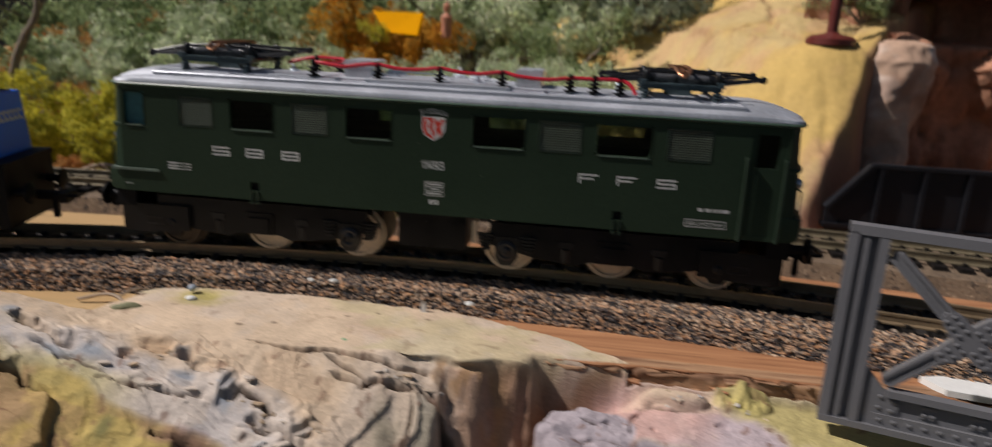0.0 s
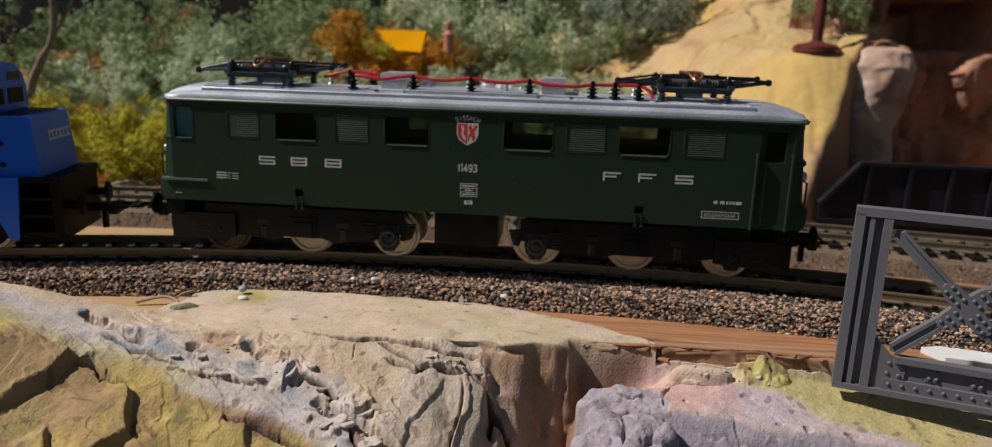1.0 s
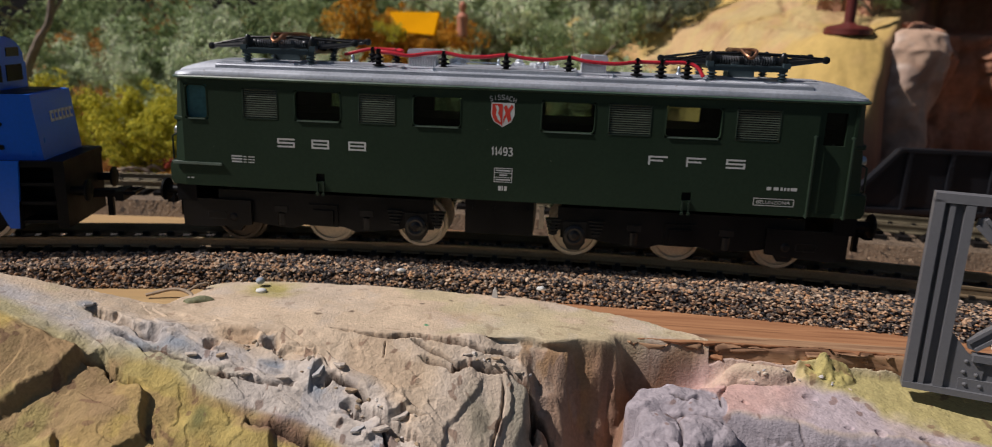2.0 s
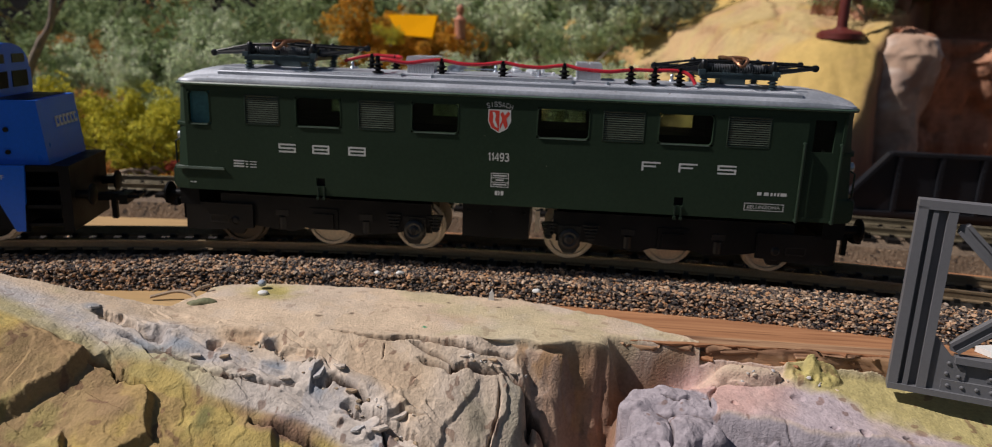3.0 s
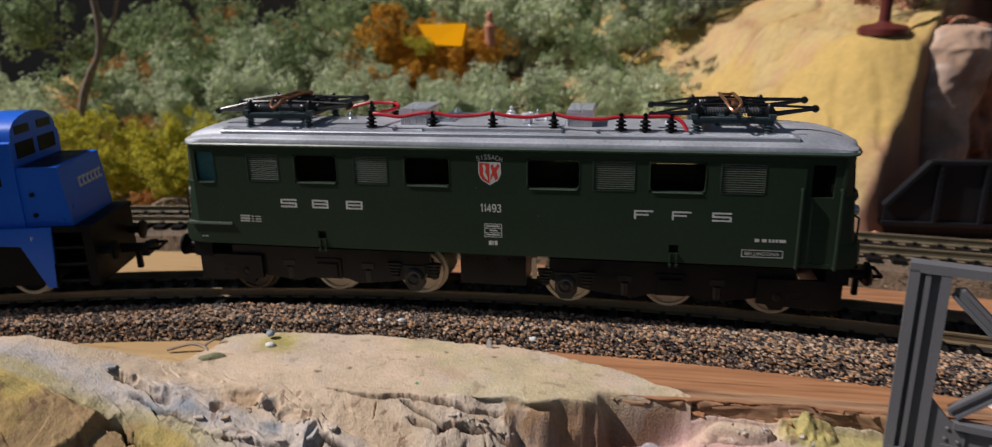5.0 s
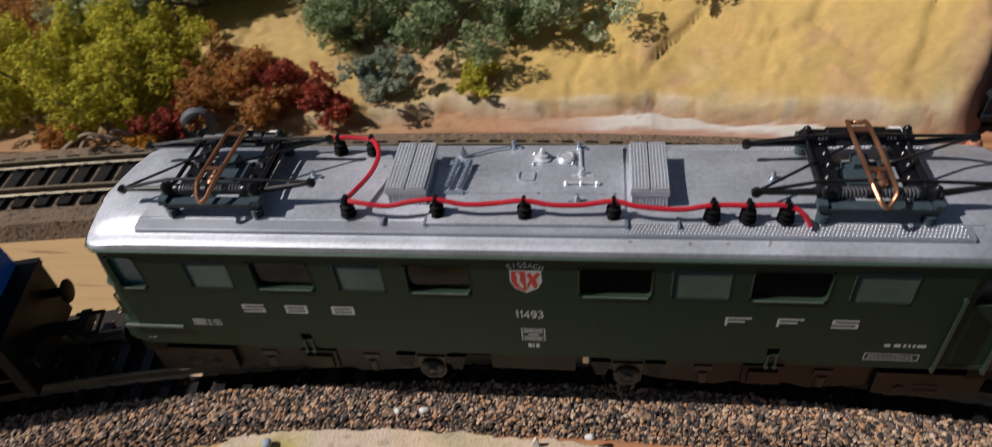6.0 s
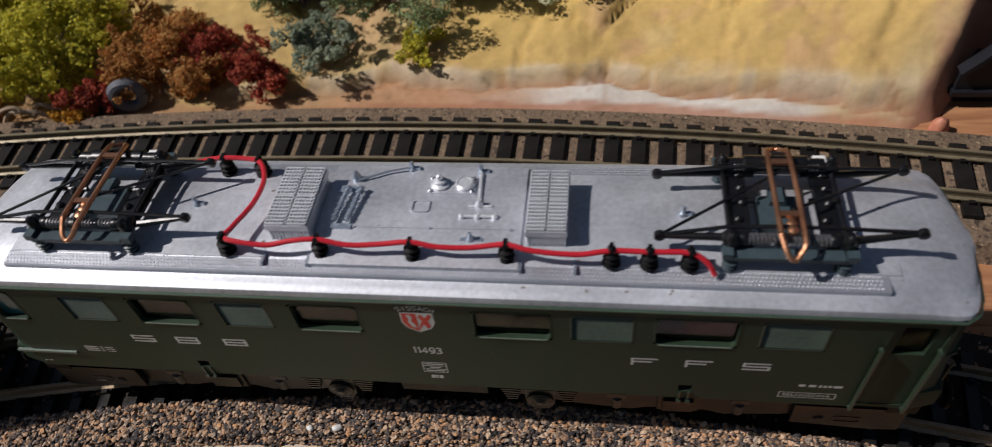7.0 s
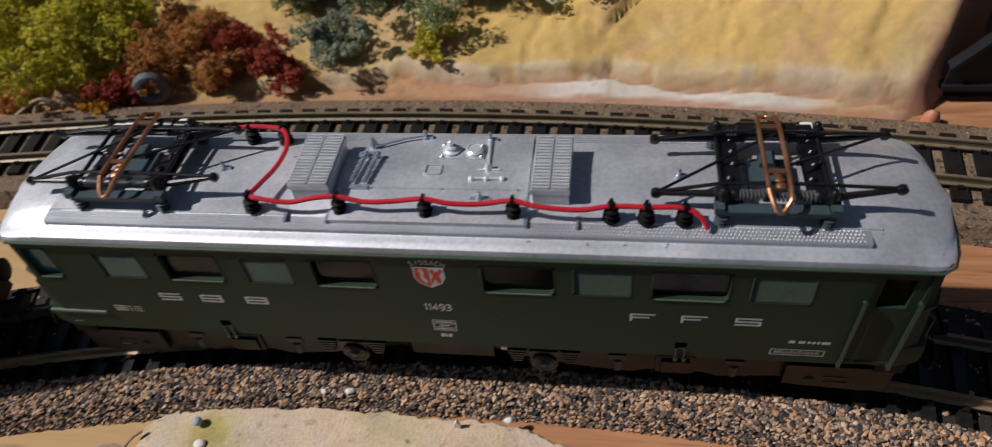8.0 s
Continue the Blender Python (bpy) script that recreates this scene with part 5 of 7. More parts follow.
# ---- plate girder bridge behind, at the right ----
def girder():
    g = thing("girder_bridge", "black plastic plate girder bridge side with ribs", "bridge", 0, 108, -6)
    for y in (0,):
        bm = bmesh.new()
        extrude_polygon(bm, [(144, y, 0), (144, y, 7), (160, y, 26), (330, y, 26), (330, y, 0)], (0, 1.2, 0))
        part("web", bm, M_GIRDER, g)
        bm = bmesh.new()
        a = math.atan2(19, 16)
        box(bm, 0, 24.8, -1.6, 2.8, -0.7, 0.9, pose(144, y, 7, 0, -math.degrees(a), 0))
        box(bm, 160, 330, y - 1.6, y + 2.8, 25.4, 27.0)
        box(bm, 143, 330, y - 1.6, y + 2.8, -1.2, 0.6)
        part("flange", bm, M_GIRDER, g)
        for k in range(9):
            bm = bmesh.new()
            box(bm, 163 + 17.5 * k, 165 + 17.5 * k, y - 1.5, y + 0.1, 0.6, 25.4)
            for h in range(8):
                box(bm, 163.7 + 17.5 * k, 164.3 + 17.5 * k, y - 1.8, y - 1.5, 2 + 3 * h, 2.7 + 3 * h)
            part("rib", bm, M_GIRDER, g)
    return g


girder()


# ---- grey truss bridge in front, at the right ----
def truss_bridge():
    """Origin at the lower left corner of the near side, which faces -y before it is turned."""
    t = thing("truss_bridge", "matt grey plastic truss bridge side with riveted gussets", "bridge", 100.0, -51, -16.2, -17.0)
    wide, high = 53.0, 47.3

    def slab(name, x0, x1, z0, z1, y0, y1, bev=0.35):
        bm = bmesh.new()
        box(bm, x0, x1, y0, y1, z0, z1)
        bevelled(bm, bev, 2)
        return part(name, bm, M_GREY, t)

    def rivets(parent, places, y):
        bm = bmesh.new()
        for x, z in places:
            lathe(bm, [(0.5, 0), (0.46, 0.28), (0.22, 0.45)], (x, y, z), (0, -1, 0), 8)
        part("rivets", bm, M_GREY, parent)

    slab("top_chord", 0, wide, high - 2.1, high, -1.2, 2.4, 0.5)
    bottom = slab("bottom_chord", 0, wide, 0, 1.5, -1.4, 2.4)
    for m in (0, 1):
        def at(x0, x1):
            return (x0, x1) if m == 0 else (wide - x1, wide - x0)
        slab("post_web", *at(0.6, 8.2), 1.5, high - 2.1, 0.6, 1.4)
        slab("post_rib", *at(0, 2.1), 0.8, high - 1.5, -1.2, 2.2, 0.5)
        slab("post_rib", *at(3.2, 4.3), 1.5, high - 2.1, -0.9, 1.0, 0.4)
        slab("post_rib", *at(6.2, 8.2), 1.5, high - 2.1, -1.1, 2.0, 0.45)
    slab("side_plate", 8.2, wide - 8.2, 1.4, 9.6, 0.2, 1.2)
    slab("side_rail", 13.2, wide - 13.2, 9.0, 10.6, -1.2, 1.6)
    strip = slab("rivet_strip", 11.2, wide - 11.2, 1.5, 4.4, -0.6, 0.4)
    rivets(strip, [(12.6 + 3.05 * k, 3.1) for k in range(10)], -0.55)
    for m in (0, 1):
        bm = bmesh.new()
        pts = [(8.0, 1.5), (15.6, 1.5), (16.0, 7.2), (14.8, 9.2), (12.4, 10.4), (8.0, 15.5)]
        pts = pts if m == 0 else [(wide - x, z) for x, z in pts][::-1]
        extrude_polygon(bm, [(x, -0.3, z) for x, z in pts], (0, 0.9, 0))
        bevelled(bm, 0.2)
        g = part("corner_gusset", bm, M_GREY, t)
        rivets(g, [(x if m == 0 else wide - x, z) for x, z in ((12.0, 5.9), (12.2, 8.6), (14.6, 5.6), (14.8, 8.0))], -0.25)
    mid, hw = Vector((26.5, 0, 25.2)), 1.6
    for dx, dz, y in ((-16.6, 16.2, -0.1), (-13.8, -13.0, 0.5)):
        way = Vector((dx, 0, dz))
        w = way.normalized()
        q = Vector((-w.z, 0, w.x)) * hw
        lift = Vector((0, y, 0))
        bm = bmesh.new()
        a, b = mid + way + lift, mid - way + lift
        extrude_polygon(bm, [a + q, a + w * 0.9, a - q, b - q, b - w * 0.9, b + q], (0, 1.2, 0))
        bar = part("diagonal", bm, M_GREY, t)
        for e in (0.72, -0.72):
            bm = bmesh.new()
            c = q * e
            r = q * 0.26
            up = Vector((0, -0.75, 0))
            extrude_polygon(bm, [a + c + r + up, b + c + r + up, b + c - r + up, a + c - r + up], (0, 0.85, 0))
            part("flange", bm, M_GREY, bar)
    bm = bmesh.new()
    ring = []
    for k in range(40):
        a = 2 * math.pi * k / 40
        r = 5.5 - 2.2 * math.cos(4 * a)
        ring.append(mid + Vector((r * math.cos(a), -1.0, r * math.sin(a))))
    extrude_polygon(bm, ring, (0, 2.2, 0))
    gusset = part("gusset", bm, M_GREY, t)
    spots = []
    for a in (45, 135, 225, 315):
        c, n = math.cos(radians(a)), math.sin(radians(a))
        for i in (2.4, 4.4, 6.2):
            for e in (-0.9, 0.9):
                spots.append((mid.x + c * i - n * e, mid.z + n * i + c * e))
    rivets(gusset, spots, -0.95)
    for x0 in (20.5, 30.0):
        rivets(part("lug", bevelled_lug(x0), M_GREY, t), [(x0 + 0.8, 6.2), (x0 + 2.4, 6.2), (x0 + 0.8, 8.0), (x0 + 2.4, 8.0)], -0.05)
    return t


def bevelled_lug(x0):
    bm = bmesh.new()
    box(bm, x0, x0 + 3.2, 0.0, 0.4, 5.2, 9.0)
    return bm


truss_bridge()

# ---- small things on the bank ----
bm = bmesh.new()
bmesh.ops.create_icosphere(bm, subdivisions=2, radius=1.3)
for v in bm.verts:
    v.co.z *= 0.8
single("pebble", bm, M_STONE, "small round blue-grey pebble on the yellow patch", "pebble", at=(-68, -28.5, -8.4))
bm = bmesh.new()
bmesh.ops.create_icosphere(bm, subdivisions=2, radius=1.3)
for v in bm.verts:
    v.co.x *= 1.25
    v.co.z *= 0.55
single("pebble", bm, M_CHALK, "small flat white chalk chip on the yellow patch", "pebble", at=(-65.5, -34, -9.3))
bm = bmesh.new()
extrude_polygon(bm, [(-0.9, 0, -0.5), (0.9, 0, -0.5), (0.6, 0, 1.8), (0.1, 0, 2.9), (-0.6, 0, 1.6)], (0, 0.8, 0))
single("chip", bm, M_CHALK, "pointed white plaster chip standing by the ballast", "chip", at=(-1, -24.5, -10.2))
bm = bmesh.new()
tube(bm, curve_points([(-97, -38, -11.3), (-90, -36, -9.8), (-85, -37, -10.2), (-82, -40, -11.3)], 5), 0.55, 6)
tube(bm, curve_points([(-86, -37, -10.2), (-84, -34, -9.0), (-82, -32, -8.8)], 4), 0.4, 6)
single("twig", bm, M_TWIG, "pale dry twig lying against the ballast", "twig", group="dry twigs")
bm = bmesh.new()
extrude_polygon(bm, [(128.5, -34.5, -12.25), (132, -41, -12.25), (150, -45, -12.25), (156, -36, -12.25), (140, -31, -12.25)], (0, 0, 1.6))
bevelled(bm, 0.6, 2)
single("plaster_flake", bm, M_CHALK, "flat white plaster flake lying on the board", "flake")


def loose_stone(label, mat, x, y, z, sx, sy, sz, turn, seed):
    """A rounded, slightly angular stone with a flat underside."""
    bm = bmesh.new()
    bmesh.ops.create_icosphere(bm, subdivisions=3, radius=1.0)
    for v in bm.verts:
        k = 1 + 0.22 * noise.noise(v.co * 1.3 + Vector((seed, 0, 0))) + 0.08 * noise.noise(v.co * 4 + Vector((0, seed, 0)))
        v.co = Vector((v.co.x * sx * k, v.co.y * sy * k, max(-0.4, v.co.z * k) * sz))
    single("stone", bm, mat, label, "stone", at=(x, y, z), rz=turn)


loose_stone("long olive-grey stone lying on the plaster beside the board", M_OLIVESTONE, -79.0, -43.0, -10.4, 4.2, 1.6, 1.7, 24, 3)
loose_stone("flat grey stone on the edge of the board", M_GREYSTONE, -89.5, -46.0, -12.0, 3.4, 1.4, 1.1, 8, 9)
loose_stone("small grey stone on the edge of the board", M_GREYSTONE, -98.0, -46.5, -12.0, 1.9, 1.1, 1.1, -12, 14)
loose_stone("small white plaster crumb on the ballast", M_CHALK, -29.2, -18.6, -6.0, 1.3, 0.8, 0.7, 20, 21)
loose_stone("small white plaster crumb on the ballast", M_CHALK, -36.0, -19.0, -6.2, 0.9, 0.7, 0.6, -15, 27)
loose_stone("small white plaster crumb at the edge of the ballast", M_CHALK, 12.0, -23.0, -7.4, 1.2, 0.8, 0.8, 5, 33)
loose_stone("orange-brown stone beside the black slab", M_SKIN, 138.0, 95.5, -10.6, 3.0, 2.4, 4.5, 10, 41)


# ---- the green electric locomotive ----
loco = thing("electric_locomotive", "dark green six-axle electric model locomotive with silver roof", "locomotive")
HALF, BOTTOM, GUTTER = 17.3, 16.2, 47.6
WINDOWS = [(-60.6, -47.0), (-26.5, -12.7), (9.5, 24.5), (43.4, 58.6)]
LOUVRES = [(-75.8, -65.4), (-42.0, -31.3), (28.0, 39.7), (62.2, 74.0)]
W0, W1 = 36.3, 45.0
NOSE = [(94.0, 17.3), (96.2, 15.6), (97.7, 12.0), (98.6, 7.0), (99.0, 2.0), (99.0, -2.0), (98.6, -7.0), (97.7, -12.0), (96.2, -15.6), (94.0, -17.3)]


def wall_with_holes(bm, x0, x1, z0, z1, holes, y, thick):
    """An upright wall along x with rectangular holes (x0, x1, z0, z1) cut through it."""
    xs = sorted({x0, x1, *(h[0] for h in holes), *(h[1] for h in holes)})
    zs = sorted({z0, z1, *(h[2] for h in holes), *(h[3] for h in holes)})
    solid = [[not any(h[0] <= (a + b) / 2 <= h[1] and h[2] <= (c + d) / 2 <= h[3] for h in holes) for c, d in zip(zs, zs[1:])] for a, b in zip(xs, xs[1:])]
    made = {}

    def v(i, k, s):
        if (i, k, s) not in made:
            made[i, k, s] = bm.verts.new((xs[i], y + s * thick, zs[k]))
        return made[i, k, s]

    nx, nz = len(xs) - 1, len(zs) - 1
    for i in range(nx):
        for k in range(nz):
            if not solid[i][k]:
                continue
            bm.faces.new((v(i, k, 0), v(i + 1, k, 0), v(i + 1, k + 1, 0), v(i, k + 1, 0)))
            bm.faces.new((v(i, k, 1), v(i, k + 1, 1), v(i + 1, k + 1, 1), v(i + 1, k, 1)))
            for di, dk, a, b in ((-1, 0, (i, k), (i, k + 1)), (1, 0, (i + 1, k), (i + 1, k + 1)), (0, -1, (i, k), (i + 1, k)), (0, 1, (i, k + 1), (i + 1, k + 1))):
                n, m = i + di, k + dk
                if n < 0 or m < 0 or n >= nx or m >= nz or not solid[n][m]:
                    bm.faces.new((v(*a, 0), v(*b, 0), v(*b, 1), v(*a, 1)))


def round_rim(bm, x0, x1, z0, z1, y, r, thick, depth, seg=4):
    """A rounded rectangular frame that stands proud of a side."""
    def loop(g):
        pts = []
        for cx, cz, a0 in ((x1 - r, z1 - r, 0), (x0 + r, z1 - r, 90), (x0 + r, z0 + r, 180), (x1 - r, z0 + r, 270)):
            for k in range(seg + 1):
                a = radians(a0 + 90 * k / seg)
                pts.append((cx + (r + g) * math.cos(a), cz + (r + g) * math.sin(a)))
        return pts
    rings = [[bm.verts.new((x, yy, z)) for x, z in loop(g)] for g, yy in ((thick, y), (thick * 0.7, y - depth), (0, y - depth), (-0.05, y + 1.0))]
    n = len(rings[0])
    for a, b in zip(rings, rings[1:]):
        for i in range(n):
            j = (i + 1) % n
            bm.faces.new((a[i], a[j], b[j], b[i]))


def side_pieces(s):
    """One side: s = -1 faces the front, +1 the back."""
    holes = [(a, b, W0, W1) for a, b in WINDOWS + LOUVRES] + [(-93.0, -86.2, 35.7, 45.6), (84.0, 93.2, BOTTOM, 46.4)]
    for a, b in ((-54.7, -52.1), (49.5, 52.1)):
        holes.append((a, b, 19.0, 21.4))
    bm = bmesh.new()
    wall_with_holes(bm, -94, 94, BOTTOM, GUTTER, holes, s * HALF, -s * 1.1)
    bevelled(bm, 0.18, 1, 60)
    part("side_wall", bm, M_GREEN, loco)
    for a, b in WINDOWS + [(-93.0, -86.2)]:
        lo, hi = (35.7, 45.6) if a < -90 else (W0, W1)
        bm = bmesh.new()
        round_rim(bm, a + 0.3, b - 0.3, lo + 0.3, hi - 0.3, 0, 1.1, 0.32, 0.09)
        frame_mesh = finish(bm, "window_frame", M_GREEN)
        w = new("window_frame", frame_mesh)
        w.parent = loco
        w.matrix_basis = pose(0, s * HALF * MM, 0, 0, 0, 0) if s < 0 else Matrix.Translation((0, s * HALF * MM, 0)) @ Matrix.Diagonal((1, -1, 1, 1))
        bm = bmesh.new()
        box(bm, a - 0.2, b + 0.2, -0.15, 0.15, lo - 0.2, hi + 0.2)
        g = part("pane", bm, M_CABPANE if a < -90 else M_GLASS, w, "opaque pane coloured as the lit teal cab" if a < -90 else "")
        g.location.y = 1.25 * MM
        bm = bmesh.new()
        box(bm, a + 0.9, b - 0.9, -0.24, 0.2, lo - 0.05, lo + 0.26)
        part("bottom_trim", bm, M_TRIM, w)
        g.visible_shadow = False
    for a, b in LOUVRES:
        bm = bmesh.new()
        round_rim(bm, a + 0.3, b - 0.3, W0 + 0.3, W1 - 0.3, 0, 0.7, 0.3, 0.09)
        w = new("louvre_frame", finish(bm, "louvre_frame", M_GREEN_RIM))
        w.parent = loco
        w.matrix_basis = Matrix.Translation((0, s * HALF * MM, 0)) @ Matrix.Diagonal((1, -s, 1, 1))
        bm = bmesh.new()
        n = 14
        for k in range(n):
            zc = W0 + (k + 0.5) * (W1 - W0) / n
            box(bm, a, b, -0.30, 0.14, -0.10, 0.10, pose(0, 0.35, zc, 35, 0, 0))
        part("slats", bm, M_LOUVRE, w)
        bm = bmesh.new()
        box(bm, a, b, 0.75, 0.95, W0, W1)
        part("backing", bm, M_BLACK, w)
    for a, b in ((-54.7, -52.1), (49.5, 52.1)):
        bm = bmesh.new()
        box(bm, a, b, s * (HALF - 1.0), s * (HALF - 1.2), 19.0, 21.4)
        part("step_well", bm, M_BLACK, loco)
        bm = bmesh.new()
        for x in (a + 0.4, b - 0.4):
            box(bm, x - 0.22, x + 0.22, s * (HALF - 0.2), s * (HALF + 0.35), 15.4, 19.0)
            box(bm, x - 0.4, x + 0.4, s * (HALF - 0.2), s * (HALF + 0.7), 15.0, 15.8)
        part("step_iron", bm, M_GREEN_RIM, loco)
    # recessed cab door with its window and two hand rails
    bm = bmesh.new()
    wall_with_holes(bm, 83.6, 93.8, BOTTOM, 46.8, [(85.6, 91.2, 36.0, 44.8)], s * (HALF - 0.35), -s * 0.8)
    box(bm, 83.6, 93.8, s * (HALF - 1.6), s * (HALF - 0.2), BOTTOM, BOTTOM + 1.2)
    box(bm, 85.5, 92.0, s * (HALF - 1.6), s * (HALF - 1.2), 20.0, 20.5)
    door = part("cab_door", bm, M_GREEN, loco)
    bm = bmesh.new()
    box(bm, 85.0, 91.8, s * (HALF - 1.25), s * (HALF - 1.45), 35.8, 45.0)
    g = part("pane", bm, M_GLASS, door)
    g.visible_shadow = False
    bm = bmesh.new()
    box(bm, 91.2, 92.3, s * (HALF - 1.6), s * (HALF - 0.7), 33.8, 34.5)
    part("handle", bm, M_BLACK, door)
    for x in (83.3, 93.2):
        bm = bmesh.new()
        cyl(bm, (x, s * (HALF + 0.6), 16.0), (x, s * (HALF + 0.6), 38.5), 0.42, 8)
        for z in (16.5, 38.2):
            cyl(bm, (x, s * (HALF - 0.3), z), (x, s * (HALF + 0.65), z), 0.5, 8)
        part("handrail", bm, M_GREEN_RIM, loco)


side_pieces(-1)
side_pieces(1)
# black block added to darken the windows, and fittings inside the cab
bm = bmesh.new()
box(bm, -82, 82, -11, 11, 15.0, 38.2)
bevelled(bm, 0.5)
part("ballast_weight", bm, M_BLACK, loco, "black block added inside the body to darken the windows")
bm = bmesh.new()
box(bm, -95.5, -84, -9.0, -8.0, 18, 45)
box(bm, -95.5, -93.5, -14.5, -8.0, 18, 33)
part("cab_fitting", bm, M_CABTEAL, loco, "teal blue cab fitting")


def nose(e):
    """One end: e = -1 at the left, +1 at the right. Upright below the belt, leaning back a little above."""
    levels = [(BOTTOM, 2.2), (17.5, 2.9), (21.6, 2.9), (22.7, 2.5), (23.1, 1.2), (30.0, 0.7), (35.0, 0.3), (35.2, 1.0), (36.0, 1.0), (36.2, 0.2), (37.0, 0.15), (45.6, -0.55), (GUTTER, -0.7)]
    bm = bmesh.new()
    rings = []
    for z, out in levels:
        ring = []
        for i, (x, y) in enumerate(NOSE):
            k = 1.0 if 0 < i < len(NOSE) - 1 else 0.0
            ring.append(bm.verts.new((e * (x + out * k), y + math.copysign(out * k * 0.25, y), z)))
        rings.append(ring)
    n = len(NOSE)
    panes = (2, 3, 5, 6) if e < 0 else (1, 2, 3, 5, 6, 7)
    for k, (a, b) in enumerate(zip(rings, rings[1:])):
        for i in range(n - 1):
            if levels[k][0] == 37.0 and i in panes:
                continue
            bm.faces.new((a[i], a[i + 1], b[i + 1], b[i]))
    bm.faces.new([rings[0][i] for i in range(n)])
    body = part("nose", bm, M_GREEN, loco)
    # front panes and, at the driving end, curved corner panes, set into the end
    for i in panes:
        p, q = NOSE[i], NOSE[i + 1]
        bm = bmesh.new()
        extrude_polygon(bm, [(e * (p[0] - 0.1), p[1], 36.8), (e * (q[0] - 0.1), q[1], 36.8), (e * (q[0] - 0.8), q[1], 45.8), (e * (p[0] - 0.8), p[1], 45.8)], (e * 0.12, 0, 0))
        pane = part("front_pane", bm, M_GLASS, body, "clear front window pane")
        pane.visible_shadow = False
    for y in (-11.5, 11.5):
        bm = bmesh.new()
        lathe(bm, [(1.5, 0), (1.5, 0.9), (1.1, 1.3), (0.6, 1.5)], (e * 98.0, y, 31.5), (e, 0, 0), 14)
        part("headlight", bm, M_STEEL, body)
        bm = bmesh.new()
        lathe(bm, [(1.3, 0), (1.3, 4.2), (3.4, 4.4), (3.5, 5.0), (2.8, 5.4)], (e * 98.8, y * 0.98, 13.2), (e, 0, 0), 16)
        part("buffer", bm, M_BLACK, loco)
        bm = bmesh.new()
        tube(bm, [(e * 97.6, y * 1.22, 22.6), (e * 98.9, y * 1.25, 23.4), (e * 98.9, y * 1.25, 30), (e * 97.6, y * 1.22, 30.8)], 0.3, 6)
        part("hand_grip", bm, M_GREEN_RIM, body)
    bm = bmesh.new()
    lathe(bm, [(1.6, 0), (1.7, 1.1), (1.2, 1.6)], (e * 97.9, 0, 46.4), (e, 0, 0), 14)
    part("top_lamp", bm, M_BLACK, body)
    bm = bmesh.new()
    box(bm, min(e * 92, e * 98), max(e * 92, e * 98), -15.5, 15.5, 11.0, 16.0)
    part("buffer_beam", bm, M_BLACK, loco)
    bm = bmesh.new()
    box(bm, min(e * 97, e * 106), max(e * 97, e * 106), -1.6, 1.6, 8.2, 10.0)
    box(bm, min(e * 105, e * 107.5), max(e * 105, e * 107.5), -4.5, 4.5, 7.4, 10.6)
    tube(bm, [(e * 103, -3.6, 9.6), (e * 110, -3.6, 9.8), (e * 110, 3.6, 9.8), (e * 103, 3.6, 9.6)], 0.6, 6)
    box(bm, min(e * 103.5, e * 105), max(e * 103.5, e * 105), -0.8, 0.8, 2.6, 8.2)
    part("coupler", bm, M_BLACK, loco)


nose(-1)
nose(1)
# pale ledge line along the lower edge of the left cab, both sides
for s in (-1, 1):
    bm = bmesh.new()
    box(bm, -97.5, -82.8, s * (HALF - 0.2) if s > 0 else -HALF - 0.45, s * HALF + 0.45 if s > 0 else -HALF + 0.2, 22.4, 23.1)
    part("skirt_ledge", bm, M_TRIM, loco)

# floor and inner block that close the body
bm = bmesh.new()
box(bm, -95, 95, -15.6, 15.6, BOTTOM - 0.2, BOTTOM + 1.2)
part("floor_plate", bm, M_DARK, loco)
bm = bmesh.new()
box(bm, -64, -30, -9.5, 9.5, BOTTOM + 1.2, 34.5)
box(bm, 26, 66, -9.5, 9.5, BOTTOM + 1.2, 35.5)
bevelled(bm, 0.8)
part("motor_block", bm, M_DARK, loco)
bm = bmesh.new()
for x in (-82, 81):
    box(bm, x - 0.5, x + 0.5, -15.6, 15.6, BOTTOM + 1, 47)
part("bulkhead", bm, M_GREEN_RIM, loco)


# roof
def outline_half(x):
    a = abs(x)
    if a <= 94:
        return HALF
    for (x0, y0), (x1, y1) in zip(NOSE, NOSE[1:5]):
        if x0 <= a <= x1:
            return y0 + (y1 - y0) * (a - x0) / (x1 - x0)
    return 2.0


PROFILE = [(1.015, 0.0), (1.02, 0.5), (1.0, 1.5), (0.965, 1.85), (0.91, 2.1), (0.86, 2.25), (0.80, 2.6), (0.74, 3.6), (0.60, 4.2), (0.40, 4.6), (0.2, 4.75), (0.0, 4.8)]
bm = bmesh.new()
stations = [-99.4, -98.9, -98.2, -97.2, -96, -94.5, -92.5, -90, -86, -80, -40, 0, 40, 80, 86, 90, 92.5, 94.5, 96, 97.2, 98.2, 98.9, 99.4]
rings = []
for x in stations:
    a = abs(x)
    w = outline_half(min(a, 98.9)) * (1.0 if a < 99 else 0.9)
    high = 1.0 if a < 84 else max(0.16, 1 - ((a - 84) / 15.6) ** 1.9 * 0.84)
    full = [(-w * y, GUTTER + (0.3 + z * high if k else 0.3)) for k, (y, z) in enumerate(PROFILE)]
    full += [(-y, z) for y, z in full[-2::-1]]
    rings.append([bm.verts.new((x, y, z)) for y, z in full])
for a, b in zip(rings, rings[1:]):
    for i in range(len(a) - 1):
        bm.faces.new((a[i], a[i + 1], b[i + 1], b[i]))
    bm.faces.new((a[0], b[0], b[-1], a[-1]))
bm.faces.new(rings[0])
bm.faces.new(rings[-1][::-1])
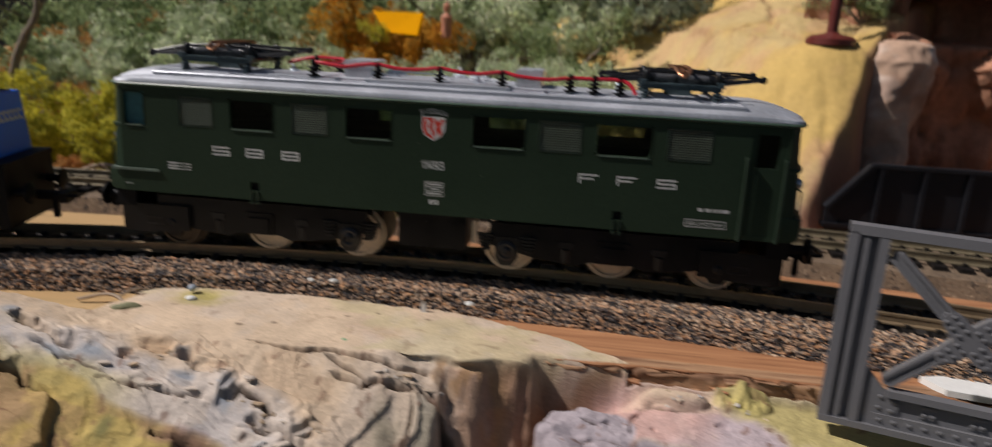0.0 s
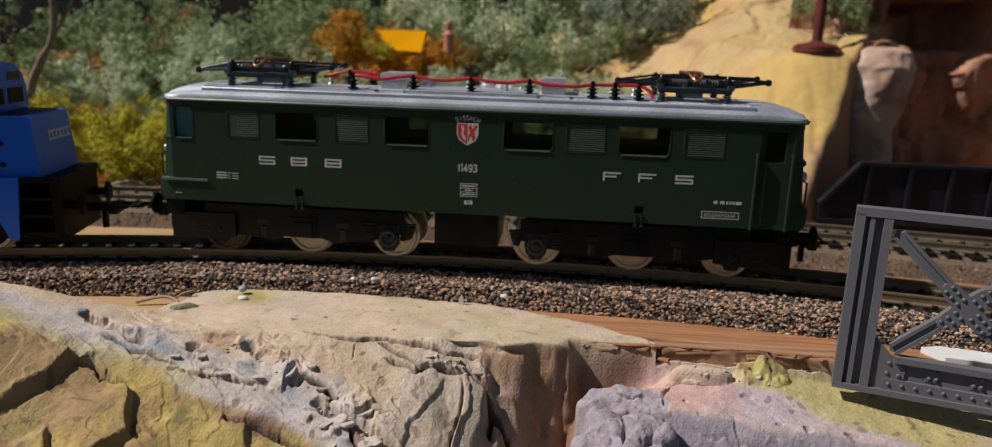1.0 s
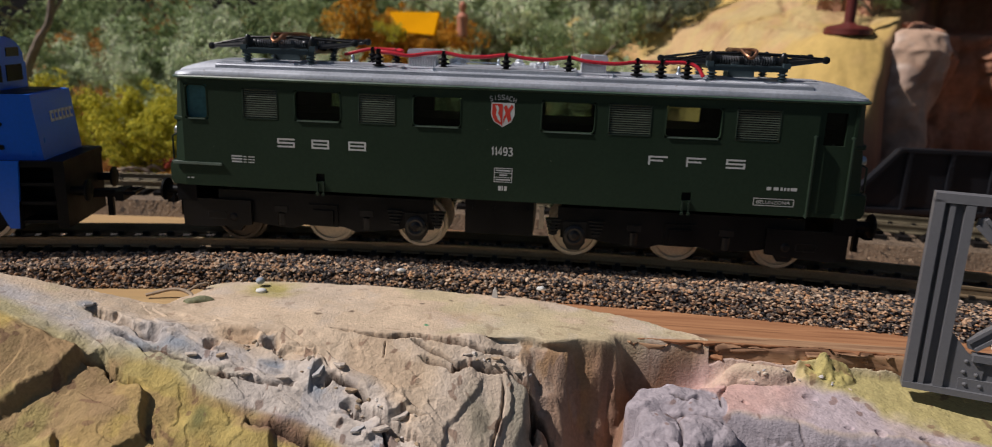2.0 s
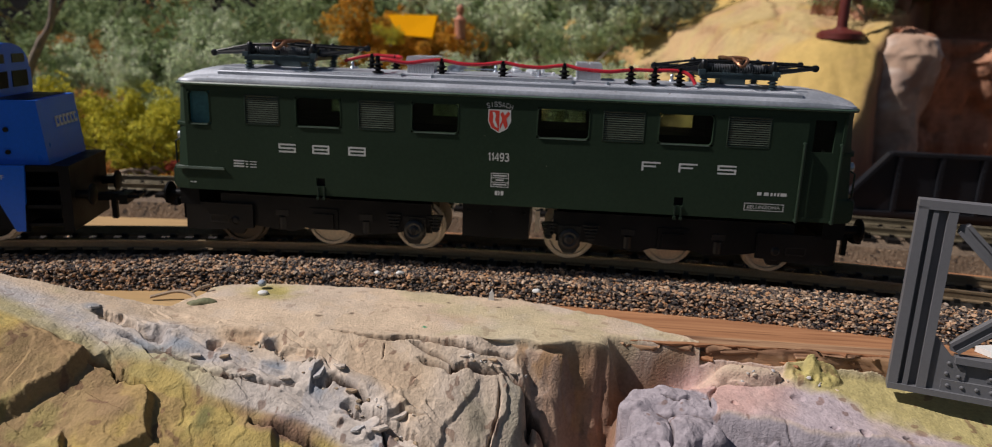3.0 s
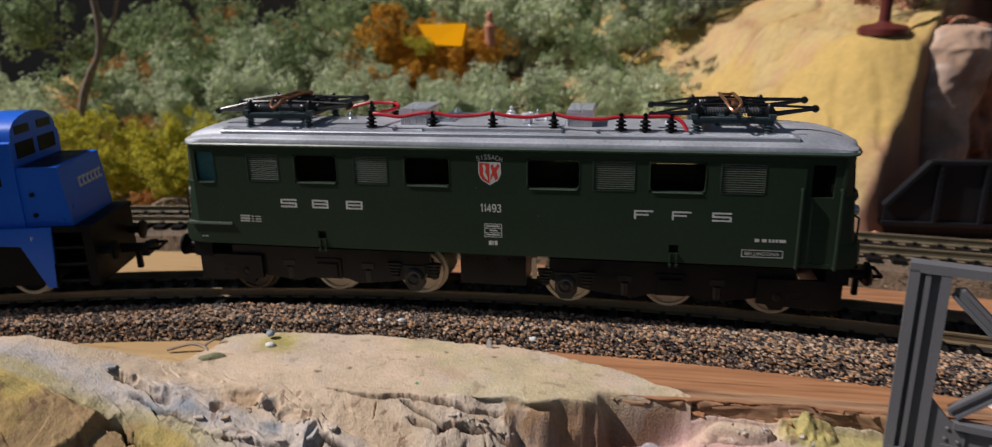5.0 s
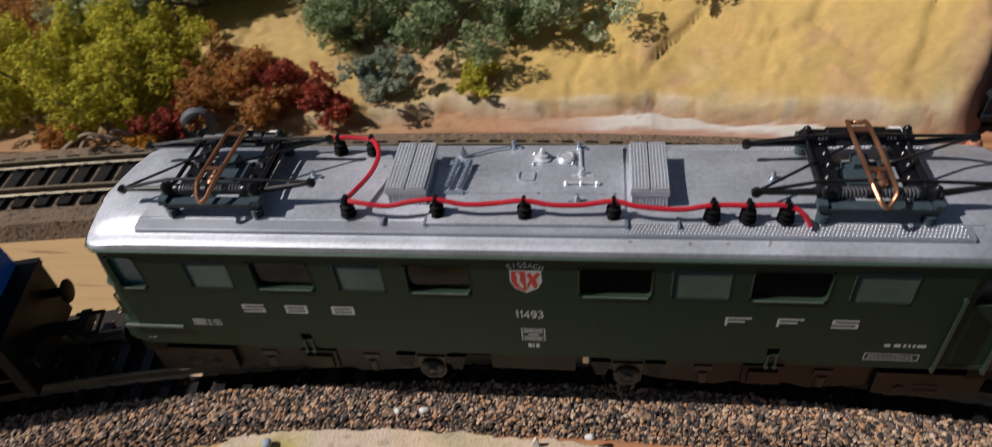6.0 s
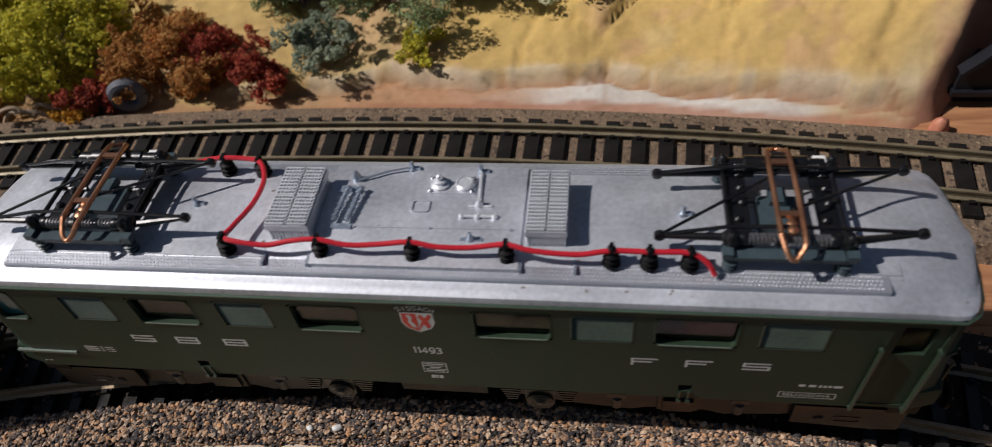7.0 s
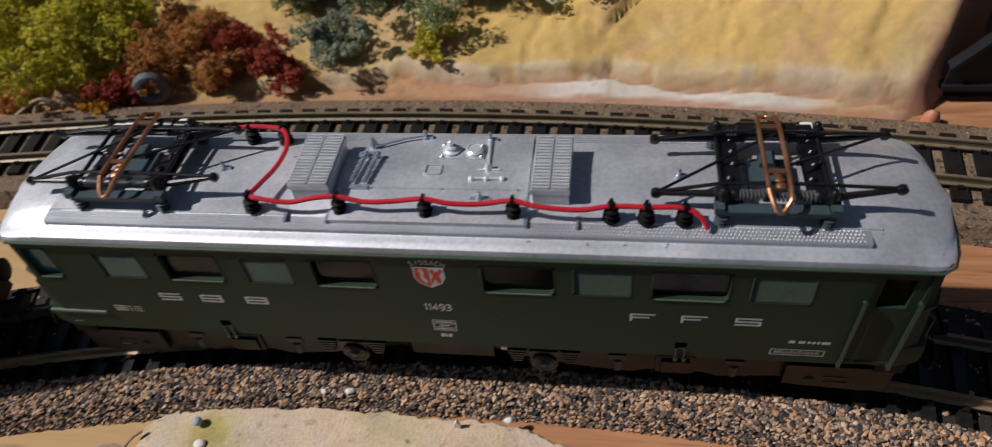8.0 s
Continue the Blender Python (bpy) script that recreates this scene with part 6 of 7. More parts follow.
part("roof", bm, M_SILVER, loco, "silver painted roof with dust")
# pale green rain gutter right round the body
bm = bmesh.new()
rail = [(x, y) for x, y in NOSE] + [(-x, -y) for x, y in NOSE]
loops = []
for out, zz in ((-0.3, -0.45), (0.55, -0.30), (0.62, 0.10), (0.30, 0.45), (-0.3, 0.45)):
    ring = []
    for x, y in rail:
        ring.append(bm.verts.new((x + math.copysign(out * 0.9, x) * min(1, max(0, (abs(x) - 93.5) / 2)), y + math.copysign(out, y) * min(1, abs(y) / 12), GUTTER + zz)))
    loops.append(ring)
for one, two in zip(loops, loops[1:] + loops[:1]):
    for i in range(len(rail)):
        j = (i + 1) % len(rail)
        bm.faces.new((one[i], one[j], two[j], two[i]))
part("gutter", bm, M_GUTTER, loco, "pale green rain gutter")

# tread plates along both edges of the roof
for s in (-1, 1):
    bm = bmesh.new()
    extrude_polygon(bm, [(-84.5, s * 14.5, 49.6), (-84.5, s * 14.5, 51.15), (-84.5, s * 14.2, 51.45), (-84.5, s * 11.2, 51.85), (-84.5, s * 11.0, 51.0)], (166.5, 0, 0))
    bevelled(bm, 0.12, 1)
    walkway = part("walkway", bm, M_SILVER_DARK, loco, "silver tread plate", 20)
    bm = bmesh.new()
    n = 230
    for row in range(4):
        for k in range(n):
            x = -84 + (k + 0.5 * (row % 2)) * 165.0 / n
            y = s * (11.6 + 0.75 * row)
            z = 51.80 - 0.133 * 0.75 * row
            vs = [bm.verts.new(p) for p in ((x - 0.3, y, z - 0.1), (x, y - 0.35, z - 0.1), (x + 0.3, y, z - 0.1), (x, y + 0.35, z - 0.1), (x, y, z + 0.16))]
            for i in range(4):
                bm.faces.new((vs[i], vs[(i + 1) % 4], vs[4]))
    part("tread_studs", bm, M_SILVER, walkway, "", 0)
    tagged(walkway.children[0], kind="stuff")

# roof plates
for x0, x1 in ((-84, -30.5), (-21.0, 18.6), (29.0, 84)):
    bm = bmesh.new()
    n = 9
    half = 11.4 if abs(x0 + x1) > 10 else 13.0
    top, low = [], []
    for k in range(n):
        y = -half + 2 * half * k / (n - 1)
        zz = 52.65 - 0.0042 * y * y
        top.append((y, zz + (0.62 if abs(x0 + x1) < 10 else 0.0)))
    prof = [(-half, 50.9)] + top + [(half, 50.9)]
    extrude_polygon(bm, [(x0, y, z) for y, z in prof], (x1 - x0, 0, 0))
    bevelled(bm, 0.16, 1, 50)
    part("roof_panel", bm, M_SILVER, loco, "", 30)
for x in (-30.2, -21.4, 18.9, 28.8):
    bm = bmesh.new()
    box(bm, x - 0.25, x + 0.25, -13.2, -10.2, 51.3, 52.5)
    part("panel_lug", bm, M_BLUESTEEL, loco)


def roof_vent(x, half):
    y0, y1 = -7.5, 7.7
    bm = bmesh.new()
    box(bm, x - half + 0.35, x + half - 0.35, y0 + 0.7, y1 - 0.7, 51.2, 55.4)
    box(bm, x - half, x + half, y0, y1, 55.3, 56.7)
    bevelled(bm, 0.35, 2)
    v = part("roof_vent", bm, M_VENT, loco, "bright metal ventilator box with grille")
    # dark plate that puts the shade of the lattice holes into its colour
    bm = bmesh.new()
    box(bm, x - half * 0.96, x + half * 0.96, y0 + 0.3, y1 - 0.3, 56.6, 56.76)
    part("grille_base", bm, M_DARKVENT, v, "shaded metal under the grille", 0)
    # raised lattice in four fields
    bm = bmesh.new()
    for cx in (-1, 1):
        for cy in (-1, 1):
            xa, ya = x + cx * half * 0.5, (y0 + y1) / 2 + cy * (y1 - y0) * 0.25
            w, h = half * 0.43, (y1 - y0) * 0.235
            for i in range(6):
                xx = xa - w + 2 * w * i / 5
                box(bm, xx - 0.10, xx + 0.10, ya - h, ya + h, 56.6, 57.2)
            for k in range(9):
                yy = ya - h + 2 * h * k / 8
                box(bm, xa - w, xa + w, yy - 0.17, yy + 0.17, 56.6, 57.3)
    part("grille", bm, M_VENT, v, "", 0)
    bm = bmesh.new()
    for k in range(11):
        xx = x - half * 0.92 + half * 0.175 * k
        box(bm, xx, xx + 0.34, y0 + 0.15, y0 + 0.8, 51.2, 55.2)
        box(bm, xx, xx + 0.34, y1 - 0.8, y1 - 0.15, 51.2, 55.2)
    part("side_fin", bm, M_VENT, v, "", 0)


roof_vent(23.45, 3.8)
roof_vent(-25.8, 4.3)


def insulator(x, y, z=51.7, r=1.5):
    bm = bmesh.new()
    prof = [(r * 0.6, 0)]
    for k in range(3):
        h = 0.5 + 1.1 * k
        prof += [(r * 0.55, h), (r * (1.15 - 0.08 * k), h + 0.25), (r * (1.1 - 0.08 * k), h + 0.5), (r * 0.5, h + 0.75)]
    prof += [(r * 0.42, 3.9), (r * 0.5, 4.1), (r * 0.5, 5.0), (r * 0.3, 5.2)]
    lathe(bm, prof, (x, y, z), seg=14)
    box(bm, x - 0.35, x + 0.35, y - 0.9, y + 0.9, z + 4.3, z + 5.4)
    part("insulator", bm, M_BLACK, loco, "black ribbed insulator")


INSULATORS = [(-37.8, -10.3), (-19.0, -10.2), (-1.2, -10.4), (16.4, -10.3), (35.2, -10.6), (41.8, -10.8), (48.8, -10.8), (-45.0, 10.9), (-37.2, 10.6)]
for x, y in INSULATORS:
    insulator(x, y)
WIRE = [(-54, 10.8, 54.5), (-46, 10.9, 56.4), (-40, 10.7, 56.5), (-36.4, 9.6, 56.5), (-34.2, 5, 56.2), (-34.6, -1, 55.9), (-36.6, -7, 56.0), (-37.4, -10.0, 56.2), (-35.0, -11.0, 56.2), (-29, -11.2, 55.5), (-24, -10.6, 56.2), (-19, -10.4, 56.6), (-13, -10.9, 55.8), (-7, -10.6, 55.9), (-1.2, -10.5, 56.6), (4, -10.9, 55.9), (10, -10.7, 55.7), (16.4, -10.4, 56.5), (21, -11.0, 55.7), (29, -11.3, 55.3), (35.2, -10.8, 56.0), (41.8, -10.9, 56.1), (48.5, -11.0, 56.2), (51.5, -12.0, 55.0), (53, -13, 52.8)]
bm = bmesh.new()
tube(bm, curve_points(WIRE, 6), 0.52, 10)
part("cable", bm, M_RED, loco, "bright red insulated cable")


def roof_bits():
    # switch with two ribbed rods
    bm = bmesh.new()
    for x, t in ((-18.0, 0.0), (-15.9, 0.6)):
        a, b = Vector((x + t, -3.6, 53.8)), Vector((x + 1.2 + t, 5.2, 54.2))
        for k in range(12):
            p = a.lerp(b, k / 12)
            q = a.lerp(b, (k + 0.6) / 12)
            cyl(bm, p, q, 0.72 if k % 2 else 0.5, 9)
        cyl(bm, a, b, 0.38, 8)
    lathe(bm, [(1.0, 0), (0.9, 1.2), (0.4, 2.2), (0.15, 2.8)], (-16.2, 8.6, 52.5), seg=10)
    box(bm, -19.4, -14.6, 4.4, 6.0, 52.6, 53.5)
    box(bm, -18.6, -14.4, -5.0, -3.8, 52.6, 53.3)
    part("disconnect_switch", bm, M_BLUESTEEL, loco, "bluish metal switch with ribbed rods")
    bm = bmesh.new()
    tube(bm, [(-15.5, 7.8, 53.4), (-10, 10.4, 53.2), (-5.6, 11.6, 53.2)], 0.22, 6)
    part("linkage_rod", bm, M_BLUESTEEL, loco)
    for x, y in ((-5.3, 11.9), (9.1, 11.3), (-48.6, 1.2), (48.3, 1.0)):
        bm = bmesh.new()
        lathe(bm, [(1.0, 0), (0.85, 0.5), (0.5, 0.8), (0.42, 1.7), (0.55, 1.8), (0.3, 2.3)], (x, y, 52.2), seg=12)
        box(bm, x - 0.4, x + 1.7, y - 0.35, y + 0.35, 52.2, 53.0)
        part("lug_cone", bm, M_BLUESTEEL, loco)
    bm = bmesh.new()
    box(bm, -1.0, 8.6, 4.6, 9.2, 52.5, 53.1)
    bevelled(bm, 0.15)
    base = part("instrument_base", bm, M_SILVER, loco)
    bm = bmesh.new()
    lathe(bm, [(1.9, 0), (1.9, 0.6), (1.2, 0.9), (1.2, 1.5), (0.6, 1.7), (0.5, 2.8), (0.2, 3.0)], (1.4, 7.0, 53.0), seg=16)
    part("bushing", bm, M_VENT, base)
    bm = bmesh.new()
    lathe(bm, [(1.9, 0), (1.9, 0.7), (1.5, 1.0), (1.4, 0.8), (0.4, 0.9)], (6.4, 7.0, 53.0), seg=16)
    part("cap", bm, M_VENT, base)
    for x, y in ((-0.4, 5.2), (8.0, 5.2), (-0.4, 8.6), (8.0, 8.6)):
        bm = bmesh.new()
        lathe(bm, [(0.45, 0), (0.45, 0.4), (0.2, 0.6)], (x, y, 53.05), seg=8)
        part("bolt", bm, M_STEEL, base)
    bm = bmesh.new()
    round_rim(bm, -3.0, 0.0, -1.2, 1.2, 0, 0.3, 0.5, 0.4)
    for v in bm.verts:
        v.co = Vector((v.co.x - 0.2, v.co.z + 1.2, 52.85 - v.co.y))
    part("hatch", bm, M_SILVER, loco)
    bm = bmesh.new()
    cyl(bm, (9.3, 10.6, 53.0), (9.9, 2.0, 53.2), 0.35, 8)
    lathe(bm, [(0.9, 0), (0.9, 0.7), (0.5, 1.4), (0.5, 2.0)], (9.9, 1.8, 52.6), seg=10)
    cyl(bm, (7.8, 1.4, 53.0), (12.4, 1.5, 53.0), 0.3, 8)
    part("release_rod", bm, M_VENT, loco)
    bm = bmesh.new()
    cyl(bm, (6.6, -1.4, 53.3), (13.4, -1.3, 53.3), 0.32, 8)
    for x in (6.8, 9.9, 13.2):
        lathe(bm, [(0.6, 0), (0.6, 0.8), (0.3, 1.1)], (x, -1.35, 52.7), seg=10)
    part("coupling_rod", bm, M_VENT, loco)
    bm = bmesh.new()
    lathe(bm, [(0.9, 0), (0.8, 0.6), (0.4, 1.5), (0.4, 2.1)], (9.2, -6.6, 52.4), seg=10)
    box(bm, 7.2, 11.6, -7.1, -6.3, 52.3, 52.9)
    part("release_knob", bm, M_BLUESTEEL, loco)
    bm = bmesh.new()
    cyl(bm, (-14.4, -4.3, 52.75), (17.4, -4.2, 52.75), 0.16, 6)
    for x in (-14, 1, 16.6):
        lathe(bm, [(0.45, 0), (0.35, 0.45)], (x, -4.25, 52.6), seg=8)
    part("panel_seam", bm, M_SILVER_DARK, loco)


before = set(loco.children)
roof_bits()
for ob in set(loco.children) - before:
    ob.location.z = 0.32 * MM


def pantograph(x, flip):
    """A folded double-arm pantograph with a copper collector head; flip turns it end for end."""
    p = thing("pantograph", "", "")
    p.parent = loco
    p.matrix_basis = pose(x * MM, 0, 0, 0, 0, 180 if flip else 0)
    p["label"] = "folded black pantograph with copper collector"
    # slate base frame on four ribbed feet
    bm = bmesh.new()
    for y in (-10.6, 10.6):
        box(bm, -10.6, 10.6, y - 0.8, y + 0.8, 54.6, 55.8)
        box(bm, -9.0, 9.0, y - 1.2, y + 1.2, 55.7, 56.2)
        for xx in (-10.2, 10.2):
            box(bm, xx - 0.9, xx + 0.9, y - 1.2, y + 1.2, 55.6, 57.0)
    bevelled(bm, 0.18)
    part("base_frame", bm, M_TEAL, p, "slate grey plastic base frame")
    for xx in (-9.4, 9.4):
        for y in (-10.6, 10.6):
            bm = bmesh.new()
            prof = [(1.2, 0)]
            for k in range(3):
                h = 0.3 + 0.8 * k
                prof += [(0.8, h), (1.35, h + 0.2), (1.35, h + 0.45), (0.8, h + 0.65)]
            prof += [(0.9, 2.9), (0.9, 3.2)]
            lathe(bm, prof, (xx, y, 51.7), seg=12)
            part("foot_insulator", bm, M_TEAL, p)
    bm = bmesh.new()
    box(bm, -3.6, 3.6, -3.5, 3.5, 52.2, 55.4)
    bevelled(bm, 0.3)
    box(bm, -1.8, 1.2, 1.0, 4.6, 55.3, 56.6)
    part("drive_box", bm, M_TEAL, p)
    # two axles with the springs round them
    for y in (-8.6, 8.8):
        bm = bmesh.new()
        tube(bm, [(-7.6 + 15.2 * a / 138.0, y + 0.95 * math.cos(a), 57.5 + 0.95 * math.sin(a)) for a in np.arange(0, 138, 0.52)], 0.24, 5)
        part("spring", bm, M_SPRING, p, "dull steel coiled spring")
        bm = bmesh.new()
        cyl(bm, (-9.5, y, 57.5), (9.5, y, 57.5), 0.5, 8)
        for xx in (-9, -1.4, 9):
            lathe(bm, [(0.7, -0.8), (1.2, -0.6), (1.2, 0.6), (0.7, 0.8)], (xx, y, 57.4), (1, 0, 0), 12)
        part("spring_rod", bm, M_GLOSSBLACK, p)
    # lower arms: two pairs of bars that fan out to the tips
    tips = [(-21.5, 7.2, 57.0), (21.5, 7.2, 58.6), (-21.5, -7.2, 56.2), (21.5, -7.2, 58.2)]
    for tx, ty, tz in tips:
        e = 1 if tx > 0 else -1
        bm = bmesh.new()
        tube(bm, [(e * 4, ty * 1.1, 56.8), (e * 12, ty * 1.08, 56.9), (tx, ty, tz)], [0.8, 0.72, 0.5], 8)
        part("lower_arm", bm, M_GLOSSBLACK, p)
        bm = bmesh.new()
        tube(bm, [(-e * 1.0, ty * 1.0, 59.4), (e * 10, ty, 59.0), (tx, ty, tz + 0.3)], [0.36, 0.36, 0.36], 6)
        part("upper_arm", bm, M_GLOSSBLACK, p)
        bm = bmesh.new()
        lathe(bm, [(0.6, -0.7), (1.0, -0.5), (1.0, 0.5), (0.6, 0.7)], (tx, ty, tz), (0, 1, 0), 12)
        part("joint", bm, M_GLOSSBLACK, p)
    for a, b in (((-21.5, -7.2, 56.4), (1.0, 6.5, 59.4)), ((21.5, 7.2, 58.8), (1.0, -3.5, 59.6))):
        bm = bmesh.new()
        tube(bm, [a, b], 0.3, 6)
        part("brace", bm, M_GLOSSBLACK, p)
    bm = bmesh.new()
    for xx in (-9.6, 9.6):
        box(bm, xx * 0.92 - 0.8, xx * 0.92 + 0.8, -10.0, 10.0, 54.8, 55.6)
        cyl(bm, (xx, -9.5, 57.2), (xx, 9.5, 57.2), 0.45, 10)
        for y in (-9.4, 9.4):
            lathe(bm, [(0.8, 0), (1.0, 1.4), (0.8, 2.6), (0.4, 3.0)], (xx, y, 56.8), seg=10)
    part("cross_shaft", bm, M_GLOSSBLACK, p)
    bm = bmesh.new()
    lathe(bm, [(0.7, -9.0), (1.3, -8.6), (1.3, -6.0), (1.75, -5.6), (1.75, 5.4), (1.3, 5.8), (1.3, 8.4), (0.7, 8.8)], (0, 9.4, 57.6), (1, 0, 0), 18)
    part("air_cylinder", bm, M_GLOSSBLACK, p)
    # broad black cross beams with bolts and pipe stubs
    for xx in (-7.2, 7.6):
        bm = bmesh.new()
        box(bm, xx - 1.5, xx + 1.5, -9.6, 9.6, 55.2, 56.6)
        bevelled(bm, 0.25)
        for y in (-7.8, -3.4, 0.6, 4.2, 7.6):
            lathe(bm, [(0.8, 0), (0.8, 0.5), (0.4, 0.9)], (xx + (0.5 if y > 0 else -0.5), y, 56.5), seg=8)
        cyl(bm, (xx - 2.6, 1.6, 56.2), (xx + 2.8, 1.6, 56.2), 0.55, 8)
        part("cross_beam", bm, M_GLOSSBLACK, p)
    bm = bmesh.new()
    for xx, y in ((-9.6, -8.6), (9.6, -8.6), (-9.6, 9.2), (9.6, 9.2)):
        lathe(bm, [(0.9, -1.3), (1.5, -1.0), (1.5, 1.0), (0.9, 1.3)], (xx, y, 57.4), (0, 1, 0), 14)
        lathe(bm, [(0.9, -1.0), (1.15, -0.6), (1.15, 0.6), (0.9, 1.0)], (xx * 0.78, y, 57.6), (1, 0, 0), 12)
    part("hinge", bm, M_GLOSSBLACK, p)
    bm = bmesh.new()
    box(bm, 6.5, 8.7, 9.0, 10.8, 58.3, 58.7)
    bevelled(bm, 0.1)
    part("paint_chip", bm, M_CHALK, p, "small white chip on the frame")
    # copper head: a long ladder frame across the roof with bent horns
    path = [(-1.9, -9.5, 60.2), (-1.9, 8.6, 60.2), (-1.2, 11.4, 59.3), (0.0, 12.4, 58.6), (1.2, 11.4, 59.3), (1.9, 8.6, 60.2), (1.9, -9.5, 60.2), (1.1, -12.6, 58.9), (0.0, -13.6, 58.2), (-1.1, -12.6, 58.9), (-1.9, -9.5, 60.2)]
    bm = bmesh.new()
    tube(bm, curve_points(path, 4), 0.48, 8, ends=False)
    for y in (7.4, -5.2):
        box(bm, -1.9, 1.9, y - 0.6, y + 0.6, 59.9, 60.5)
    head = part("collector_head", bm, M_COPPER, p, "worn copper collector head")
    bm = bmesh.new()
    for y in (-8.0, -6.5):
        lathe(bm, [(0.5, 0), (0.9, 0.3), (0.9, 0.9), (0.4, 1.2)], (0.4, y, 58.7), seg=10)
    tube(bm, [(0.6, -7, 58.6), (0.3, -5.5, 59.9), (-0.3, -4.6, 60.0)], 0.45, 6)
    part("head_spring", bm, M_COPPER, head)


pantograph(65.0, False)
pantograph(-67.0, False)


# bogies and wheels
WHEELS = [(-81.0, -55.0 + 1.3, -25.8), (20.6, 50.6, 79.8)]


def wheel_pair(x):
    y0 = on_curve(FRONT, x - 8.8)[1]
    y0 = max(min(y0, 2.5), -2.5)
    z = 5.6
    for s in (-1, 1):
        bm = bmesh.new()
        lathe(bm, [(6.2, 0.4), (6.2, 0.0), (7.1, 0.0), (7.1, 2.2), (8.0, 2.4), (8.0, 3.1), (6.2, 3.1)], (x, y0 + s * 9.2, z), (0, -s, 0), 36, True)
        tyre = part("wheel", bm, M_TREAD if x > -75 else M_TREAD_DARK, loco, "tan metal wheel rim" if x > -75 else "dark metal wheel rim")
        bm = bmesh.new()
        lathe(bm, [(6.25, 0.75), (5.4, 0.6), (2.0, 0.5), (2.0, 0.0), (0.8, -0.2)], (x, y0 + s * 9.2, z), (0, -s, 0), 30)
        part("wheel_centre", bm, M_TREAD if x > -75 else M_TREAD_DARK, tyre)
    bm = bmesh.new()
    cyl(bm, (x, y0 - 8, z), (x, y0 + 8, z), 1.2, 10)
    part("axle", bm, M_DARK, loco)


def bogie(xs, e):
    """e = -1 for the left bogie: its outer end carries a pilot plate."""
    mid, out = xs[1], xs[0] if e < 0 else xs[2]
    inner = xs[2] if e < 0 else xs[0]
    for s in (-1, 1):
        y = s * 12.6
        bm = bmesh.new()
        x0, x1 = min(xs) - 5, max(xs) + 5
        extrude_polygon(bm, [(x0, y, 8.0), (x0, y, 14.6), (x1, y, 14.6), (x1, y, 8.0), (mid + 22, y, 5.0), (mid + 10, y, 3.6), (mid + 6, y, 5.0), (mid - 6, y, 5.0), (mid - 10, y, 3.6), (mid - 22, y, 5.0)], (0, s * 1.4, 0))
        bevelled(bm, 0.3)
        frame_part = part("bogie_frame", bm, M_DARK, loco)
        for x in xs:
            bm = bmesh.new()
            if x == mid:
                box(bm, x - 4.4, x + 4.4, y, y + s * 1.9, 5.0, 11.5)
                box(bm, x - 3.2, x + 3.2, y, y + s * 2.5, 5.6, 10.0)
            else:
                extrude_polygon(bm, [(x - 3.4, y, 10.5), (x + 3.4, y, 10.5), (x + 3.2, y, 4.5), (x + 1.6, y, 2.2), (x - 1.6, y, 2.2), (x - 3.2, y, 4.5)], (0, s * 1.8, 0))
                lathe(bm, [(3.0, 1.6), (3.0, 2.4), (2.2, 2.8), (1.6, 2.6), (0.8, 3.2)], (x, y, 6.6), (0, s, 0), 20)
            bevelled(bm, 0.2, 1, 50)
            part("axle_box", bm, M_BROWNPL if x == inner else M_DARK, frame_part)
        for x in (inner - 6.2, inner + 6.2):
            bm = bmesh.new()
            for k in range(5):
                w = 2.3 - 0.28 * k
                box(bm, x - w, x + w, y, y + s * 2.2, 10.6 - 1.0 * k, 11.1 - 1.0 * k)
            box(bm, x - 0.6, x + 0.6, y, y + s * 1.8, 6.2, 11)
            part("leaf_spring", bm, M_BROWNPL, frame_part)
        for x in (mid - 13, mid + 13):
            bm = bmesh.new()
            lathe(bm, [(1.3, 0), (1.3, 3.6), (0.7, 4.0), (0.7, 5.0)], (x, y + s * 0.9, 4.6), seg=12)
            box(bm, x - 2.0, x + 2.0, y, y + s * 1.7, 8.6, 10.4)
            part("damper", bm, M_BROWNPL, frame_part)
        bm = bmesh.new()
        a, b = sorted((out + e * -5.5, e * 96.5))
        extrude_polygon(bm, [(a, s * 14.2, 4.4), (a, s * 14.2, 11.8), (b, s * 14.2, 11.8), (b, s * 14.2, 3.4), (b - 5 if e > 0 else a + 5, s * 14.2, 3.0)] if e > 0 else [(a, s * 14.2, 3.4), (a, s * 14.2, 11.8), (b, s * 14.2, 11.8), (b, s * 14.2, 4.4), (a + 5, s * 14.2, 3.0)], (0, s * 1.2, 0))
        bevelled(bm, 0.3)
        pl = part("pilot_plate", bm, M_DARK, loco)
        bm = bmesh.new()
        c = (a + b) / 2
        round_rim(bm, c - 2.6, c + 2.6, 6.0, 7.8, 0, 0.3, 0.35, 0.25)
        for v in bm.verts:
            v.co.y = s * 15.3 + (v.co.y if s < 0 else -v.co.y)
        part("step_slot", bm, M_BROWNPL, pl)
    bm = bmesh.new()
    box(bm, min(xs) - 4, max(xs) + 4, -6.5, 6.5, 3.6, 14.5)
    bevelled(bm, 0.5)
    part("gear_block", bm, M_BLACK, loco)
    bm = bmesh.new()
    box(bm, min(e * 91, e * 97), max(e * 91, e * 97), -14.2, 14.2, 3.2, 11)
    part("snow_plough", bm, M_DARK, loco)
    for x in xs:
        wheel_pair(x)


bogie(WHEELS[0], -1)
bogie(WHEELS[1], 1)
bm = bmesh.new()
box(bm, -11.5, 8.5, -13.0, 13.0, 5.2, 15.6)
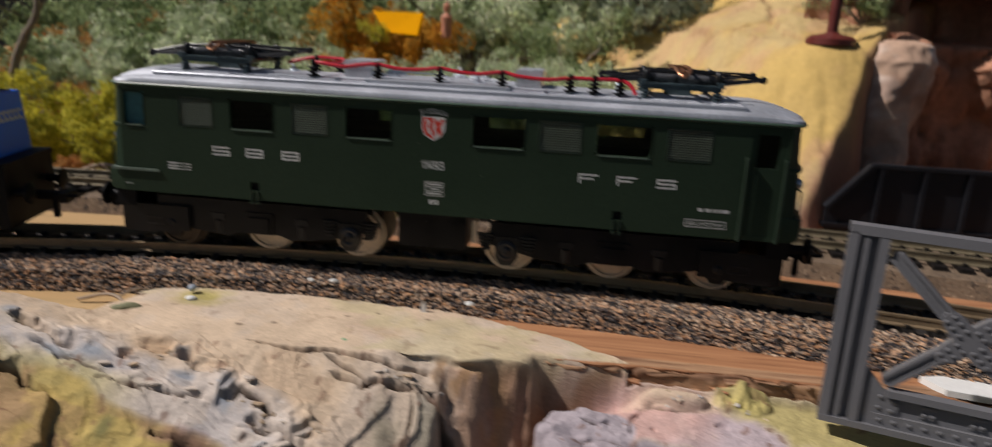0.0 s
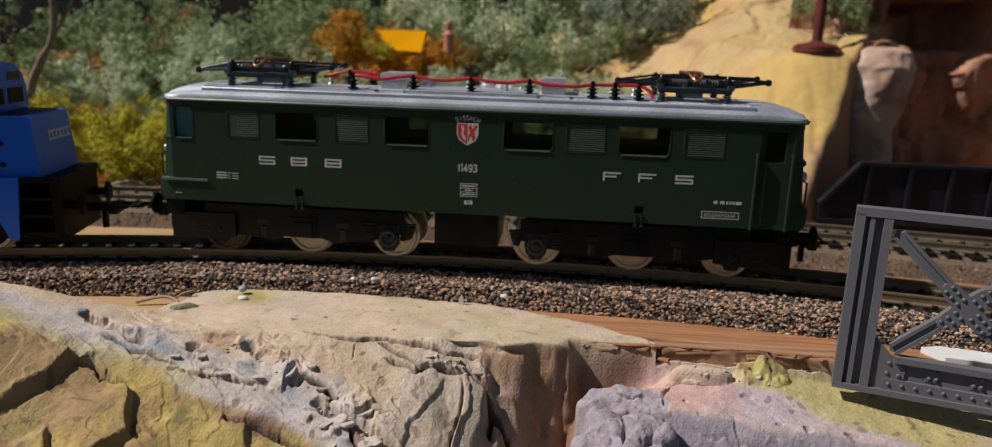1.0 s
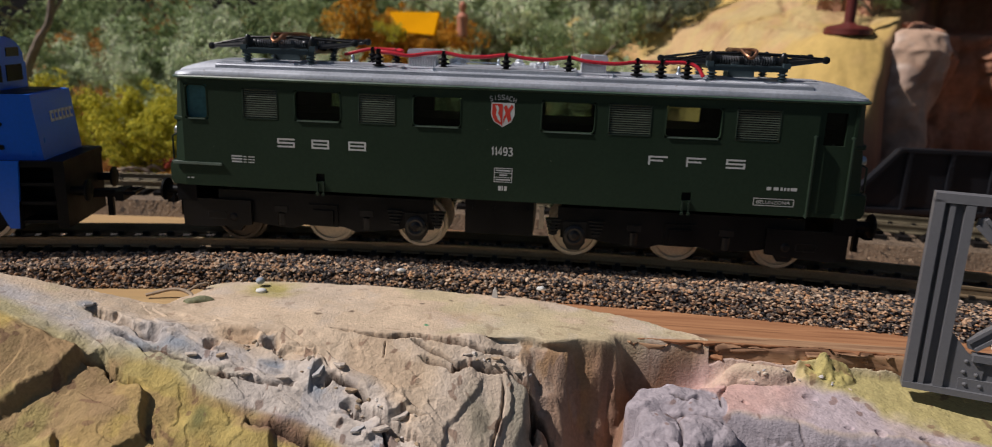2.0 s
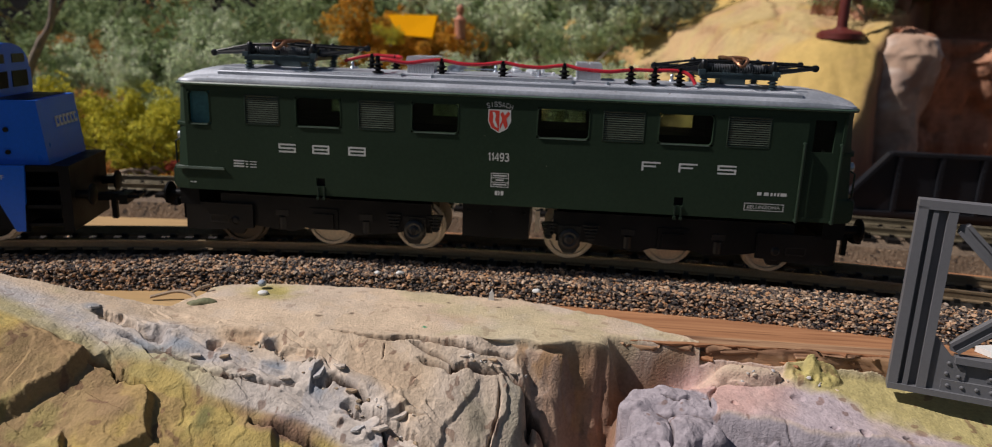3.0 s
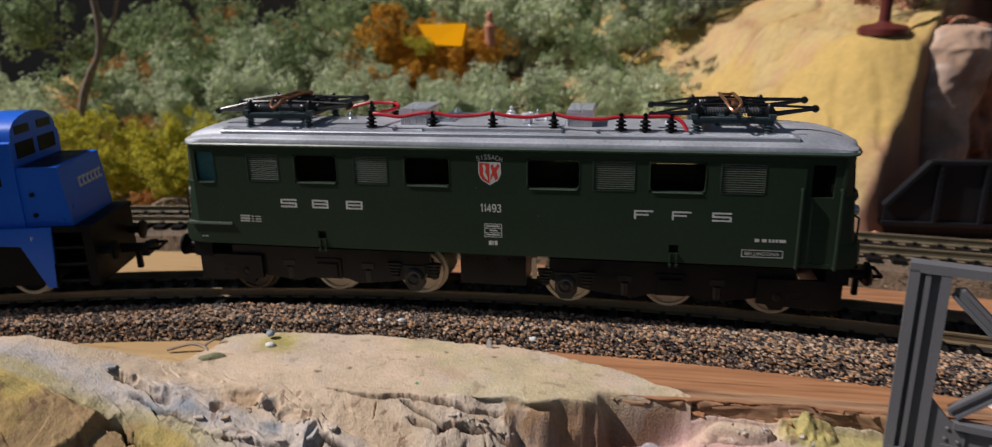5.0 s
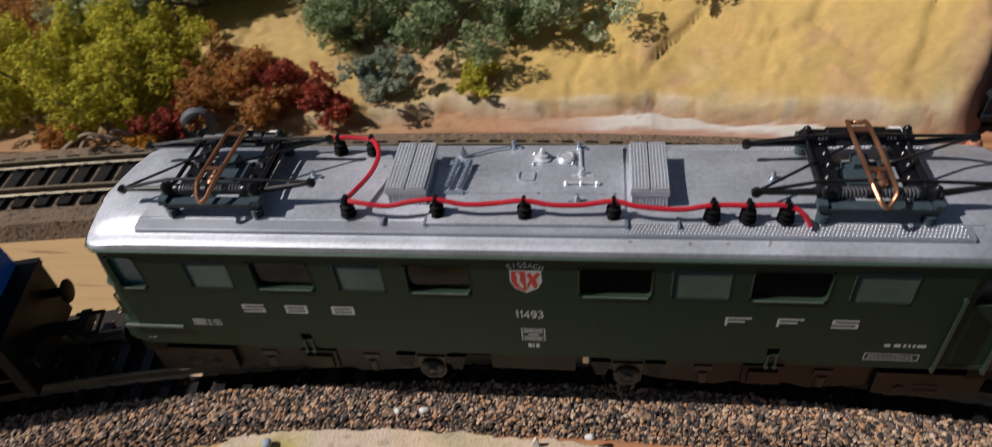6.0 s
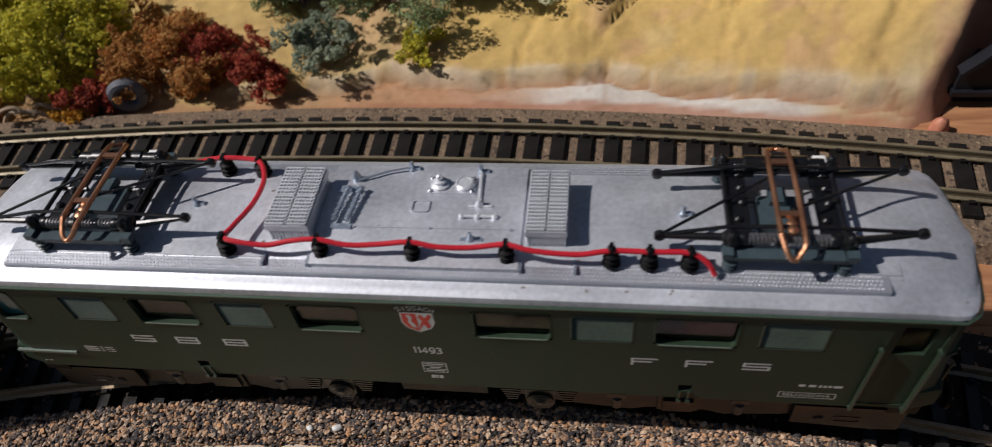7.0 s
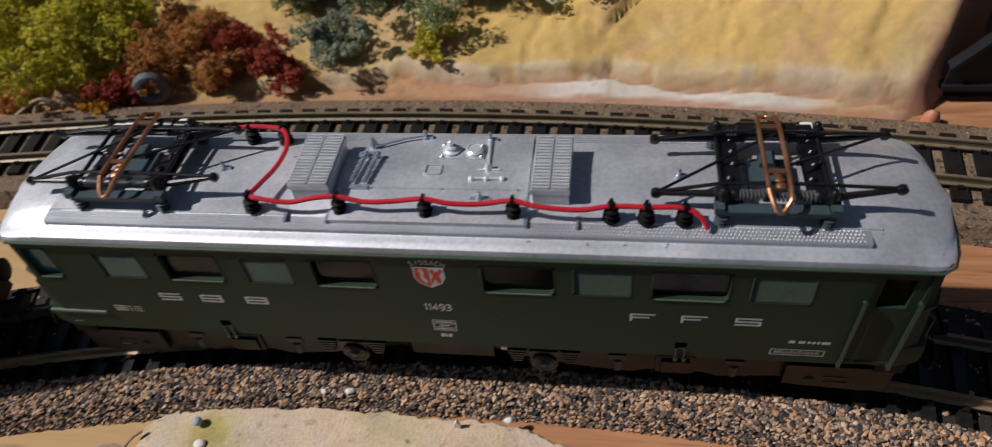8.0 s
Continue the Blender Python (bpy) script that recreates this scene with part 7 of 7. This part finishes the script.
bevelled(bm, 0.4)
for x in (-9.6, -3.2, 3.2, 6.8):
    lathe(bm, [(0.4, 0), (0.35, 0.4)], (x, -13.0, 13.0), (0, -1, 0), 8)
part("battery_box", bm, M_DARK, loco)
bm = bmesh.new()
box(bm, 10.2, 11.6, -12.4, -11.6, 7.4, 14.0)
part("earth_strap", bm, M_TREAD, loco)

# ---- printed marks on the side ----
Y0 = -HALF - 0.03


def bar(bm, x0, x1, z0, z1):
    vs = [bm.verts.new(p) for p in ((x0, Y0, z0), (x1, Y0, z0), (x1, Y0, z1), (x0, Y0, z1))]
    bm.faces.new(vs)


def emblem(kind, x):
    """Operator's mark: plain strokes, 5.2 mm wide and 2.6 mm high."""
    w, h, t, z = 5.2, 2.6, 0.5, 28.6
    m0, m1 = z + (h - t) / 2, z + (h + t) / 2
    bm = bmesh.new()
    bar(bm, x, x + w, z + h - t, z + h)
    bar(bm, x, x + w - (1.2 if kind == "two" else 0), m0, m1)
    bar(bm, x, x + t * 1.1, m1, z + h - t)
    if kind == "two":
        bar(bm, x, x + t * 1.1, z, m0)
    else:
        bar(bm, x, x + w, z, z + t)
        bar(bm, x + w - t * 1.1, x + w, z + t, m0)
    if kind == "frame":
        bar(bm, x, x + t * 1.1, z + t, m0)
        bar(bm, x + w - t * 1.1, x + w, m1, z + h - t)
    part("printed_mark", bm, M_WHITE, loco, "white printed stroke mark", 0)


DIGITS = {
    "1": [[(0.1, 0.75), (0.6, 1.0), (0.6, 0.0)]], "4": [[(0.72, 0.0), (0.72, 1.0), (0.0, 0.3), (1.0, 0.3)]],
    "9": [[(0.12, 0.05), (0.6, 0.0), (0.92, 0.3), (0.95, 0.7), (0.72, 0.98), (0.3, 0.98), (0.05, 0.75), (0.1, 0.5), (0.4, 0.38), (0.9, 0.5)]],
    "3": [[(0.05, 0.88), (0.35, 1.0), (0.8, 0.95), (0.88, 0.7), (0.5, 0.53), (0.92, 0.38), (0.92, 0.15), (0.6, 0.0), (0.2, 0.0), (0.0, 0.15)]],
}
LETTERS = {
    "S": [[(0.95, 0.85), (0.7, 1.0), (0.25, 1.0), (0.05, 0.78), (0.25, 0.55), (0.75, 0.47), (0.95, 0.25), (0.75, 0.0), (0.25, 0.0), (0.0, 0.15)]],
    "I": [[(0.5, 0.0), (0.5, 1.0)]], "A": [[(0.0, 0.0), (0.5, 1.0), (1.0, 0.0)], [(0.22, 0.3), (0.78, 0.3)]],
    "C": [[(0.95, 0.82), (0.65, 1.0), (0.25, 0.95), (0.02, 0.6), (0.05, 0.25), (0.3, 0.02), (0.7, 0.0), (0.97, 0.2)]],
    "H": [[(0.05, 0.0), (0.05, 1.0)], [(0.95, 0.0), (0.95, 1.0)], [(0.05, 0.5), (0.95, 0.5)]],
}


def stroke_character(ch, x, z, w, h, t, y, turn=0.0):
    """One printed character as flat mitred strokes, its lower left corner at x, z."""
    bm = bmesh.new()
    for n, line in enumerate((DIGITS if ch in DIGITS else LETTERS)[ch]):
        pts = [Vector((u * w, v * h)) for u, v in line]
        left, right = [], []
        for i, p in enumerate(pts):
            a = (p - pts[i - 1]).normalized() if i else (pts[1] - p).normalized()
            b = (pts[i + 1] - p).normalized() if i < len(pts) - 1 else a
            m = (a + b).normalized()
            q = Vector((-m.y, m.x)) * (t / 2) / max(0.5, m.dot(a))
            left.append(p + q)
            right.append(p - q)
        c, s = math.cos(turn), math.sin(turn)
        vl = [bm.verts.new((x + p.x * c - p.y * s, y - 0.008 * n, z + p.x * s + p.y * c)) for p in left]
        vr = [bm.verts.new((x + p.x * c - p.y * s, y - 0.008 * n, z + p.x * s + p.y * c)) for p in right]
        for i in range(len(pts) - 1):
            bm.faces.new((vr[i], vr[i + 1], vl[i + 1], vl[i]))
    return part("lettering", bm, M_WHITE, loco, "", 0)


for kind, x in (("three", -65.9), ("frame", -55.8), ("frame", -45.0), ("two", 39.6), ("two", 49.9), ("three", 60.6)):
    emblem(kind, x)

# coat of arms: a white shield with two red shapes
bm = bmesh.new()
shield = [(-4.3, 43.9), (2.1, 43.9), (2.2, 40.6), (1.3, 38.6), (-1.1, 37.2), (-3.5, 38.6), (-4.4, 40.6)]
vs = [bm.verts.new((x, Y0, z)) for x, z in shield]
bm.faces.new(vs)
crest = part("shield", bm, M_WHITE, loco, "white shield with red shapes", 0)
bm = bmesh.new()
field = [(-4.0, 43.6), (-1.15, 43.6), (-1.15, 37.6), (-3.3, 38.8), (-4.1, 40.6)]
crook = [(-0.2, 43.4), (0.4, 42.2), (1.3, 43.5), (1.9, 42.9), (0.9, 41.3), (1.3, 39.4), (0.6, 38.5), (-0.1, 40.2), (-0.9, 38.2), (-0.9, 39.6), (-0.3, 41.2), (-0.9, 42.6)]
for pts in (field, crook):
    bm.faces.new([bm.verts.new((x, Y0 - 0.03, z)) for x, z in pts])
part("red_shape", bm, M_SHIELD_RED, crest, "", 0)
bm = bmesh.new()
wave = [(-3.2, 43.1), (-2.5, 43.2), (-2.1, 42.2), (-2.4, 41.0), (-1.7, 39.6), (-1.6, 38.6), (-2.4, 39.2), (-3.0, 40.6), (-2.8, 41.8)]
bm.faces.new([bm.verts.new((x, Y0 - 0.05, z)) for x, z in wave])
part("white_shape", bm, M_WHITE, crest, "", 0)
for i, ch in enumerate("SISSACH"):
    u = (i - 3) / 3
    stroke_character(ch, -1.1 + 3.1 * u - 0.4, 44.75 - 0.55 * u * u, 0.8, 1.25, 0.22, Y0, -0.25 * u)
for i, ch in enumerate("11493"):
    stroke_character(ch, -3.9 + (0.95 * i if i < 2 else 1.9 + 1.45 * (i - 2)), 29.3, 1.1 if i > 1 else 0.7, 2.15, 0.36, Y0)
lettering("lettering", "BELLINZONA", 0.95, 9.0, M_WHITE, loco, (69.9, Y0, 19.35), "white printed depot name")
bm = bmesh.new()
for x0, x1, z0, z1 in ((69.0, 79.9, 18.75, 18.95), (69.0, 79.9, 20.7, 20.9), (69.0, 69.2, 18.95, 20.7), (79.7, 79.9, 18.95, 20.7)):
    bar(bm, x0, x1, z0, z1)
part("depot_frame", bm, M_WHITE, loco, "", 0)
bm = bmesh.new()
for z0, z1 in ((21.6, 21.8), (22.9, 23.1), (24.2, 24.4), (25.5, 25.7)):
    bar(bm, -3.0, 2.2, z0, z1)
for x in (-3.0, 2.0):
    bar(bm, x, x + 0.2, 21.8, 25.5)
for z in (22.15, 23.45, 24.75):
    bar(bm, -2.4 if z != 23.45 else -1.5, 1.6 if z != 23.45 else 0.8, z, z + 0.42)
part("maker_plate", bm, M_WHITE, loco, "white printed maker's panel", 0)
def small_print(bars, label="illegible small white print"):
    bm = bmesh.new()
    for x0, x1, z0, z1 in bars:
        bar(bm, x0, x1, z0, z1)
    tagged(part("small_print", bm, M_WHITE, loco, label, 0), kind="stuff")


small_print([(-1.7, -0.9, 19.2, 20.5), (-0.7, -0.3, 19.2, 20.5), (0.0, 0.8, 19.2, 20.5)])
small_print([(x0, x1, 23.2, 24.1) for x0, x1 in ((72.2, 73.4), (74.1, 75.4), (75.9, 76.5), (76.8, 77.4), (77.7, 78.3), (78.6, 80.3))])
small_print([(a, b, z - 0.1, z + h) for z in (23.7, 24.5, 25.3) for a, b, h in ((-79.8, -76.6, 0.32), (-76.2, -75.3, 0.16), (-74.8, -72.8, 0.16))])
small_print([(x, x + 0.8, 18.2, 18.5) for x in (-93.6, -92.4)])


# ---- the blue shunter coupled at the left ----
def shunter():
    b = thing("shunting_locomotive", "bright blue plastic model shunter with black frame", "locomotive", -130.0, -10.8, 0, 14.0)

    def block(name, x0, x1, y0, y1, z0, z1, mat, bev=0.4, parent=b, label=""):
        bm = bmesh.new()
        box(bm, x0, x1, y0, y1, z0, z1)
        bevelled(bm, bev, 2)
        return part(name, bm, mat, parent, label)

    # black frame with steps at the corners
    block("frame_beam", -3.0, 0, -15, 15, 3.0, 22.5, M_BLACK, 0.5)
    block("footplate", -70, 0.2, -15.5, 15.5, 21.0, 22.8, M_BLACK)
    for s in (-1, 1):
        block("step_side", -13.5, -12.4, s * 15 - 1.0, s * 15 + 1.0, 3.0, 22, M_BLACK, 0.2)
        for z in (5.0, 10.5, 16.0):
            block("step", -12.5, -2.8, min(s * 9, s * 15.2), max(s * 9, s * 15.2), z - 0.5, z + 0.5, M_BLACK, 0.2)
        bm = bmesh.new()
        extrude_polygon(bm, [(-70, s * 15.2, 22.9), (-11.5, s * 15.2, 22.9), (-13.0, s * 15.2, 3.2), (-15.5, s * 15.2, 3.2), (-21.5, s * 15.2, 17.0), (-30, s * 15.2, 17.6), (-70, s * 15.2, 17.6)], (0, s * 0.9, 0))
        bevelled(bm, 0.25)
        part("side_skirt", bm, M_BLUE, b)
        block("frame_side", -68, -14, min(s * 13.2, s * 14.0), max(s * 13.2, s * 14.0), 3.4, 21, M_BLACK, 0.2)
        for x in (-24, -52):
            bm = bmesh.new()
            lathe(bm, [(5.2, 0.3), (5.2, 0), (6.3, 0), (6.3, 2.2), (7.2, 2.4), (7.2, 3.0), (5.2, 3.0)], (x, s * 9.4, 5.0), (0, -s, 0), 30, True)
            w = part("wheel", bm, M_TREAD, b, "tan metal wheel rim")
            bm = bmesh.new()
            lathe(bm, [(5.25, 0.7), (1.5, 0.5), (1.5, 0), (0.6, -0.2)], (x, s * 9.4, 5.0), (0, -s, 0), 24)
            part("wheel_centre", bm, M_BLACK, w)
        bm = bmesh.new()
        lathe(bm, [(1.3, 0), (1.3, 4.0), (3.2, 4.2), (3.3, 4.8), (2.6, 5.2)], (0, s * 11, 13.5), (1, 0, 0), 16)
        part("buffer", bm, M_BLACK, b)
    block("gear_block", -60, -6, -8, 8, 3.5, 21, M_BLACK)
    # hood
    bm = bmesh.new()
    box(bm, -22, -7.0, -14.0, 14.0, 22.8, 41.4)
    for v in bm.verts:
        if v.co.x > -12:
            v.co.x += 1.7 if v.co.z < 38 else -0.4
    bevelled(bm, 1.2, 3)
    hood = part("hood", bm, M_BLUE, b)
    bm = bmesh.new()
    box(bm, -19, -9.4, -12.6, 12.6, 41.3, 41.6)
    part("hood_lid", bm, M_DARK, hood)
    # plain bars in place of the maker's name on the hood front
    for k in range(6):
        bm = bmesh.new()
        y = -4.0 + 2.75 * k
        lean = pose(-6.55, 0, 34.3, 0, -6.5, 0)
        box(bm, -0.1, 0.2, y, y + 2.1, 0.8, 1.6, lean)
        box(bm, -0.1, 0.2, y, y + 2.1, -1.6, -0.8, lean)
        box(bm, -0.1, 0.2, y, y + 0.75, -0.8, 0.8, lean)
        part("printed_mark", bm, M_WHITE, hood, "white printed mark", 0)
    # cab with arched roof
    bm = bmesh.new()
    pts = [(-14.6, 17.6), (14.6, 17.6), (14.6, 49.0)]
    for k in range(13):
        a = math.pi * k / 12
        pts.append((13.6 * math.cos(a), 49.5 + 7.4 * math.sin(a) ** 0.8))
    pts.append((-14.6, 49.0))
    extrude_polygon(bm, [(-19.5, y, z) for y, z in pts], (-45, 0, 0))
    bevelled(bm, 0.6, 2, 50)
    cab = part("cab", bm, M_BLUE, b)
    for y0, y1 in ((-11.5, -1.5), (1.5, 11.5)):
        bm = bmesh.new()
        box(bm, -19.7, -19.3, y0, y1, 43.8, 48.6)
        part("cab_window", bm, M_BLACK, cab, "dark front window")
        bm = bmesh.new()
        box(bm, -19.9, -19.3, y0 + 1, y1 - 1, 51.0, 53.6)
        part("lamp_panel", bm, M_DARK, cab)
    for s in (-1, 1):
        for x0, x1 in ((-34, -24), (-54, -40)):
            bm = bmesh.new()
            box(bm, x0, x1, min(s * 14.5, s * 14.8), max(s * 14.5, s * 14.8), 36, 47)
            part("side_window", bm, M_BLACK, cab, "dark side window")
    bm = bmesh.new()
    cyl(bm, (-16, -13.8, 33), (-16, -14.6, 33), 0.7, 10)
    cyl(bm, (-16, -13.8, 26.5), (-16, -14.6, 26.5), 0.7, 10)
    part("hood_knob", bm, M_DARK, hood)
    lettering("lettering", "F", 1.3, 0.9, M_WHITE, b, (-18.0, -16.2, 18.8), "small white letter")
    bm = bmesh.new()
    box(bm, 0, 11, -1.6, 1.6, 9.4, 11.6)
    box(bm, 9.5, 12, -4.5, 4.5, 8.8, 11.8)
    box(bm, 6, 7.6, -0.8, 0.8, 3.4, 9.4)
    tube(bm, [(8, -3.6, 11), (15, -3.6, 11), (15, 3.6, 11), (8, 3.6, 11)], 0.6, 6)
    part("coupler", bm, M_BLACK, b)
    return b


shunter()
